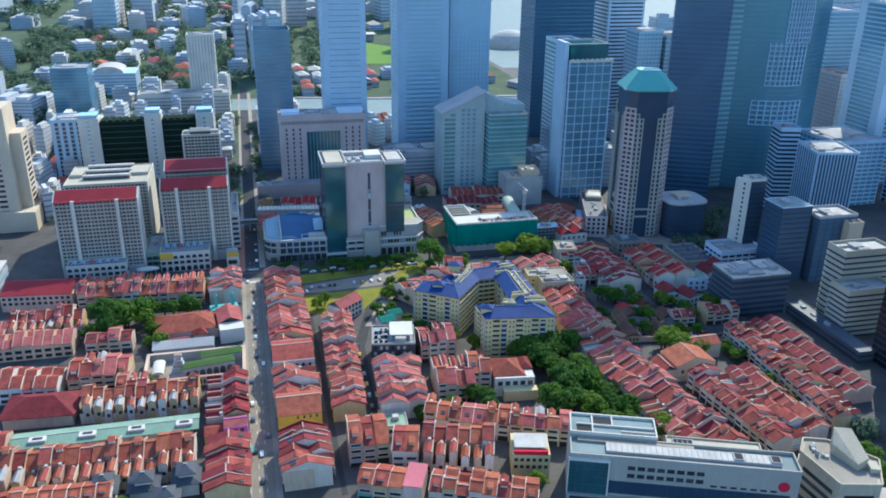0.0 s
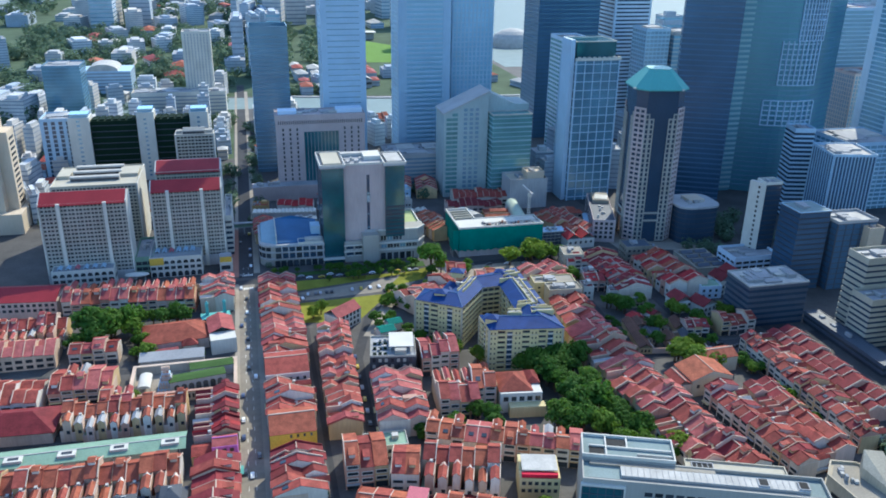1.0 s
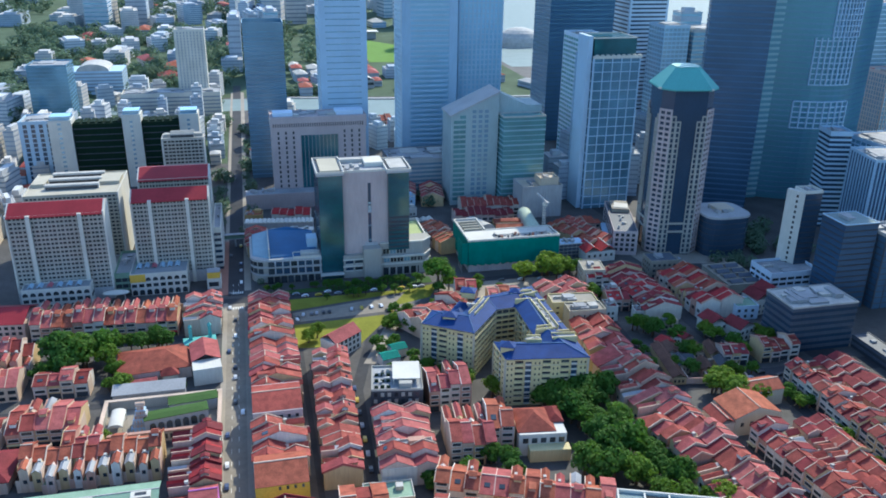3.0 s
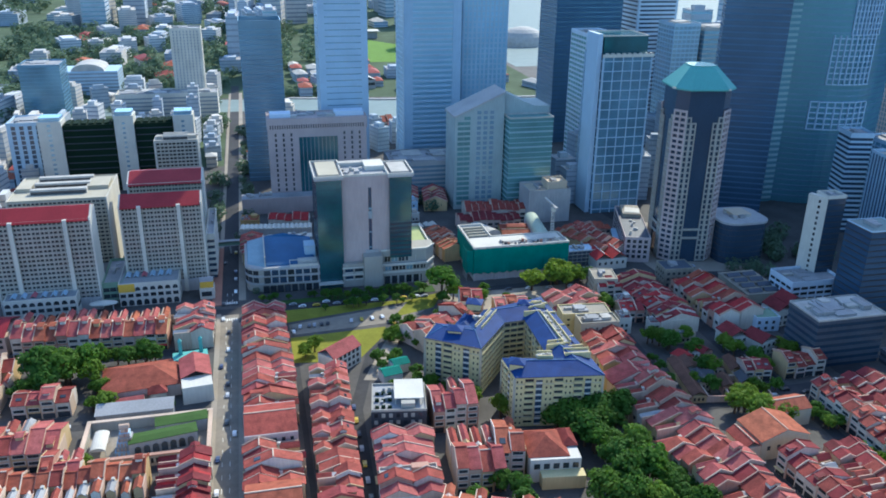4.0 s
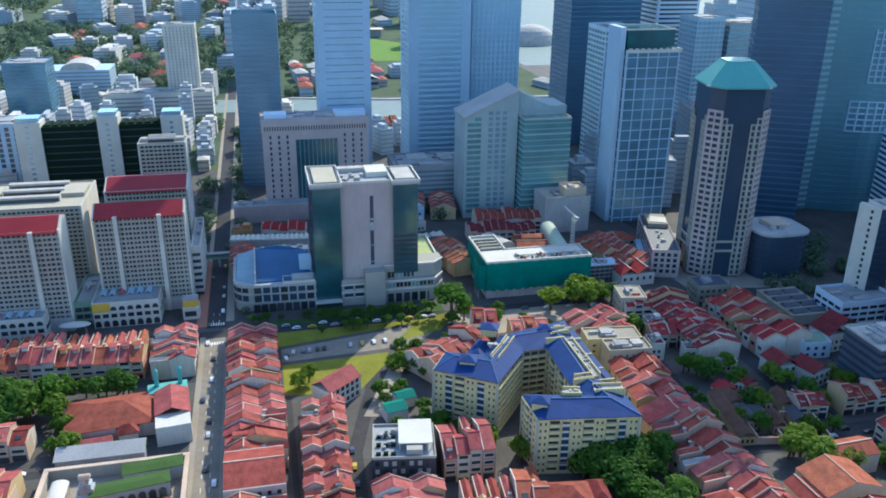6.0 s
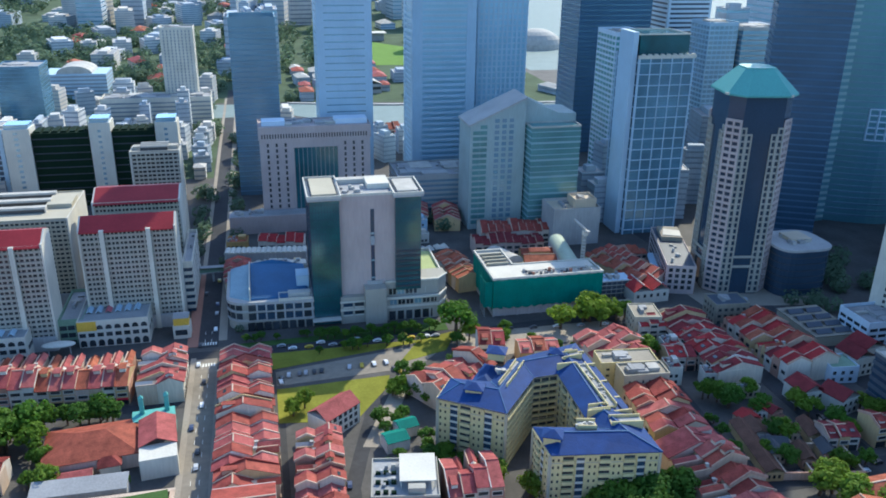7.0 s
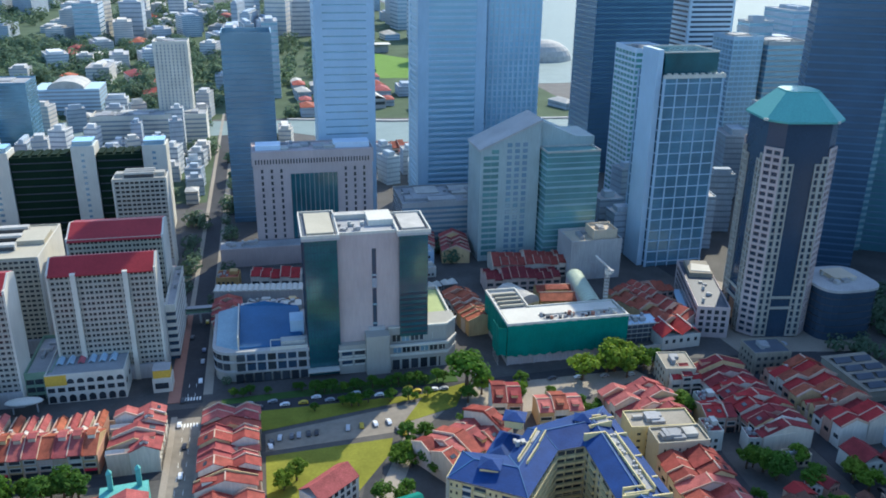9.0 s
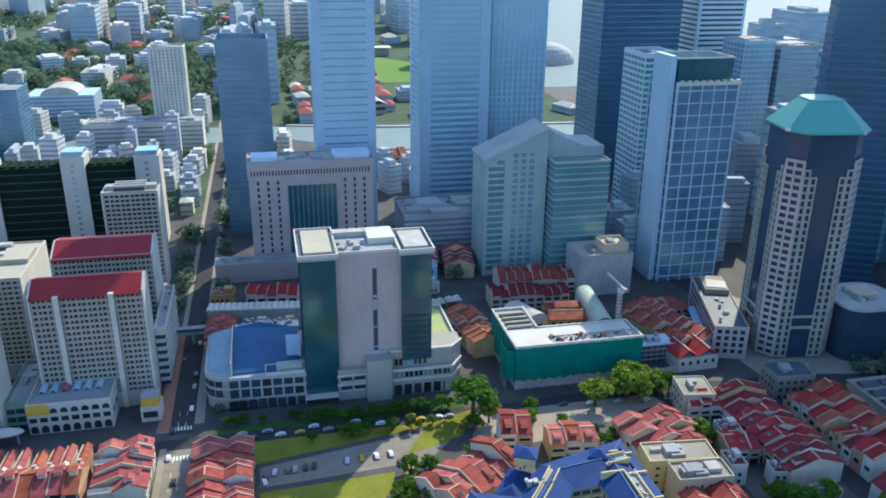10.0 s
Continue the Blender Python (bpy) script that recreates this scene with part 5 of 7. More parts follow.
tower("low_podium", "pale blue stepped podium at the street corner", 322, 356, 478, 500, 14, 4, 6, 4, "window", "paleblue", 0.8, 1.6, 0.25, category="office block", plant=5)
tower("fin_tower", "office tower with white vertical fins and pale roof", 434, 466, 529, 564, 67, 16, 12, 9, "inkglass", "bluegrey", 0.6, 0, 0.8, rz=-12, roof="lightroof", plant=12, crown=2.0)
tower("pale_offices", "grey-blue office slab with white bands beside the fin tower", 436, 452, 584, 604, 74, 20, 1, 1, "glassd", "bluegrey", 0, 1.6, 0.3, rz=-14, plant=4)
tower("grey_glass_offices", "grey glass office block with pale stone corner", 374, 404, 449, 470, 47, 12, 5, 3, "inkband", "slate", 0.5, 0.5, 0.25, plant=5, top="concrete", roof="lightroof")
tower("stone_wing_block", "beige stone stair wing of the glass offices", 394, 405, 443, 449, 43, 10, 2, 2, "beige", "beige", 1.0, 0.6, 0.15, plant=2, roof="beige")
tower("ribbon_offices", "cream office block with long ribbon windows", 347, 380, 388, 404, 48, 13, 1, 1, "glassd", "oldcream", 0, 2.2, 0.5, plant=6, roof="lightroof")
tower("ribbon_offices", "lower cream wing with ribbon windows", 340, 372, 371, 387, 30, 9, 1, 1, "glassd", "oldcream", 0, 1.8, 0.5, category="office block", plant=4)
tower("street_podium", "slate grey podium along the shaded street", 329, 339, 342, 410, 7, 2, 3, 18, "window", "slate", 0, 1.6, 0.3, category="office block", plant=3, roof="slate", crown=0.6)
tower("black_tower", "black glass tower with fine joints", 340, 380, 296, 346, 150, 40, 10, 10, "blackglass", "dark", 0, 0.7, 0.12, plant=4)
tower("pale_shaft_tower", "tall office tower with pale corner shafts", 574, 619, 640, 690, 168, 40, 1, 1, "glass", "paleblue", 9.0, 1.0, 0.4, plant=4)
tower("blue_offices", "blue-grey office block among the towers", 492, 545, 590, 640, 58, 15, 8, 8, "glass", "bluegrey", 0.6, 1.2, 0.3, plant=10)
tower("blue_offices", "dark blue office block with pale edges", 560, 610, 560, 600, 70, 18, 6, 6, "glassd", "bluegrey", 1.2, 1.0, 0.3, plant=8)
tower("brick_topped_tower", "dark tower with reddish roof", 600, 640, 760, 800, 150, 36, 8, 8, "glass", "bluegrey", 0, 1.0, 0.2, roof="tile", plant=6)
tower("brown_tower", "mid-rise tower with brown roof and ribs", 588, 624, 715, 750, 92, 22, 10, 10, "glass", "stone", 0.9, 0.8, 0.4, roof="tile", plant=6)
# the great curved lattice tower
ob = thing("curved_tower", "huge green glass tower with bowed lattice front", "office tower", 477, 660)
HW = 45.0
pts = [(-HW, 24), (-HW, 4)] + [(-HW + 2 * HW * k / 14, 4 - 18 * math.sin(math.pi * k / 14)) for k in range(1, 14)] + [(HW, 4), (HW, 42), (-HW, 42)]
prism(ob, "glazing", pts, 0, 288, "tealglass")
for k in range(64):
    z = 5 + k * 4.4
    part("floor_band", prism_bm([(x * 1.006, y * 1.006 - 0.2) for x, y in pts], z, z + 1.3), "nightband", ob)


def bowed(x):
    return 4 - 18 * math.sin(math.pi * (x + HW) / (2 * HW))


for lo, hi, xa, xb in ((62, 84, -30, 16), (98, 136, -22, 12), (136, 240, -10, 14)):
    for k in range(9):
        x = xa + (xb - xa) * k / 8
        box(ob, "lattice_post", x - 0.4, x + 0.4, bowed(x) - 1.5, bowed(x), lo, hi, "bluegrey")
    for j in range(int((hi - lo) / 4.4) + 1):
        xs = [xa + (xb - xa) * k / 8 for k in range(9)]
        bow = [(x, bowed(x) - 1.4) for x in xs] + [(x, bowed(x) - 0.2) for x in reversed(xs)]
        part("lattice_rail", prism_bm(bow, lo + j * 4.4, lo + j * 4.4 + 0.8), "bluegrey", ob)
tower("side_slab", "pale green banded slab beside the curved tower", 411, 431, 662, 700, 282, 62, 2, 6, "tealglass", "palegreenglass", 0, 2.0, 0.25, plant=2)

# ---- the beige tower and the green-walled slab to the left ----
ob = thing("beige_tower", "tall beige tower with dark central glazing", "office tower", -199, 668)
box(ob, "body", -26, 18, 0, 30, 0, 97, "beige")
box(ob, "glass_panel", -26.2, -6, -0.3, 0.2, 22, 95, "glassd")
for k in range(18):
    box(ob, "transom", -26.3, -5.8, -0.4, 0, 24 + 3.9 * k, 24.4 + 3.9 * k, "dark")
box(ob, "side_buttress", 18, 26, 8, 28, 0, 76, "beige")
for k in range(16):
    box(ob, "window", 25.9, 26.1, 12, 24, 6 + 4.2 * k, 8 + 4.2 * k, "window")
    box(ob, "window", 4, 10, -0.1, 0.2, 6 + 4.2 * k, 8 + 4.2 * k, "window")
box(ob, "plinth", -28, 30, -6, 34, 0, 16, "beige")
ob = thing("green_walled_hotel", "dark planted slab between tall white shafts", "hotel", -95, 792)
for a, b in ((-40, 0), (15, 46)):
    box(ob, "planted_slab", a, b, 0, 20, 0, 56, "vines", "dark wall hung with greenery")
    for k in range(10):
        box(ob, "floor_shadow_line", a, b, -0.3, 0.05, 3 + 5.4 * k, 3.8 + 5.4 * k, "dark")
for a, b, h in ((-58, -40, 60), (0, 15, 63), (46, 62, 62)):
    box(ob, "lift_shaft", a, b, -2, 16, 0, h, "white", "tall white lift shaft")
    for k in range(14):
        box(ob, "window", a + (b - a) * 0.4, a + (b - a) * 0.55, -2.1, -1.9, 4 + 4 * k, 5.8 + 4 * k, "glassp")
    box(ob, "shaft_cap", a + 1, b - 1, 0, 14, h, h + 3, "glassp")
for k in range(14):
    box(ob, "roof_planter", -38 + k * 6, -34 + k * 6, 2, 18, 56, 57.2, "vines")
apartment_block(-56.5, -26, 711, 728, 59, None, "flatwall", (), "white block of flats with punched windows", 18, 10)
tower("grey_tower", "dark slab tower beside the planted hotel", -178, -150, 800, 830, 56, 14, 4, 4, "glassd", "bluegrey", 3.0, 0.8, 0.3)


# ---- far city ----
tower("far_apartment_tower", "tall slim white apartment tower with ribbed front", -68, -36, 1072, 1098, 97, 30, 8, 6, "citywin", "white", 2.4, 1.0, 0.6, category="apartment tower", plant=6)
tower("car_park_block", "long white multi-storey car park", -130, -22, 1044, 1075, 30, 7, 4, 4, "citywin", "white", 0, 2.6, 0.4, category="car park", plant=24)
tower("glass_box_offices", "pale blue glass office box", -224, -183, 1045, 1085, 64, 16, 6, 6, "lakeglass", "nightband", 0, 0.6, 0.1, plant=6)
ob = thing("arched_offices", "office block with arched glass roof", "office block", -186, 1215)
box(ob, "block_body", -36, 36, 0, 50, 0, 30, "bluegrey")
for k in range(6):
    box(ob, "window_band", -36.2, 36.2, -0.2, 50.2, 4 + 4.4 * k, 6 + 4.4 * k, "citywin")
part("arched_roof", extrude_bm([(20 * math.cos(radians(v)), 30 + 9 * math.sin(radians(v))) for v in range(0, 181, 15)], 2, 46, "y"), "lightroof", ob)


FAR_LOT = []


def city_block(rng, x, y, w, d, h, kind):
    """One plain building of the far city, in one mesh with its window strips and roof plant."""
    n = max(1, int(h // (8 if h > 60 else 4)))
    lv = [(0, 0, 0)]
    for k in range(n):
        za, zb = (k + 0.42) * h / n, (k + 0.74) * h / n
        lv += [(za, 0, 0), (za, 0.3, 0), (zb, 0.3, 1), (zb, 0, 0)]
    m, t = min(w, d), rng.uniform(0.18, 0.32)
    if h < 13:
        lv += [(h, 0, 0), (h, -0.5, 2), (h + 0.3, -0.5, 2), (h + m * 0.22, m * 0.46, 2)]
    else:
        lv += [(h, 0, 0), (h, 0.5, 0), (h - 0.6, 0.5, 0), (h - 0.6, m * t, 2), (h + rng.uniform(1.5, 4), m * t, 0), (h + 3, m * t + 0.2, 0)]
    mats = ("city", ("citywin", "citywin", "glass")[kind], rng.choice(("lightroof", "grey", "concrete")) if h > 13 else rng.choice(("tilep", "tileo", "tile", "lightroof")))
    ob = lofted(None, "city_building", w, d, lv, mats)
    ob.matrix_basis = pose(x, y, 0, 0, 0, rng.choice((0, 0, 8, -12, 20)))
    if len(FAR_LOT) < 240:
        tagged(ob, FAR[kind], "building", "far city buildings")
    FAR_LOT.append(ob)


FAR = ("pale concrete building among the far city blocks", "low building with pale walls in the far city", "glass-faced tower of the far city")
rng = random.Random(77)


def district(x0, x1, y0, y1, nx, ny, hs, fill=0.85, kinds=(0, 1)):
    for i in range(nx):
        for j in range(ny):
            if rng.random() > fill:
                continue
            cw, cd = (x1 - x0) / nx, (y1 - y0) / ny
            w, d = cw * rng.uniform(0.45, 0.8), cd * rng.uniform(0.4, 0.75)
            h = rng.choice(hs) * rng.uniform(0.75, 1.25)
            city_block(rng, x0 + (i + 0.5) * cw + rng.uniform(-0.1, 0.1) * cw, y0 + (j + 0.15) * cd, w, d, h, rng.choice(kinds))


district(54, 122, 642, 704, 6, 4, (7, 9), 0.8)
district(-150, -16, 850, 1030, 7, 8, (14, 18, 24, 12, 40))
district(6, 66, 850, 1070, 3, 7, (12, 18, 24))
district(-150, -16, 668, 705, 5, 2, (10, 14))
district(-230, -160, 690, 1030, 4, 9, (12, 20, 30))
district(-420, -235, 900, 1500, 5, 9, (14, 22, 40), 0.5)
district(-240, -15, 1100, 1210, 7, 4, (12, 20, 30), 0.6)
district(-300, 60, 1290, 1900, 8, 8, (10, 16, 24), 0.45)
district(-420, 500, 1900, 2700, 16, 8, (14, 24, 45, 80), 0.6, (0, 0, 2))
district(-20, 60, 1300, 2200, 3, 8, (60, 90, 40), 0.6, (0, 2))
district(-1000, -430, 1300, 2900, 8, 9, (20, 50), 0.5)
district(70, 200, 1170, 1420, 5, 5, (9, 12, 10), 0.7)
district(205, 420, 1170, 1400, 6, 4, (10, 14), 0.6)
district(300, 430, 1440, 1850, 4, 5, (12, 24, 80), 0.7, (0, 2))
district(255, 365, 690, 770, 4, 3, (20, 28, 36), 0.8)
district(400, 540, 700, 1000, 4, 6, (30, 60, 110, 90), 0.8, (0, 2, 2))
district(100, 250, 880, 960, 6, 3, (12, 20), 0.7)
district(540, 1100, 820, 1300, 7, 5, (60, 120, 90), 0.5, (0, 2))
district(-420, -165, 300, 640, 6, 8, (9, 12, 10, 30), 0.8)
# the buildings farthest off become one lot
rest = FAR_LOT[240:]
if rest:
    bm = bmesh.new()
    slots = {}
    for o in rest:
        for m in o.data.materials:
            slots.setdefault(m.name, len(slots))
    for o in rest:
        base = len(bm.faces)
        bm.from_mesh(o.data)
        bm.faces.ensure_lookup_table()
        keep = [slots[m.name] for m in o.data.materials]
        vs = set()
        for f in bm.faces[base:]:
            f.material_index = keep[f.material_index]
            vs.update(f.verts)
        bmesh.ops.transform(bm, matrix=o.matrix_basis, verts=list(vs))
    me = bpy.data.meshes.new("far_city")
    bm.to_mesh(me)
    bm.free()
    for nm in slots:
        me.materials.append(bpy.data.materials[nm])
    for o in rest:
        bpy.data.objects.remove(o)
    tagged(link("far_city", me), "hazy far city blocks of pale concrete and glass", "city", kind="stuff")
for x, y, w, d, h in ((130, 1190, 22, 70, 14), (162, 1200, 20, 60, 12), (120, 1290, 60, 24, 16), (300, 1180, 40, 26, 18), (250, 1240, 50, 22, 15)):
    ob = thing("riverside_hall", "long pale hall beside the river with a white ridged roof", "hall", x, y, 0, 8, "halls beside the river")
    wall = box(ob, "wall", 0, w, 0, d, 0, h, "concrete")
    gable(ob, "roof", 0, w, 0, d, h, 4, "lightroof", "y" if d > w else "x", 0.3, 0.8)
    box(wall, "window_band", 1, w - 1, -0.12, 0.1, h * 0.4, h * 0.7, "window")
ob = thing("domed_theatre", "pale shell-domed theatre by the bay", "theatre", 520, 1590)
bm = bmesh.new()
bmesh.ops.create_uvsphere(bm, u_segments=24, v_segments=12, radius=1)
bmesh.ops.scale(bm, vec=(48, 40, 34), verts=bm.verts)
part("shell_dome", bm, "lightroof", ob)
ob = thing("stadium_stand", "white-roofed stand beside the playing field", "grandstand", 225, 1712)
box(ob, "stand", -38, 38, 0, 22, 0, 12, "concrete")
box(ob, "roof", -42, 42, -6, 24, 14, 15, "white")
for x in (-30, 0, 30):
    box(ob, "post", x - 0.6, x + 0.6, 0, 1, 12, 14, "white")

# ---- the blue-roofed apartments ----
ob = thing("blue_roofed_apartments", "cream apartment court with blue tiled roofs", "apartment block", 0, 0)
WALLH = 26.0
# eaves of the winding block: the court side and the outer side, from the west end round to the south wing's end
COURT = [Vector(p) for p in ((88.6, 435.9), (112.6, 419.7), (131.5, 443.4), (142.0, 444.2), (141.0, 409.4), (141.5, 404.6), (119.6, 409.6))]
OUTER = [Vector(p) for p in ((97.4, 450.0), (113.0, 444.0), (125.0, 459.5), (159.6, 468.8), (160.2, 410.0), (160.4, 385.4), (120.4, 391.2))]
RIDGE = (0.55, 0.5, 0.5, 0.42, 0.36, 0.5, 0.5)


def slab(name, quad, mat, t=0.35, label=""):
    n = len(quad)
    return part(name, solid([tuple(p) for p in quad] + [(p[0], p[1], p[2] - t) for p in quad],
                [tuple(range(n)), tuple(range(2 * n - 1, n - 1, -1))] + [(i, (i + 1) % n, n + (i + 1) % n, n + i) for i in range(n)]), mat, ob, label)


def inset(i, d=0.9):
    c, o = COURT[i], OUTER[i]
    u = (o - c).normalized() * d
    return c + u, o - u


def facade(a, b, bays, style, base=1.2):
    """Windows, balconies and string courses on the wall from a to b, which faces to the right of that way."""
    ln, an = (b - a).length, math.degrees(math.atan2(b.y - a.y, b.x - a.x))
    f, step = pose(a.x, a.y, 0, 0, 0, an), (b - a).length / bays

    def put(nm, mat, xa, xb, ya, yb, za, zb, label=""):
        p = box(ob, nm, xa, xb, ya, yb, za, zb, mat, label)
        p.matrix_basis = f @ p.matrix_basis

    for k in range(bays):
        x, kind = (k + 0.5) * step, style[k % len(style)]
        if kind == "g":
            put("glazed_bay", "glassd", x - step * 0.36, x + step * 0.36, -0.05, 0.3, base, WALLH - 2.0, "dark glazed stair bay")
            put("bay_pier", "cream", x - step * 0.42, x - step * 0.34, -0.5, 0.2, 0.9, WALLH - 1.2)
            put("bay_pier", "cream", x + step * 0.34, x + step * 0.42, -0.5, 0.2, 0.9, WALLH - 1.2)
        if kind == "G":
            # no real depth here: a dark strip on the wall paints the shade
            put("recess", "window", x - step * 0.44, x + step * 0.44, -0.05, 0.3, base, WALLH - 1.4, "flat dark strip painted as a shaded balcony recess")
        for fl in range(8):
            z = base + fl * 3.05
            if kind == "G":
                put("balcony", "cream", x - step * 0.46, x + step * 0.46, -0.9, 0.1, z - 0.6, z + 0.75)
            elif kind == "b":
                put("balcony_glazing", "window", x - step * 0.44, x + step * 0.44, -0.04, 0.25, z + 0.5, z + 2.3)
                put("balcony", "cream", x - step * 0.46, x + step * 0.46, -1.0, 0.1, z - 0.55, z + 0.45)
            elif kind == "g":
                put("balcony", "white", x - step * 0.33, x + step * 0.33, -0.32, 0.1, z - 0.4, z + 0.45)
            elif kind == "w":
                put("window", "window" if (k + fl) % 4 else "glassp", x - 0.6, x + 0.6, -0.06, 0.2, z, z + 1.5)
                put("window_sill", "white", x - 0.75, x + 0.75, -0.22, 0.05, z - 0.16, z)
            elif kind == "v":
                for s in (-0.22, 0.22):
                    put("window", "window", x + s * step - 0.36, x + s * step + 0.36, -0.06, 0.2, z, z + 1.15)
    for z in (5.2, WALLH - 4.2):
        put("string_course", "oldcream", -0.1, ln + 0.1, -0.16, 0.05, z, z + 0.3)
    put("cornice", "cream", -0.3, ln + 0.3, -0.45, 0.1, WALLH - 0.9, WALLH - 0.36)


for i in range(6):
    (c0, o0), (c1, o1) = inset(i), inset(i + 1)
    prism(ob, "wing", [tuple(c0), tuple(c1), tuple(o1), tuple(o0)], 0, WALLH - 0.36, "cream")
    h0, h1 = (WALLH + 3.6 if i else WALLH + 3.2), WALLH + 3.6
    m0, m1 = COURT[i].lerp(OUTER[i], RIDGE[i]), COURT[i + 1].lerp(OUTER[i + 1], RIDGE[i + 1])
    if i == 0:
        m0 = m0.lerp(m1, 0.3)
    if i == 5:
        m1 = m1.lerp(m0, 0.22)
    a, b, c, d = COURT[i], COURT[i + 1], OUTER[i], OUTER[i + 1]
    slab("roof_slope", [(a.x, a.y, WALLH), (b.x, b.y, WALLH), (m1.x, m1.y, h1), (m0.x, m0.y, h0)], "bluetile", label="blue tiled roof slope")
    slab("roof_slope", [(c.x, c.y, WALLH), (m0.x, m0.y, h0), (m1.x, m1.y, h1), (d.x, d.y, WALLH)], "bluetile")
    if i == 0:
        slab("roof_hip", [(a.x, a.y, WALLH), (m0.x, m0.y, h0), (c.x, c.y, WALLH)], "bluetile")
    if i == 5:
        slab("roof_hip", [(b.x, b.y, WALLH), (d.x, d.y, WALLH), (m1.x, m1.y, h1)], "bluetile")
    # pale ridge and hip tiles
    for p, q in (((m0.x, m0.y, h0), (m1.x, m1.y, h1)), ((a.x, a.y, WALLH), (m0.x, m0.y, h0)), ((c.x, c.y, WALLH), (m0.x, m0.y, h0))):
        v = Vector(q) - Vector(p)
        bm = bmesh.new()
        bmesh.ops.create_cube(bm, size=1.0)
        r = part("ridge_tile", bm, "bluemetal", ob)
        r.matrix_basis = Matrix.Translation((Vector(p) + Vector(q)) / 2 + Vector((0, 0, 0.08))) @ v.to_track_quat("X", "Z").to_matrix().to_4x4() @ Matrix.Diagonal((v.length, 0.3, 0.22, 1))
    # gutter along the court eave
    slab("eave_board", [(a.x, a.y, WALLH + 0.1), (b.x, b.y, WALLH + 0.1), (b.x, b.y, WALLH - 0.45), (a.x, a.y, WALLH - 0.45)], "oldcream", 0.06)
W = [inset(i) for i in range(7)]
facade(W[0][0], W[1][0], 6, "vgGvgv")
facade(W[1][0], W[2][0], 6, "b")
facade(W[2][0], W[3][0], 3, "b")
facade(W[3][0], W[4][0], 6, "wb")
facade(W[6][1], W[5][1], 9, "vGgvGvGgv")
facade(W[6][0], W[6][1], 4, "vGgv")
facade(W[0][1], W[0][0], 3, "w")
facade(W[5][1], W[4][1], 5, "w")
for i in range(7):
    for p in W[i]:
        box(ob, "corner_pier", p.x - 0.5, p.x + 0.5, p.y - 0.5, p.y + 0.5, 0, WALLH - 0.5, "oldcream")
# roof wells, stair houses and parapets between the slopes
for x, y, w, d, rz in ((153.5, 402.5, 12, 4.5, -7), (138, 402.8, 7, 4.5, -12), (152.4, 429, 3.6, 33, 0), (147.2, 412.5, 8, 3, 0), (151, 453.5, 9, 4, 8), (119, 440, 3.5, 12, -38), (125.5, 449, 3.5, 8, -36)):
    box(ob, "roof_house", x - w / 2, x + w / 2, y - d / 2, y + d / 2, WALLH - 1, WALLH + 3.0, "cream", rz=rz)
    box(ob, "well_deck", x - w / 2 + 0.4, x + w / 2 - 0.4, y - d / 2 + 0.4, y + d / 2 - 0.4, WALLH + 3.0, WALLH + 3.1, "grey", rz=rz)
    for q in (-1, 1):
        cs, sn = math.cos(radians(rz)), math.sin(radians(rz))
        dx, dy = (0, q * d / 2) if w > d else (q * w / 2, 0)
        x1, y1 = x + dx * cs - dy * sn, y + dx * sn + dy * cs
        lw, ld = (w, 0.4) if w > d else (0.4, d)
        box(ob, "parapet", x1 - lw / 2, x1 + lw / 2, y1 - ld / 2, y1 + ld / 2, WALLH + 2.6, WALLH + 4.2, "cream", rz=rz)
for x, y, r in ((123.5, 399, 4.4), (104.0, 436, 4.6), (121, 463, 5.0), (146, 457, 3.8)):
    box(ob, "roof_house", x - r * 0.7, x + r * 0.7, y - r * 0.6, y + r * 0.6, WALLH, WALLH + 3.4, "cream", rz=-25)
    p = hip(ob, "turret_roof", -r * 0.8, r * 0.8, -r * 0.7, r * 0.7, WALLH + 3.4, 2.0, "bluetile", 0.3, "small hipped blue roof")
    p.matrix_basis = pose(x, y, 0, 0, 0, -25)
# stepped party walls over the east wing, and plant in its light well
for y, x0, x1, h in ((410.5, 141.6, 159.6, 3.4), (421, 150, 159.4, 2.6), (433, 150, 159.2, 2.9), (446.5, 142.5, 159.4, 3.3), (458, 148, 159.2, 3.0)):
    box(ob, "party_wall", x0, (x0 + x1) / 2, y - 0.3, y + 0.3, WALLH - 0.4, WALLH + h + 0.5, "cream")
    box(ob, "party_wall", (x0 + x1) / 2, x1, y - 0.3, y + 0.3, WALLH - 0.4, WALLH + h - 1.1, "cream")
rg = random.Random(71)
for k in range(14):
    x, y = rg.uniform(151.2, 153.2), rg.uniform(414, 444)
    box(ob, "air_conditioner", x, x + 0.9, y, y + 0.7, WALLH + 3.1, WALLH + 4.0, "lightroof")
for k in range(8):
    x, y = rg.uniform(133, 141), rg.uniform(401.5, 404)
    box(ob, "air_conditioner", x, x + 0.9, y, y + 0.7, WALLH + 3.1, WALLH + 3.9, "white")
slab("lean_roof", [(156.2, 412, WALLH + 1.9), (160.2, 412, WALLH + 0.35), (160.0, 462, WALLH + 0.35), (156.0, 462, WALLH + 1.9)], "bluetile", 0.2)
# lower annex behind the west wing
prism(ob, "annex", [(113.5, 446), (124, 461), (117, 467), (107, 452)], 0, 21, "cream")
p = hip(ob, "annex_roof", -9, 9, -4.6, 4.6, 21, 2.8, "bluetile", 0.4, "lower blue tile roof")
p.matrix_basis = pose(115.4, 456.5, 0, 0, 0, 55)
clutter(ob, random.Random(44), 116, 122, 446, 452, WALLH + 1.0, 6, 1.8)

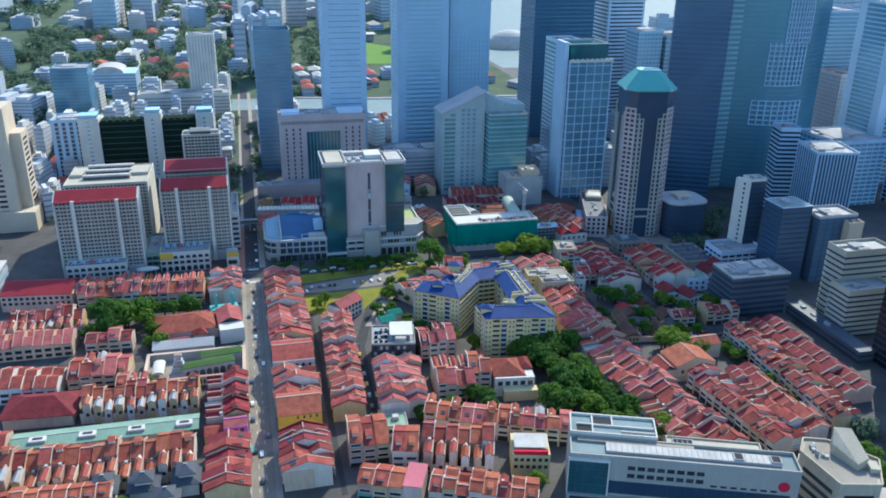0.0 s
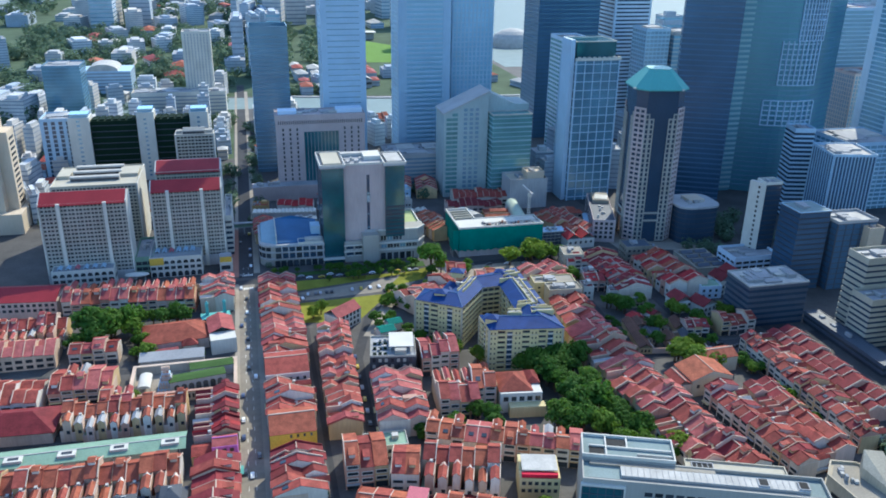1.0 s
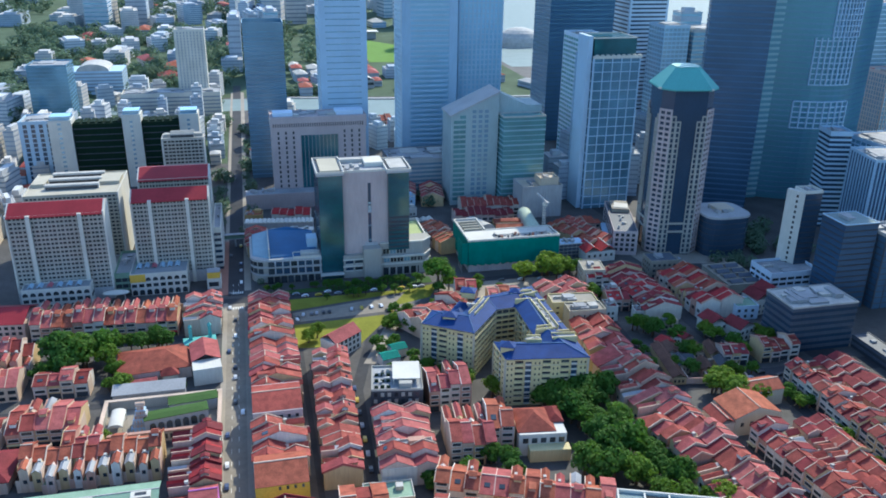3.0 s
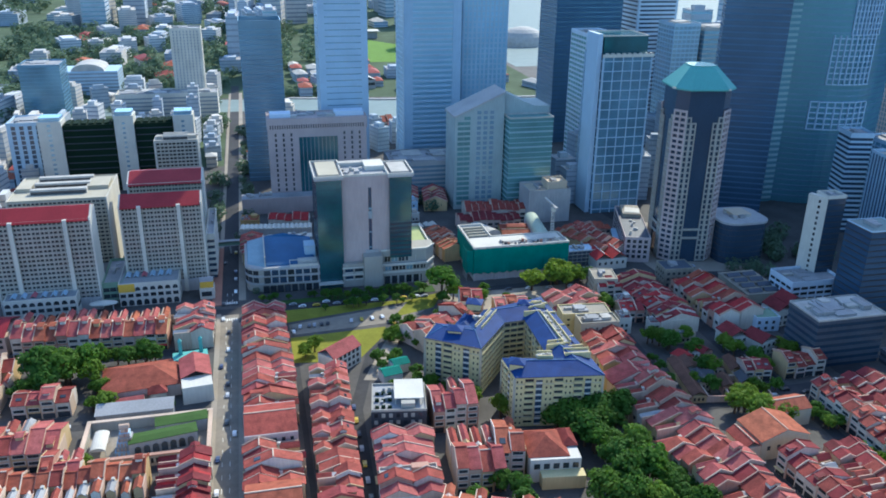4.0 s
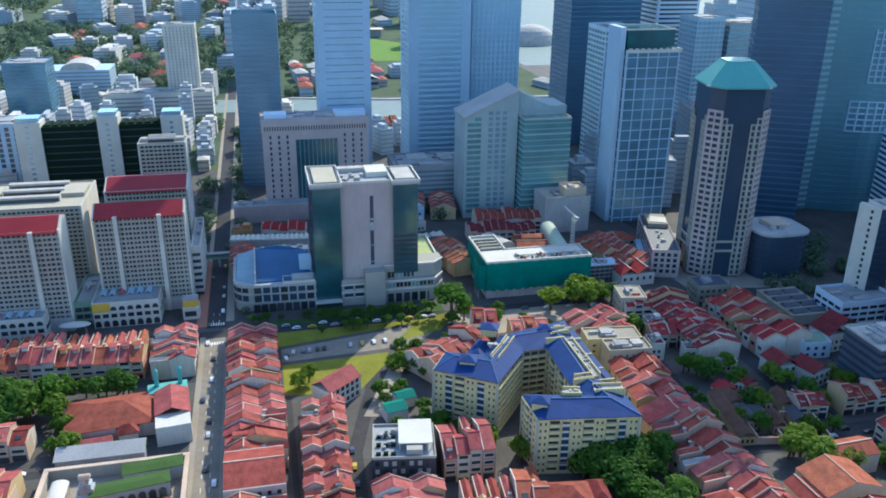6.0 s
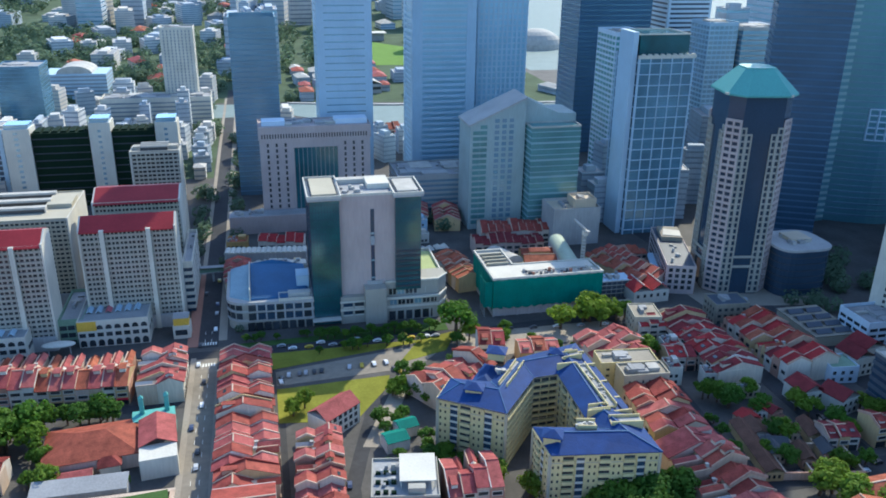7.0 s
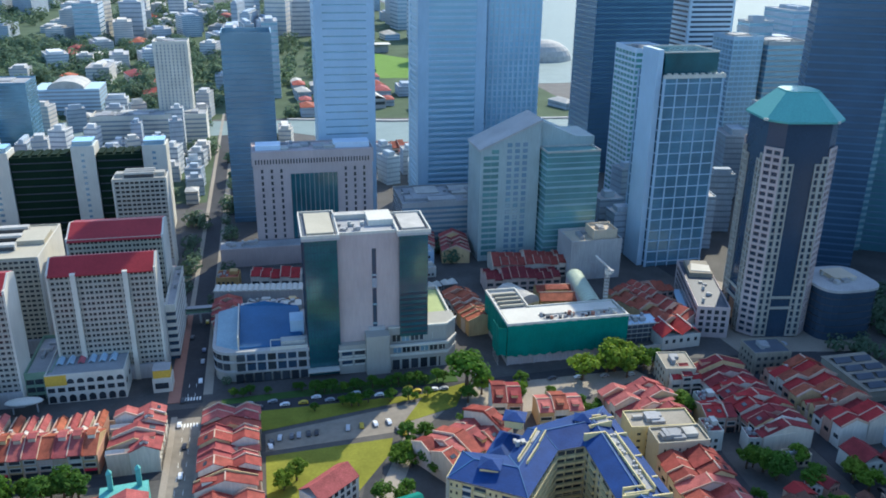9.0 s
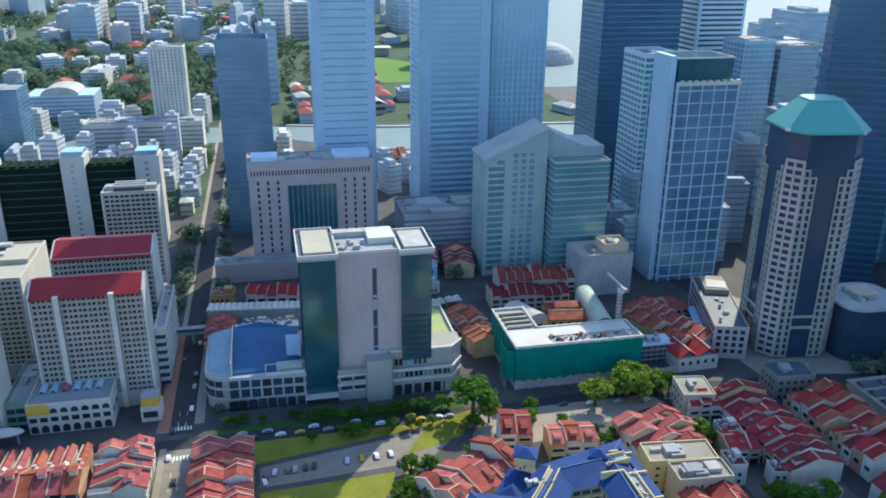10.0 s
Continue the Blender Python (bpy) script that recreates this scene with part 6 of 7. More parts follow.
# ---- single buildings of the old town ----
ob = thing("club_house", "dark-walled club with a planted roof terrace and white canopy", "building", 70, 403, 0, -9)
wall = box(ob, "wall", -12, 12, -11, 11, 0, 15, "dark")
for f in range(4):
    for k in range(7):
        box(wall, "window", -10.8 + 3.2 * k, -9.2 + 3.2 * k, -11.15, -10.9, 1.6 + 3.5 * f, 3.6 + 3.5 * f, "flatwall" if (k + f) % 3 else "window")
        if k < 6:
            box(wall, "window", -12.15, -11.9, -10 + 3.2 * k, -8.2 + 3.2 * k, 1.6 + 3.5 * f, 3.6 + 3.5 * f, "window")
box(ob, "roof_deck", -11.6, 11.6, -10.6, 10.6, 15, 15.2, "grey")
rails(ob, "parapet", -12, 12, -11, 11, 15, 1.1, "flatwall", 0.4)
box(ob, "canopy", -2, 11, -6, 10, 18.2, 18.6, "white")
for x in (-1.5, 10.5):
    for y in (-5.5, 9.5):
        box(ob, "canopy_post", x - 0.15, x + 0.15, y - 0.15, y + 0.15, 15.2, 18.2, "white")
box(ob, "stair_house", 1, 7, -9.5, -6.5, 15.2, 18, "flatwall")
for k in range(9):
    x, y = -10.5 + (k % 3) * 2.8, -9 + (k // 3) * 5.5
    box(ob, "planter", x, x + 1.8, y, y + 1.2, 15.2, 16.2 + 0.3 * (k % 2), "vines")
clutter(ob, random.Random(14), -10, -3, -6, 8, 15.2, 8, 1.6)
ob = thing("white_house", "white house with red hipped roof and glazed side", "house", 125, 351, 0, -7)
box(ob, "wall", -10, 11, 0, 20, 0, 11, "white")
hip(ob, "roof", -10, 6, 2, 20, 11, 5, "tileo", 0.6)
hip(ob, "porch_roof", 5, 11, 8, 20, 11.5, 2.5, "tile", 0.4)
for k in range(5):
    box(ob, "window", -8.5 + 4 * k, -6 + 4 * k, -0.1, 0.1, 6.5, 9, "window")
box(ob, "terrace", -6, 12, -5, 0, 0, 6, "cream")
ob = thing("yellow_house", "broad shophouse with ochre walls and orange roof", "shophouse", 2.6, 337.5)
wall = box(ob, "wall", 0, 21, 0, 20, 0, 13, "yellow")
gable(ob, "roof", 0, 21, 0, 20, 13, 4, "tileo", "x", 0.25, 0.5, cap="parapet")
box(wall, "shopfront", -0.1, 0.1, 1, 19, 0.2, 3, "window")
for k in range(5):
    for z in (5, 9):
        box(wall, "window", -0.1, 0.1, 2 + k * 3.6, 3.4 + k * 3.6, z, z + 2.3, "window")
for k in range(4):
    box(wall, "window", 9 + k * 3, 10 + k * 3, -0.1, 0.1, 10.4, 12, "window")
ob = thing("beige_house", "three-storey house with plain beige end wall and windows", "house", 2.6, 388)
wall = box(ob, "wall", 0, 22, 0, 24, 0, 14, "stone")
gable(ob, "roof", 0, 22, 1, 23, 14, 3.4, "tile", "x", 0.25, 0.4, cap="parapet")
for z in (6.5, 10.2):
    for k in range(6):
        box(wall, "window", 1.2 + 3.5 * k, 2.6 + 3.5 * k, -0.1, 0.1, z, z + 1.7, "window")
ob = thing("violet_house", "small corner shophouse with violet walls", "shophouse", -22.5, 337)
wall = box(ob, "wall", 0, 11, 0, 9, 0, 10.5, "purple")
gable(ob, "roof", 0, 11, 0.6, 9, 10.5, 1.6, "tilep", "x", 0.2, 0.3, cap="purple")
for k in range(3):
    for z in (4.4, 7.6):
        box(wall, "window", 1.2 + 3.2 * k, 3 + 3.2 * k, -0.1, 0.1, z, z + 1.8, "window")
box(ob, "rear_shed", -9, -0.2, 0, 9, 0, 7, "plaster")
gable(ob, "rear_roof", -9, -0.2, 0, 9, 7, 1.8, "tile", "x", 0.2, 0.3)
ob = thing("mosque", "prayer hall under broad red hipped roofs", "mosque", -44, 452, 0, 6)
box(ob, "wall", -18, 16.5, -3, 21, 0, 6.5, "plaster")
hip(ob, "roof", -18, 16.5, -3, 21, 6.5, 5.5, "tileo", 0.8)
box(ob, "yard_hall", -17, 0, -10, -4.5, 0, 4, "parapet")
gable(ob, "yard_roof", -17, 0, -10, -4.5, 4, 1.4, "tilep", "x", 0.2, 0.4)
hip(ob, "porch_roof", 2, 10, -8, -2, 5.5, 3.0, "tile", 0.5)
box(ob, "porch_wall", 2.4, 9.6, -7.6, -3, 0, 5.5, "white")
box(ob, "side_hall", 17, 31, -13, -3, 0, 9, "white")
gable(ob, "side_roof", 17, 31, -4, 16, 9, 3, "tilep", "y", 0.3, 0.3)
box(ob, "gate_hall", 14, 31, 17, 25, 0, 8, "teal2")
for s in (18, 28):
    box(ob, "minaret", s - 0.9, s + 0.9, 22, 23.8, 0, 15, "teal2")
    hip(ob, "minaret_cap", s - 0.9, s + 0.9, 22, 23.8, 15, 2, "teal2", 0.1)
ob = thing("shed", "long grey sheet-roofed shed behind the temple", "shed", -45, 431)
part("roof", extrude_bm([(-1, 5.4), (7, 7.0), (7, 7.3), (-1, 5.7)], -18, 16), "grey", ob)
box(ob, "wall", -17.6, 15.6, 0, 6.4, 0, 5.5, "concrete")
# small flat-roofed houses of the block behind the podium
for x, y, w, d, h, rz, wm, rm in ((19, 608, 11, 10, 8, -3, "white", "lightroof"), (32, 612, 9, 12, 7, 0, "cream", "oldcream"), (20, 621, 12, 9, 9, -5, "parapet", "grey"), (35, 627, 12, 8, 8, -4, "plaster", "lightroof"), (19, 632, 14, 7, 7, -6, "white", "grey"), (1, 671, 13, 12, 8, -5, "ochre", "tileo"), (125, 668, 9, 8, 6, 8, "white", "lightroof"), (127, 690, 10, 12, 8, 4, "bluegrey", "lightroof"),
                               (206, 466, 7, 10, 9, -6, "white", "tiled"), (216, 489, 9, 9, 8, -4, "white", "redtile"), (232, 449, 11, 5, 5, -4, "beige", "beige"), (222, 461, 10, 8, 7, -10, "white", "tiled")):
    ob = thing("small_house", "small two-storey house with a flat roof and parapet", "house", x, y, 0, rz, "small houses among the lanes")
    wall = box(ob, "wall", 0, w, 0, d, 0, h, wm)
    box(ob, "roof_deck", 0.3, w - 0.3, 0.3, d - 0.3, h, h + 0.12, rm)
    rails(ob, "parapet", 0, w, 0, d, h, 0.9, wm, 0.3)
    for f in range(int(h // 3.4)):
        for k in range(int(w // 2.6)):
            box(wall, "window", 0.8 + 2.6 * k, 2.2 + 2.6 * k, -0.08, 0.1, 1.2 + 3.2 * f, 2.8 + 3.2 * f, "window")
    box(ob, "stair_house", w * 0.55, w * 0.9, d * 0.5, d * 0.9, h, h + 2.3, wm)
    clutter(ob, random.Random(int(x + y)), 0.6, w * 0.5, 0.8, d - 1, h + 0.12, 5, 1.6)
for x, y, n in ((124, 646, 2), (134, 648, 2)):
    ob = thing("white_tent", "white peaked marquee beside the lane", "marquee", x, y, 0, 6)
    for k in range(n):
        hip(ob, "canopy", 4.6 * k, 4.6 * k + 4.2, 0, 6, 3.4, 2.4, "white", 0.2)
    for px_ in (0.2, 4.6 * n - 0.6):
        for py_ in (0.2, 5.8):
            box(ob, "post", px_ - 0.08, px_ + 0.08, py_ - 0.08, py_ + 0.08, 0, 3.5, "white")
# temple court
ob = thing("temple", "walled temple court with carved tower and green roofs", "temple", -38, 396)
for a, b, c, d in ((-27, 26, 0, 1.2), (-27, 26, 29.5, 30.7), (-27, -25.8, 1.2, 29.5), (24.8, 26, 1.2, 29.5)):
    box(ob, "court_wall", a, b, c, d, 0, 5, "flatwall")
    box(ob, "wall_coping", a - 0.3, b + 0.3, c - 0.3, d + 0.3, 5, 5.5, "parapet")
for k in range(26):
    box(ob, "wall_niche", -26 + 2 * k, -25 + 2 * k, -0.08, 0.1, 1.4, 3.8, "window")
box(ob, "court_floor", -25.8, 24.8, 1.2, 29.5, 0.1, 0.3, "pave")
box(ob, "hall", -8, 20, 10, 17, 0, 6.4, "concrete", rz=9)
p = hip(ob, "hall_roof", -14, 14, -3.5, 3.5, 6.4, 0.8, "lawn", 0.3, "green flat-topped hall roof")
p.matrix_basis = pose(6, 13.5, 0, 0, 0, 9)
for k in range(7):
    x = -4 + 3.6 * k
    pts = [(x - 1.3, 0.6), (x + 1.3, 0.6)] + [(x + 1.3 * math.cos(radians(v)), 3.4 + 1.3 * math.sin(radians(v))) for v in range(0, 181, 30)]
    q = part("arch", extrude_bm(pts, -0.2, 0.1, "y"), "window", ob)
    q.matrix_basis = pose(0, 8.6, 0, 0, 0, 9)
box(ob, "side_hall", 2, 24, 21, 28, 0, 6, "concrete", rz=6)
p = hip(ob, "hall_roof", -11, 11, -3.5, 3.5, 6.0, 0.7, "lawn", 0.3)
p.matrix_basis = pose(13, 24.5, 0, 0, 0, 6)
for k in range(6):
    s = 4.6 - 0.62 * k
    box(ob, "tower_tier", -9 - s, -9 + s, 13 - s * 0.8, 13 + s * 0.8, 2.0 * k, 2.0 * k + 2.1, "concrete" if k % 2 else "bluegrey", "carved tier of the tower")
    for j in range(5):
        x = -9 - s + (j + 0.5) * 2 * s / 5
        box(ob, "carving", x - 0.3, x + 0.3, 13 - s * 0.8 - 0.35, 13 - s * 0.8, 2.0 * k + 0.3, 2.0 * k + 1.7, "parapet")
part("tower_vault", extrude_bm([(1.4 * math.cos(radians(v)), 12 + 1.5 * math.sin(radians(v))) for v in range(0, 181, 30)], -11, -7), "parapet", ob).location = (0, 13, 0)
ob = thing("white_tent", "white sheeted marquee in the temple court", "marquee", -58, 404)
part("canopy", extrude_bm([(3.2 * math.cos(radians(v)), 4.5 + 1.6 * math.sin(radians(v))) for v in range(0, 181, 20)], 0, 14, "y"), "white", ob)
for x in (-3, 3):
    for y in (1, 13):
        box(ob, "post", x - 0.12, x + 0.12, y - 0.12, y + 0.12, 0, 4.7, "white")
# covered market street
ob = thing("pink_roofed_house", "shophouse with a faded pink sheet roof", "shophouse", 52, 278.5, 0, -22.6)
box(ob, "wall", 0, 8, 0, 14, 0, 10, "plaster")
part("roof", extrude_bm([(-0.5, 10), (14, 11.6), (14, 11.9), (-0.5, 10.3)], -0.2, 8.2), "pink", ob)
ob = thing("flat_roofed_house", "low white house with a green flat roof and tank", "house", 44, 329, 0, -3)
wall = box(ob, "wall", 0, 20, 0, 11, 0, 5.5, "white")
box(ob, "roof_deck", 0.3, 19.7, 0.3, 10.7, 5.5, 5.65, "greenmetal")
rails(ob, "parapet", 0, 20, 0, 11, 5.5, 0.8, "white", 0.3)
box(ob, "water_tank", 13, 16, 5, 8, 5.65, 7.6, "lightroof")
for k in range(6):
    box(wall, "window", 1 + 3.2 * k, 2.8 + 3.2 * k, -0.1, 0.1, 2, 4, "window")
# low sheds in the court behind the curved row
for x, y, w in ((57, 303.5, 9), (67, 298, 9), (77, 291.5, 9)):
    ob = thing("yard_shed", "low shed with dark red sheet roof in a narrow court", "shed", x, y, 0, -24, "sheds in the court")
    box(ob, "wall", 0, w, -5, 3, 0, 3.2, "brick")
    part("roof", extrude_bm([(-5.3, 3.2), (3.3, 4.4), (3.3, 4.6), (-5.3, 3.4)], -0.2, w + 0.2), "tiled", ob)
# low houses round the walled yard
for x, y, w, d, rz, mat in ((214, 392, 7, 36, -8, "barktile"), (222, 402, 7, 12, -10, "darktile"), (223, 416, 8, 12, -10, "barktile"), (232, 396, 6, 12, -12, "barktile"), (231, 410, 7, 9, 76, "darktile"), (236, 414, 7, 12, -12, "barktile"), (243, 398, 6, 10, -12, "darktile"), (245, 410, 6, 14, -12, "barktile"), (226, 426, 9, 8, 10, "redtile"), (240, 430, 7, 9, 20, "tiled"), (233, 432, 6, 6, -30, "redtile")):
    ob = thing("old_shed", "low old shed under a dark weathered tile roof", "shed", x, y, 0, rz, "sheds in the walled yard")
    wall = box(ob, "wall", -w / 2, w / 2, 0, d, 0, 4.2, "plaster")
    gable(ob, "roof", -w / 2, w / 2, 0, d, 4.2, 2.0, mat, "y", 0.25, 0.4)
    for k in range(3):
        box(wall, "window", -w / 2 + 0.6 + k * w / 3.4, -w / 2 + 1.6 + k * w / 3.4, -0.08, 0.1, 1.4, 3.0, "window")
yard = thing("yard_wall", "low plastered walls with pale coping round the old yard", "wall", 228, 390, 0, -10)
for x0, x1, y0, y1 in ((-18, 22, 0, 0.5), (-10, -9.5, 0.5, 40), (1, 1.5, 0.5, 38), (10.5, 11, 0.5, 36), (21.5, 22, 0.5, 38), (-10, 22, 19, 19.5)):
    wall = box(yard, "wall", x0, x1, y0, y1, 0, 3.4, "plaster")
    box(wall, "coping", x0 - 0.15, x1 + 0.15, y0 - 0.15, y1 + 0.15, 3.4, 3.6, "parapet")
for x, y, w, d, rz, h, mat, wm in ((275, 428, 12, 13, 18, 8, "tiled", "white"), (290, 452, 14, 13, -6, 8, "greenmetal", "paleblue"), (304, 456, 11, 14, 8, 10, "tiled", "white"), (316, 464, 12, 13, 8, 10, "tiled", "white"), (262, 436, 12, 13, 4, 8, "tiled", "white")):
    ob = thing("corner_villa", "small detached house with dark red hipped roof" if mat != "greenmetal" else "pale blue house with flat green roof", "house", x, y, 0, rz)
    wall = box(ob, "wall", -w / 2, w / 2, 0, d, 0, h, wm)
    if mat == "greenmetal":
        box(ob, "roof_deck", -w / 2 + 0.3, w / 2 - 0.3, 0.3, d - 0.3, h, h + 0.2, mat)
        rails(ob, "parapet", -w / 2, w / 2, 0, d, h, 0.9, wm, 0.3)
    else:
        gable(ob, "roof", -w / 2, w / 2, 0, d, h, 3.4, mat, "y", 0.25, 0.5)
    for k in range(3):
        for z in (1.2, 4.8):
            box(wall, "window", -w / 2 + 1 + k * w / 3.3, -w / 2 + 2.6 + k * w / 3.3, -0.08, 0.1, z, z + 1.8, "window")
ob = thing("pink_gabled_house", "white three-storey house with long pink tile roof", "house", 46, 452, 0, 40)
wall = box(ob, "wall", 0, 20, 0, 11, 0, 10, "white")
gable(ob, "roof", 0, 20, 0, 11, 10, 3.6, "tilep", "x", 0.25, 0.5)
for k in range(6):
    for z in (1.0, 4.4, 7.4):
        box(wall, "window", 1 + 3.1 * k, 2.8 + 3.1 * k, -0.1, 0.1, z, z + 1.9, "window")
for x, y, w, d, rz in ((74, 440, 10, 8, 12), (80, 449, 9, 7, 14)):
    ob = thing("green_shed", "small shed with dark green sheet roof", "shed", x, y, 0, rz)
    box(ob, "wall", -w / 2, w / 2, 0, d, 0, 5, "plaster")
    gable(ob, "roof", -w / 2, w / 2, 0, d, 5, 1.6, "net", "x", 0.2, 0.4)
ob = thing("street_canopy", "long grey-green canopy roof with skylights over a street", "canopy", -117, 343)
gable(ob, "roof", 0, 83, 0, 13, 8, 1.6, "greenmetal", "x", 0.2, 0.3, cap="lightroof")
for k in range(4):
    x = 8 + 21.5 * k
    box(ob, "skylight", x, x + 7.5, 2.2, 6.2, 8.6, 9.9, "white", "white skylight curb")
    box(ob, "skylight_pane", x + 1.6, x + 5.9, 3.4, 5.2, 9.9, 10.05, "dark", "dark skylight opening")
for k in range(12):
    for y in (0.4, 12.6):
        box(ob, "post", 3 + 7 * k, 3.3 + 7 * k, y - 0.15, y + 0.15, 0, 8, "concrete")
# red sheet-roofed terrace
ob = thing("red_roofed_terrace", "long terrace under a bright red sheet roof", "terrace", -160, 512, 0, -6)
box(ob, "wall", 0, 43, 0, 24, 0, 11, "plaster")
gable(ob, "roof", 0, 43, 0, 24, 11, 4.5, "redmetal", "x", 0.25, 0.6)
for k in range(12):
    for z in (4.3, 7.6):
        box(ob, "window", 1 + 3.5 * k, 3 + 3.5 * k, -0.1, 0.1, z, z + 1.8, "window")
ob = thing("warehouse", "old warehouse under a broad dark red roof", "warehouse", -127, 373, 0, -3)
box(ob, "wall", 0, 32, 0, 20, 0, 6.5, "parapet")
hip(ob, "roof", 0, 32, 0, 20, 6.5, 5.5, "tiled", 1.6)
# dark pavilion roofs
for x, y, w, d in ((-77, 304, 10, 11), (-61, 303, 11, 10), (-43, 304, 10, 12), (-50, 291, 9, 9)):
    ob = thing("dark_roofed_hall", "temple hall with tiered charcoal hipped roofs and pale walls", "pavilion", x, y, group="charcoal-roofed halls")
    box(ob, "wall", 0, w, 0, d, 0, 6.5, "white")
    hip(ob, "lower_roof", 0, w, 0, d, 6.5, 2.6, "darktile", 1.4)
    box(ob, "upper_wall", w * 0.2, w * 0.8, d * 0.2, d * 0.8, 7.5, 10, "white")
    hip(ob, "upper_roof", w * 0.2, w * 0.8, d * 0.2, d * 0.8, 10, 2.6, "darktile", 1.3)
    box(ob, "ridge", w * 0.42, w * 0.58, d / 2 - 0.25, d / 2 + 0.25, 12.3, 12.9, "lightroof")
# cream buildings among the lanes
tower("cream_house", "flat-roofed cream house of four storeys", 174, 201, 468, 480, 13, 4, 6, 4, "window", "cream", 2.4, 2.0, 0.2, rz=-6, roof="weathered", category="building", plant=6, crown=1.0)
tower("white_roof_house", "house with white roof screens", 179, 200, 455, 466, 13.5, 4, 6, 4, "window", "oldcream", 2.2, 1.9, 0.2, rz=-4, roof="weathered", category="building", plant=10, crown=1.2)
ob = thing("gabled_store", "old store with cream gable walls and broad tile roofs", "warehouse", 210, 345, 0, 3)
wall = box(ob, "wall", 6, 30, 0, 18, 0, 9.5, "oldcream")
gable(ob, "roof", 6, 30, 0, 18, 9.5, 4.2, "tileo", "y", 0.25, 0.3, cap="parapet")
part("gable_wall", extrude_bm([(6, 9.5), (30, 9.5), (18, 13.7)], -0.2, 0.3, "y"), "oldcream", ob)
box(ob, "side_house", -2, 5.8, 0, 14, 0, 8, "parapet")
gable(ob, "side_roof", -2, 5.8, 0, 14, 8, 2.4, "tile", "y", 0.25, 0.3, cap="parapet")
box(ob, "rear_house", 24, 46, 18.4, 30, 0, 9, "oldcream")
gable(ob, "rear_roof", 24, 46, 18.4, 30, 9, 2.6, "tileo", "x", 0.25, 0.4, cap="parapet")
for k in range(4):
    box(wall, "window", 9 + 5 * k, 10.6 + 5 * k, -0.1, 0.1, 5, 7, "window")
tower("corner_house", "white three-storey corner house", 212, 226, 512, 528, 12, 3, 4, 4, "window", "oldcream", 1.6, 2.0, 0.2, rz=-10, roof="weathered", category="building", plant=2, crown=0.8)
tower("blue_house", "grey rendered corner house with flat roof", 262, 281, 520, 534, 11, 3, 5, 4, "window", "weathered", 1.6, 1.9, 0.2, rz=-4, roof="slate", category="building", plant=3, crown=0.8)
ob = thing("red_roof_house", "white house with a flat top and red awning", "house", 111, 285, 0, -14)
box(ob, "wall", -8, 9, 0, 16, 0, 12, "cream")
box(ob, "roof_canopy", -7, 8, 2, 13, 14, 14.4, "lightroof")
box(ob, "red_screen", -7.2, 8, 0, 2, 11.6, 13.6, "redpaint")
for k in range(6):
    for z in (4.5, 8.2):
        box(ob, "window", -7 + 2.7 * k, -5.4 + 2.7 * k, -0.1, 0.1, z, z + 1.7, "window")

# ---- the long white building in front ----
ob = thing("white_long_building", "long white block with grey roof decks and a red disc", "civic building", 120, 262.5, 0, -20.5)
body = box(ob, "block_body", 0, 93, 0, 13.4, 0, 26, "flatwall")
rails(ob, "parapet", 0, 93, 0, 13.4, 26, 1.6, "flatwall", 0.55)
box(ob, "roof_deck", 0.6, 92.4, 0.6, 12.8, 26, 26.2, "greenroof")
ridge = box(ob, "roof_ridge", 15, 86, 3.6, 9.6, 26.2, 27.6, "lightroof", "ribbed pale roof monitor")
for k in range(29):
    box(ridge, "standing_seam", 16.6 + 2.4 * k, 16.8 + 2.4 * k, 3.5, 9.7, 27.6, 27.75, "grey")
box(ob, "rear_gutter", 3, 52, 10.4, 12.6, 26.2, 27.2, "weathered", "raised rear gutter box")
box(ob, "front_gutter", 2, 91, 1.3, 2.2, 26.2, 26.7, "slate", "dark gutter behind the parapet")
# each hatch is shut by a black plate that stands for its shaded inside
for x in (67, 82):
    box(ob, "roof_hatch", x, x + 4.2, 4.2, 8.8, 27.6, 28.2, "concrete")
    box(ob, "hatch_pane", x + 0.5, x + 3.7, 4.6, 8.4, 28.2, 28.3, "shadeplate", "dark plate painted as a shaded hatch opening")
rear = box(ob, "rear_block", 0, 37, 13.4, 28, 0, 28, "flatwall")
rails(ob, "parapet", 0, 37, 13.4, 28, 28, 1.4, "white", 0.6)
box(ob, "rear_deck", 0.7, 36.3, 14.1, 27.4, 28, 28.2, "greenroof")
# roof wells are black plates on the deck, painted shade without depth
for x0, x1, y0, y1 in ((10, 18, 21, 26.5), (3, 9, 15.5, 20)):
    box(ob, "roof_well", x0, x1, y0, y1, 28.2, 28.4, "shadeplate")
for x0, x1, y0, y1 in ((9.4, 10, 14.5, 27), (18, 18.6, 20.4, 27), (10, 36, 19.8, 20.4), (3, 9.4, 20, 20.6), (22, 36, 16.2, 16.6)):
    box(ob, "deck_curb", x0, x1, y0, y1, 28.2, 29.2, "white")
annex = box(ob, "annex", 42, 82, 13.4, 24, 0, 23, "beige", "lower beige annex")
rails(ob, "annex_parapet", 42, 82, 13.4, 24, 23, 0.9, "oldcream", 0.45)
box(ob, "annex_deck", 42.5, 81.5, 13.9, 23.5, 23, 23.15, "oldcream")
# the light well's dark inside is likewise only a black plate
box(ob, "light_well", 45, 53, 16, 22, 23.15, 23.3, "shadeplate")
rails(ob, "well_curb", 44.6, 53.4, 15.6, 22.4, 23.15, 0.6, "concrete", 0.4)
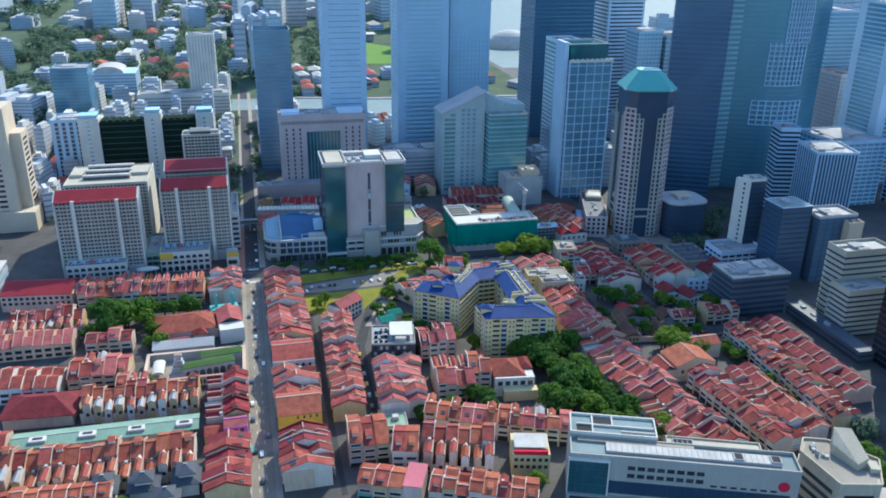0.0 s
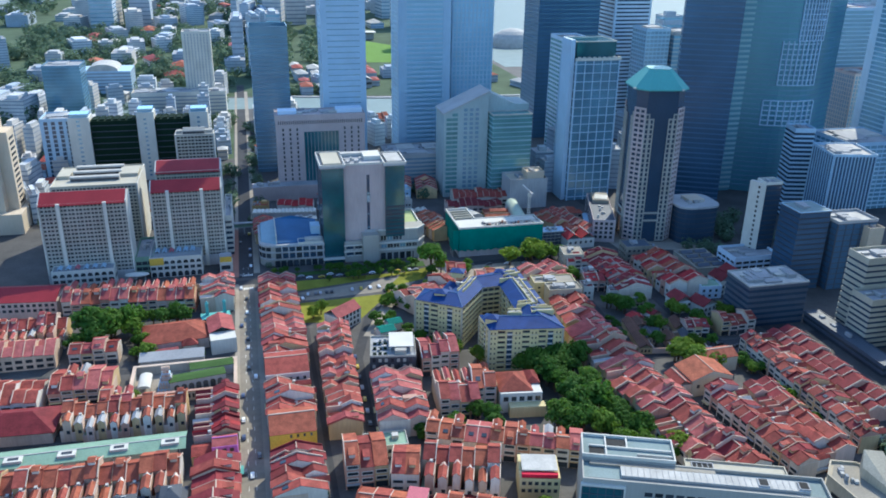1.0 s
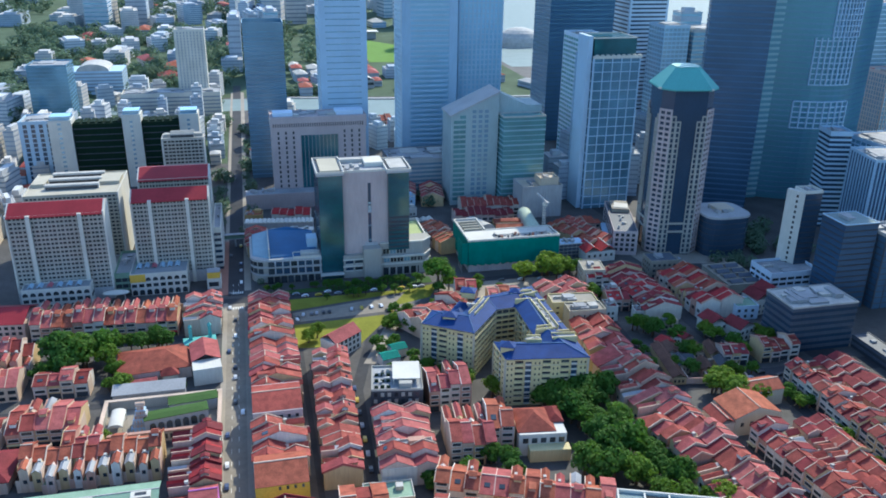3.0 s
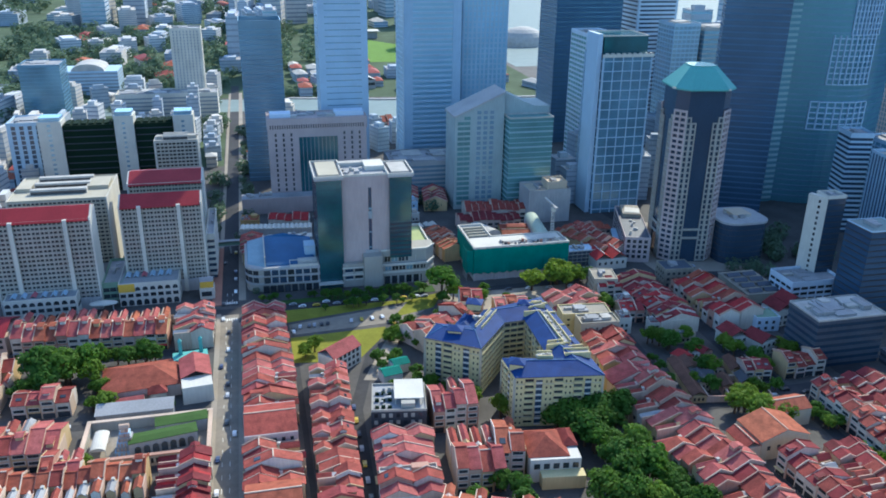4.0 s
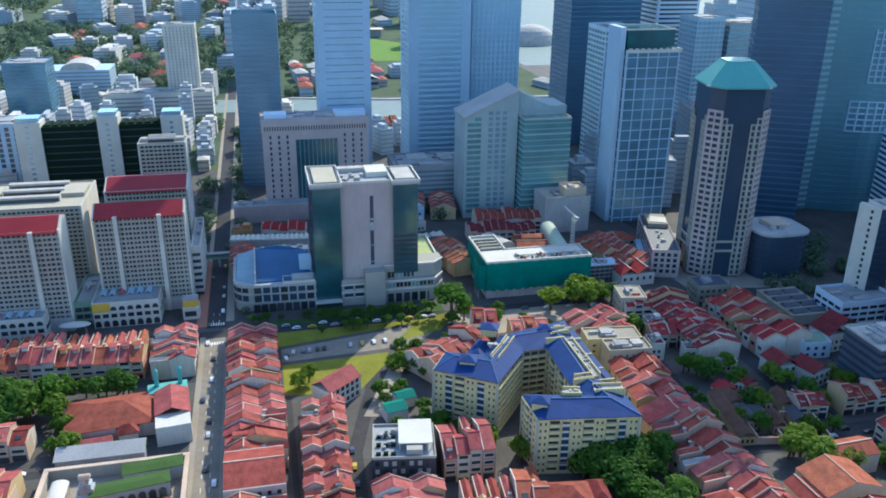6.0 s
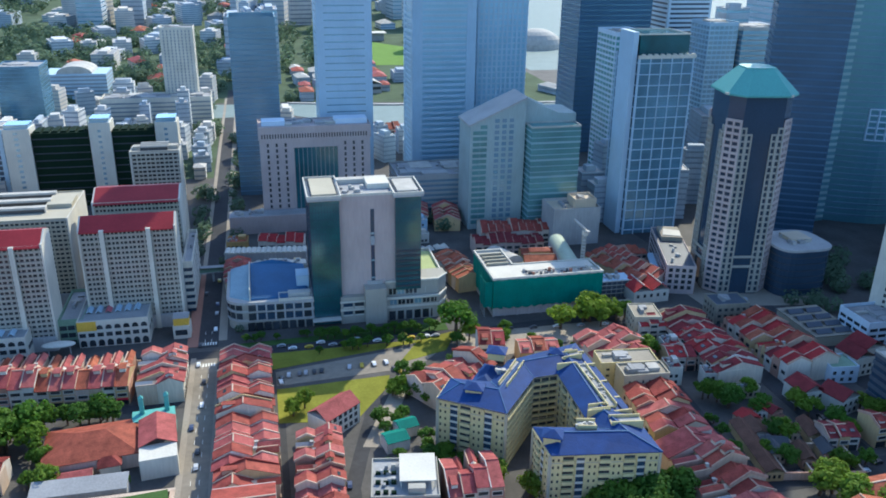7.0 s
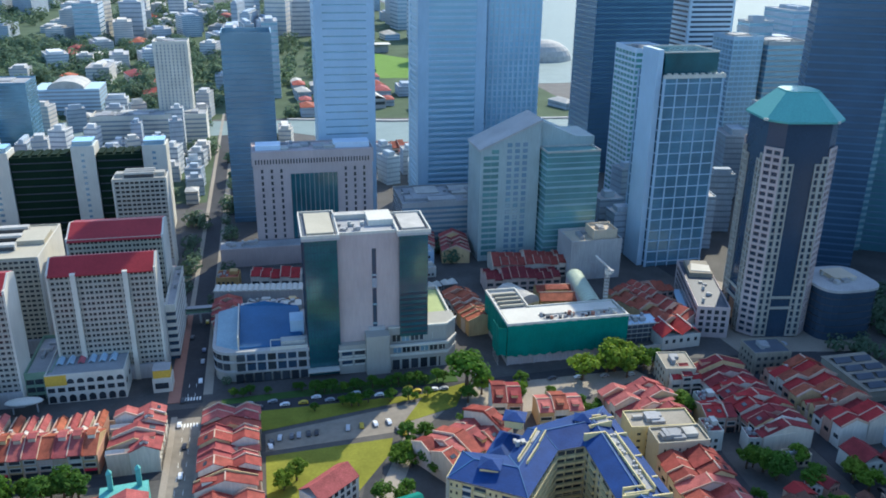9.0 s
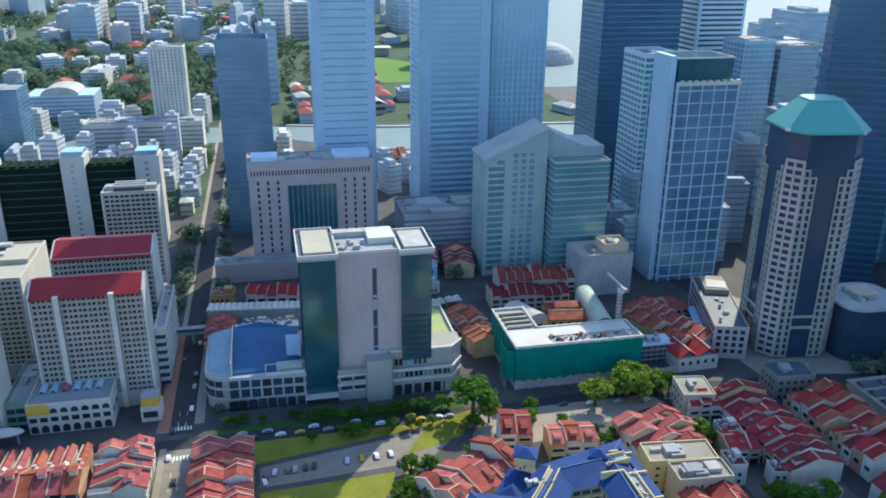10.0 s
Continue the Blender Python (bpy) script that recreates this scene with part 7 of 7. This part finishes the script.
for k in range(3):
    box(ob, "well_beam", 46.6 + 2.2 * k, 46.9 + 2.2 * k, 16, 22, 23.3, 23.6, "grey")
for k in range(8):
    for z in (17.6, 21.4):
        hole = box(body, "window", 24 + 4 * k, 27 + 4 * k, -0.1, 0.2, z, z + 1.9, "window")
        box(hole, "sill", 23.8 + 4 * k, 27.2 + 4 * k, -0.35, -0.1, z - 0.2, z, "flatwall")
for k in range(7):
    box(body, "window", 58 + 4 * k, 60.6 + 4 * k, -0.1, 0.2, 16.4, 17.3, "window")
box(ob, "glass_corner", -0.2, 16, -0.4, 2, 8, 24.6, "glassk", "dark green glazed corner hall")
for k in range(6):
    box(ob, "mullion", 3.1 * k - 0.2, 3.1 * k + 0.05, -0.6, -0.4, 8, 24.6, "slate")
for z in (12.5, 16.5, 20.5):
    box(ob, "transom", -0.2, 16, -0.6, -0.4, z, z + 0.3, "slate")
box(ob, "corner_frame", -0.6, 16.6, -1.2, 0.2, 24.6, 25.6, "white", "white portal frame round the glazed hall")
box(ob, "corner_frame", 16, 16.6, -1.2, 0.0, 8, 24.6, "white")
box(ob, "corner_frame", -0.6, -0.2, -1.2, 0.0, 8, 24.6, "white")
box(ob, "glass_band", 16.6, 90, -0.16, 0.1, 9, 15.4, "glassd", "deep band of dark glazing")
for k in range(18):
    box(ob, "mullion", 20.5 + 4 * k, 20.7 + 4 * k, -0.24, -0.16, 9, 15.4, "dark")
box(ob, "ledge", 0, 93, -2.2, 0, 7.6, 8, "flatwall", "projecting white ledge")
box(ob, "glass_band", 1, 90, -0.16, 0.1, 2.5, 6.5, "glassd")
bm = bmesh.new()
bmesh.ops.create_cone(bm, cap_ends=True, segments=28, radius1=2.3, radius2=2.3, depth=0.3)
p = part("red_disc", bm, "redpaint", ob, "plain red disc on the wall")
p.matrix_basis = pose(87, -0.2, 19.6, 90, 0, 0)
ob = thing("sculpted_building", "weathered concrete block with slanted terraces", "civic building", 234, 240, 0, -20)
EDGE = [(-14, 8), (-4, -14), (13, -12), (18, 6), (0, 18), (-10, 18)]
body = prism(ob, "block_body", EDGE, 0, 19, "sandcrete")
prism(ob, "roof_deck", [(x * 0.9, 0.4 + y * 0.9) for x, y in EDGE], 19, 19.2, "weathered")
for p, q in zip(EDGE, EDGE[1:] + EDGE[:1]):
    ln, an = math.hypot(q[0] - p[0], q[1] - p[1]), math.degrees(math.atan2(q[1] - p[1], q[0] - p[0]))
    cx, cy = (p[0] + q[0]) / 2, (p[1] + q[1]) / 2
    box(ob, "parapet", cx - ln / 2, cx + ln / 2, cy - 0.35, cy + 0.35, 19, 20.2, "sandcrete", rz=an)
    for z in (3.5, 7.8, 12.1):
        slot = box(body, "window_slot", cx - ln * 0.36, cx + ln * 0.36, cy - 0.12, cy + 0.12, z, z + 2.0, "window", rz=an)
        box(slot, "sill", cx - ln * 0.38, cx + ln * 0.38, cy - 0.5, cy + 0.5, z - 0.5, z, "sandcrete", rz=an)
part("stair_tower", solid([(-1, 9, 19.2), (6, -3, 19.2), (11, 0, 19.2), (8, 15, 19.2), (1, 16, 19.2), (-1, 9, 24), (6, -3, 22.5), (11, 0, 24), (8, 15, 28.5), (1, 16, 28)],
                          [(4, 3, 2, 1, 0), (5, 6, 7, 8, 9)] + [(i, (i + 1) % 5, 5 + (i + 1) % 5, 5 + i) for i in range(5)]), "sandcrete", ob, "concrete stair tower with a slanted top")
box(ob, "roof_house", 11, 15, -4, 2, 19.2, 21.5, "oldcream")
box(ob, "terrace", 13, 26, -13, -3, 0, 12, "sandcrete")
box(ob, "terrace_deck", 13.6, 25.4, -12.4, -3.6, 12, 12.2, "lightroof")
box(ob, "garden_wall", 16, 44, 5, 5.8, 0, 3.2, "sandcrete")
clutter(ob, random.Random(31), -10, -3, 4, 14, 19.2, 6, 2.2)
ob = thing("covered_market", "low pale market with rows of dark roof lanterns", "market", 299, 486)
box(ob, "wall", 0, 24, 0, 34, 0, 6, "oldcream")
box(ob, "roof_deck", -0.5, 24.5, -0.5, 34.5, 6, 6.3, "weathered")
for k in range(4):
    for j in range(2):
        gable(ob, "roof_lantern", 2 + 11 * j, 11 + 11 * j, 2 + 8 * k, 7 + 8 * k, 6.6, 1.4, "slate", "x", 0.2, 0.2)

# ---- trees ----
def tree_proto(seed, r, hgt, mat, clumps=26, leaves=46):
    rg = random.Random(seed)
    ob = thing("tree", TREE_LABEL[mat], "tree")
    bm = bmesh.new()
    bmesh.ops.create_cone(bm, cap_ends=True, segments=8, radius1=r * 0.09 + 0.12, radius2=r * 0.05 + 0.06, depth=hgt * 0.62)
    bmesh.ops.translate(bm, vec=(0, 0, hgt * 0.31), verts=bm.verts)
    for k in range(6):
        a = k * 1.05 + rg.uniform(-0.3, 0.3)
        res = bmesh.ops.create_cone(bm, cap_ends=True, segments=5, radius1=r * 0.045, radius2=0.04, depth=r * 0.95)
        m = Matrix.Translation((0, 0, hgt * rg.uniform(0.4, 0.55))) @ Matrix.Rotation(a, 4, "Z") @ Matrix.Rotation(radians(rg.uniform(35, 60)), 4, "X") @ Matrix.Translation((0, 0, r * 0.45))
        bmesh.ops.transform(bm, matrix=m, verts=res["verts"])
    part("trunk", bm, "bark", ob)
    verts, faces = [], []
    for _ in range(clumps):
        a, q = rg.uniform(0, 6.283), rg.uniform(-0.35, 1.0)
        rr = r * math.sqrt(max(0.0, 1 - q * q)) * rg.uniform(0.45, 0.95)
        c = Vector((rr * math.cos(a), rr * math.sin(a), hgt * 0.66 + q * hgt * 0.33))
        cr = r * rg.uniform(0.24, 0.42)
        for _ in range(leaves):
            v = Vector((rg.gauss(0, 1), rg.gauss(0, 1), rg.gauss(0, 1))).normalized()
            p = c + Vector((v.x * cr, v.y * cr, v.z * cr * 0.8)) * rg.uniform(0.7, 1.05)
            n = (v + Vector((rg.uniform(-0.6, 0.6), rg.uniform(-0.6, 0.6), rg.uniform(-0.2, 0.8)))).normalized()
            t1 = n.orthogonal().normalized()
            t2 = n.cross(t1)
            s = r * rg.uniform(0.06, 0.12) + 0.12
            i = len(verts)
            verts += [p + t1 * s, p + t2 * s * 0.7, p - t1 * s, p - t2 * s * 0.7]
            faces.append((i, i + 1, i + 2, i + 3))
    me = bpy.data.meshes.new("crown")
    me.from_pydata(verts, [], faces)
    me.materials.append(M[mat])
    link("crown", me, ob)
    return ob


TREE_LABEL = {"leaf": "broad street tree with dense green crown", "leafy": "small tree with yellow-green sunlit crown"}
trees = {m: [tree_proto(i + (9 if m == "leafy" else 0), 6.0, 12.0, m) for i in range(4)] for m in ("leaf", "leafy")}
used = set()
rt = random.Random(5)


def tree(x, y, r, mat="leaf", z=0.0):
    p = rt.choice(trees[mat])
    s = r / 6.0
    m = pose(x, y, z, 0, 0, rt.uniform(0, 360))
    if p.name not in used:
        used.add(p.name)
        p.matrix_basis, p.scale = m, (s, s, s * rt.uniform(0.85, 1.1))
        return
    p2 = copy_thing(p, m)
    p2.scale = (s, s, s * rt.uniform(0.85, 1.1))


def woods(x0, x1, y0, y1, n, r):
    FAR_TREES.extend((rt.uniform(x0, x1), rt.uniform(y0, y1), r * rt.uniform(0.7, 1.25)) for _ in range(n))


FAR_TREES = []


def grove(x0, x1, y0, y1, n, r, mat="leaf"):
    for _ in range(n):
        tree(rt.uniform(x0, x1), rt.uniform(y0, y1), r * rt.uniform(0.7, 1.25), mat)


for m in trees:
    for k in range(4):
        tree(*((-94, 474, 9), (-82, 470, 9), (-72, 478, 8), (-88, 462, 7))[k] if m == "leaf" else ((250, 300, 4), (226, 381, 6), (233, 372, 6), (188, 303, 5))[k], m)
grove(-100, -68, 458, 486, 8, 7)
grove(-66, -40, 484, 489, 7, 4.5)
grove(-68, -62, 438, 460, 4, 3.5)
grove(-34, -30, 436, 442, 2, 2.5)
grove(-66, -58, 440, 446, 2, 4, "leafy")
tree(-62, 398.5, 4.0, "leafy")
tree(120, 533, 10, "leaf")
tree(126, 528, 5, "leafy")
tree(118, 522, 4)
grove(172, 204, 526, 538, 6, 7, "leafy")
grove(130, 170, 518, 536, 6, 3.5)
grove(205, 226, 534, 542, 4, 3.5)
grove(146, 170, 340, 404, 22, 7)
grove(130, 172, 322, 346, 12, 6)
grove(160, 185, 295, 322, 12, 5)
grove(184, 192, 296, 312, 4, 5, "leafy")
grove(86, 110, 334, 350, 6, 4.5)
grove(66, 82, 336, 342, 4, 3)
grove(136, 160, 376, 388, 9, 6.5)
grove(160, 172, 372, 396, 5, 6)
grove(168, 178, 318, 345, 6, 4.5)
grove(222, 240, 434, 450, 6, 5)
grove(216, 234, 400, 424, 4, 4)
grove(226, 246, 368, 386, 7, 5.5, "leafy")
grove(250, 258, 396, 430, 3, 4.5)
grove(250, 256, 428, 440, 2, 4, "leafy")
grove(86, 94, 470, 505, 6, 3.5)
grove(84, 93, 420, 446, 8, 3.6)
grove(92, 112, 414, 424, 5, 4)
grove(66, 74, 418, 436, 5, 3)
grove(78, 84, 470, 500, 5, 3.2)
grove(96, 118, 398, 418, 6, 4.5, "leafy")
grove(82, 92, 418, 432, 5, 3.8)
grove(32, 44, 468, 480, 3, 4.5, "leafy")
grove(60, 80, 452, 464, 4, 4)
grove(10, 46, 546.5, 549, 6, 2.2)
for k in range(15):
    tree(50 + 4.4 * k + rt.uniform(-1, 1), 543.3 + rt.uniform(-0.5, 0.4), rt.uniform(2.4, 3.4))
grove(25, 108, 528, 532, 9, 2.6)
grove(-112, -20, 533, 540, 3, 2.5, "leafy")
woods(8, 14, 556, 600, 5, 3)
grove(-74, -44, 288, 300, 5, 4)
grove(96, 118, 268, 282, 5, 3.5, "leafy")
grove(258, 275, 238, 262, 8, 5)
grove(248, 262, 222, 258, 7, 5)
grove(204, 226, 256, 270, 6, 4)
grove(266, 284, 536, 542, 4, 3.2)
grove(206, 213, 484, 500, 4, 5)
grove(214, 222, 444, 456, 3, 5)
grove(106, 120, 496, 508, 5, 3.5)
grove(98, 106, 480, 494, 4, 3)
grove(164, 176, 500, 512, 4, 3)
woods(122, 128, 600, 680, 8, 3.5)
woods(336, 356, 590, 640, 12, 7)
woods(352, 392, 522, 590, 16, 7)
woods(318, 345, 520, 540, 6, 5)
grove(207, 212, 398, 436, 4, 3)
grove(256, 262, 330, 384, 4, 3)
grove(236, 248, 514, 528, 3, 4)
grove(260, 266, 404, 424, 3, 4)
grove(280, 291, 420, 436, 4, 4, "leafy")
grove(240, 258, 388, 398, 3, 4)
grove(262, 266, 300, 380, 7, 3)
woods(278, 296, 258, 284, 12, 5)
woods(300, 330, 240, 275, 10, 5)
woods(-22, -13, 650, 800, 8, 6)
woods(1, 8, 640, 700, 6, 5)
woods(0, 8, 740, 980, 12, 6)
woods(-40, -16, 650, 705, 6, 5)
woods(-160, -136, 660, 790, 20, 6)
woods(105, 160, 690, 730, 14, 6)
woods(108, 150, 940, 1000, 14, 6)
woods(-420, -240, 1000, 1900, 150, 14)
woods(-230, -16, 840, 1200, 90, 7)
woods(8, 66, 850, 1070, 24, 6)
woods(-260, 60, 1300, 1900, 120, 11)
woods(-240, -20, 1230, 1330, 50, 9)
woods(-200, 200, 1420, 1900, 90, 13)
woods(290, 420, 1420, 1700, 30, 10)
woods(-300, -165, 300, 640, 40, 6)
woods(60, 130, 1160, 1400, 20, 7)
woods(-700, 300, 2000, 2900, 160, 18)
# the far woods as one object: crowns of loose leaf clumps on the ground
verts, faces = [], []
for x, y, r in FAR_TREES:
    for _ in range(110):
        v = Vector((rt.gauss(0, 1), rt.gauss(0, 1), rt.gauss(0, 1))).normalized() * rt.uniform(0.6, 1.05)
        p = Vector((x + v.x * r, y + v.y * r, r * 0.8 + v.z * r * 0.8))
        n = (v + Vector((rt.uniform(-0.5, 0.5), rt.uniform(-0.5, 0.5), 0.5))).normalized()
        t1 = n.orthogonal().normalized()
        t2, s, i = n.cross(t1), r * rt.uniform(0.13, 0.24), len(verts)
        verts += [p + t1 * s, p + t2 * s * 0.7, p - t1 * s, p - t2 * s * 0.7]
        faces.append((i, i + 1, i + 2, i + 3))
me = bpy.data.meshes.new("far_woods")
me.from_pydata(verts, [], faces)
# the crowns take the leaf colour that has the haze mixed in
me.materials.append(M["hazeleaf"])
tagged(link("far_woods", me), "dense parkland trees in the far city, green paled by haze", "trees", kind="stuff")

# ---- cars ----
def car_proto():
    ob = thing("car", "parked or driving saloon car on the asphalt", "car", group="cars on the streets")
    prof = [(-2.2, 0.35), (2.2, 0.35), (2.25, 0.75), (1.2, 0.95), (0.6, 1.45), (-1.2, 1.45), (-1.9, 1.0), (-2.25, 0.9)]
    bm = extrude_bm(prof, -0.88, 0.88, "x")
    bmesh.ops.bevel(bm, geom=bm.edges[:], offset=0.06, segments=1, affect="EDGES")
    part("body", bm, "carpaint", ob)
    part("window_band", extrude_bm([(-1.72, 1.02), (1.12, 1.0), (0.66, 1.37), (-1.24, 1.37)], -0.9, 0.9, "x"), "window", ob, "dark glazing round the cabin")
    wheels = bmesh.new()
    for s in (-1, 1):
        for y in (-1.35, 1.35):
            bmesh.ops.create_cone(wheels, cap_ends=True, segments=10, radius1=0.33, radius2=0.33, depth=0.22, matrix=pose(s * 0.82, y, 0.33, 0, 90, 0))
    part("running_gear", wheels, "tyre", ob)["kind"] = "stuff"
    return ob


first = car_proto()
first.matrix_basis = pose(-8.8, 330, 0.06)
rc = random.Random(21)


def car(x, y, rz=0.0, z=0.1):
    copy_thing(first, pose(x, y, z, 0, 0, rz))


for k in range(22):
    car(rc.choice((-9.2, -5.8, -2.4)), 290 + k * 17 + rc.uniform(-5, 5), rc.uniform(-2, 2), 0.06)
for k in range(16):
    car(20 + k * 6 + rc.uniform(-2, 2), rc.choice((535.6, 539.2)), 90)
for k in range(8):
    car(-130 + k * 14 + rc.uniform(-2, 2), rc.choice((535.6, 539.2)), 90)
for x in (33, 38, 41, 45, 48.5, 62, 68, 74, 80):
    car(x, 509.5 + (x - 33) * 0.07, rc.uniform(-8, 8), 0.08)
for x, y in ((29, 504), (29.5, 507), (83, 506), (85, 503)):
    car(x, y, 10, 0.08)
for k in range(8):
    car(50.2 + k * 0.25, 345 + k * 11, -3, 0.07)
for k in range(9):
    car(262 + rc.choice((-1.4, 1.4)), 300 + k * 16, 0, 0.09)
for k in range(10):
    car(208 + k * 9, 392 + rc.choice((-2, 2)), 90, 0.11)
for k in range(10):
    car(150 + k * 13, 536 - k * 1.2, 96)
for k in range(6):
    car(-100 + k * 12, rc.choice((391, 432)), 90, 0.05)
for k in range(8):
    car(303 - k * 2.4, 480 + k * 22, 8, 0.13)
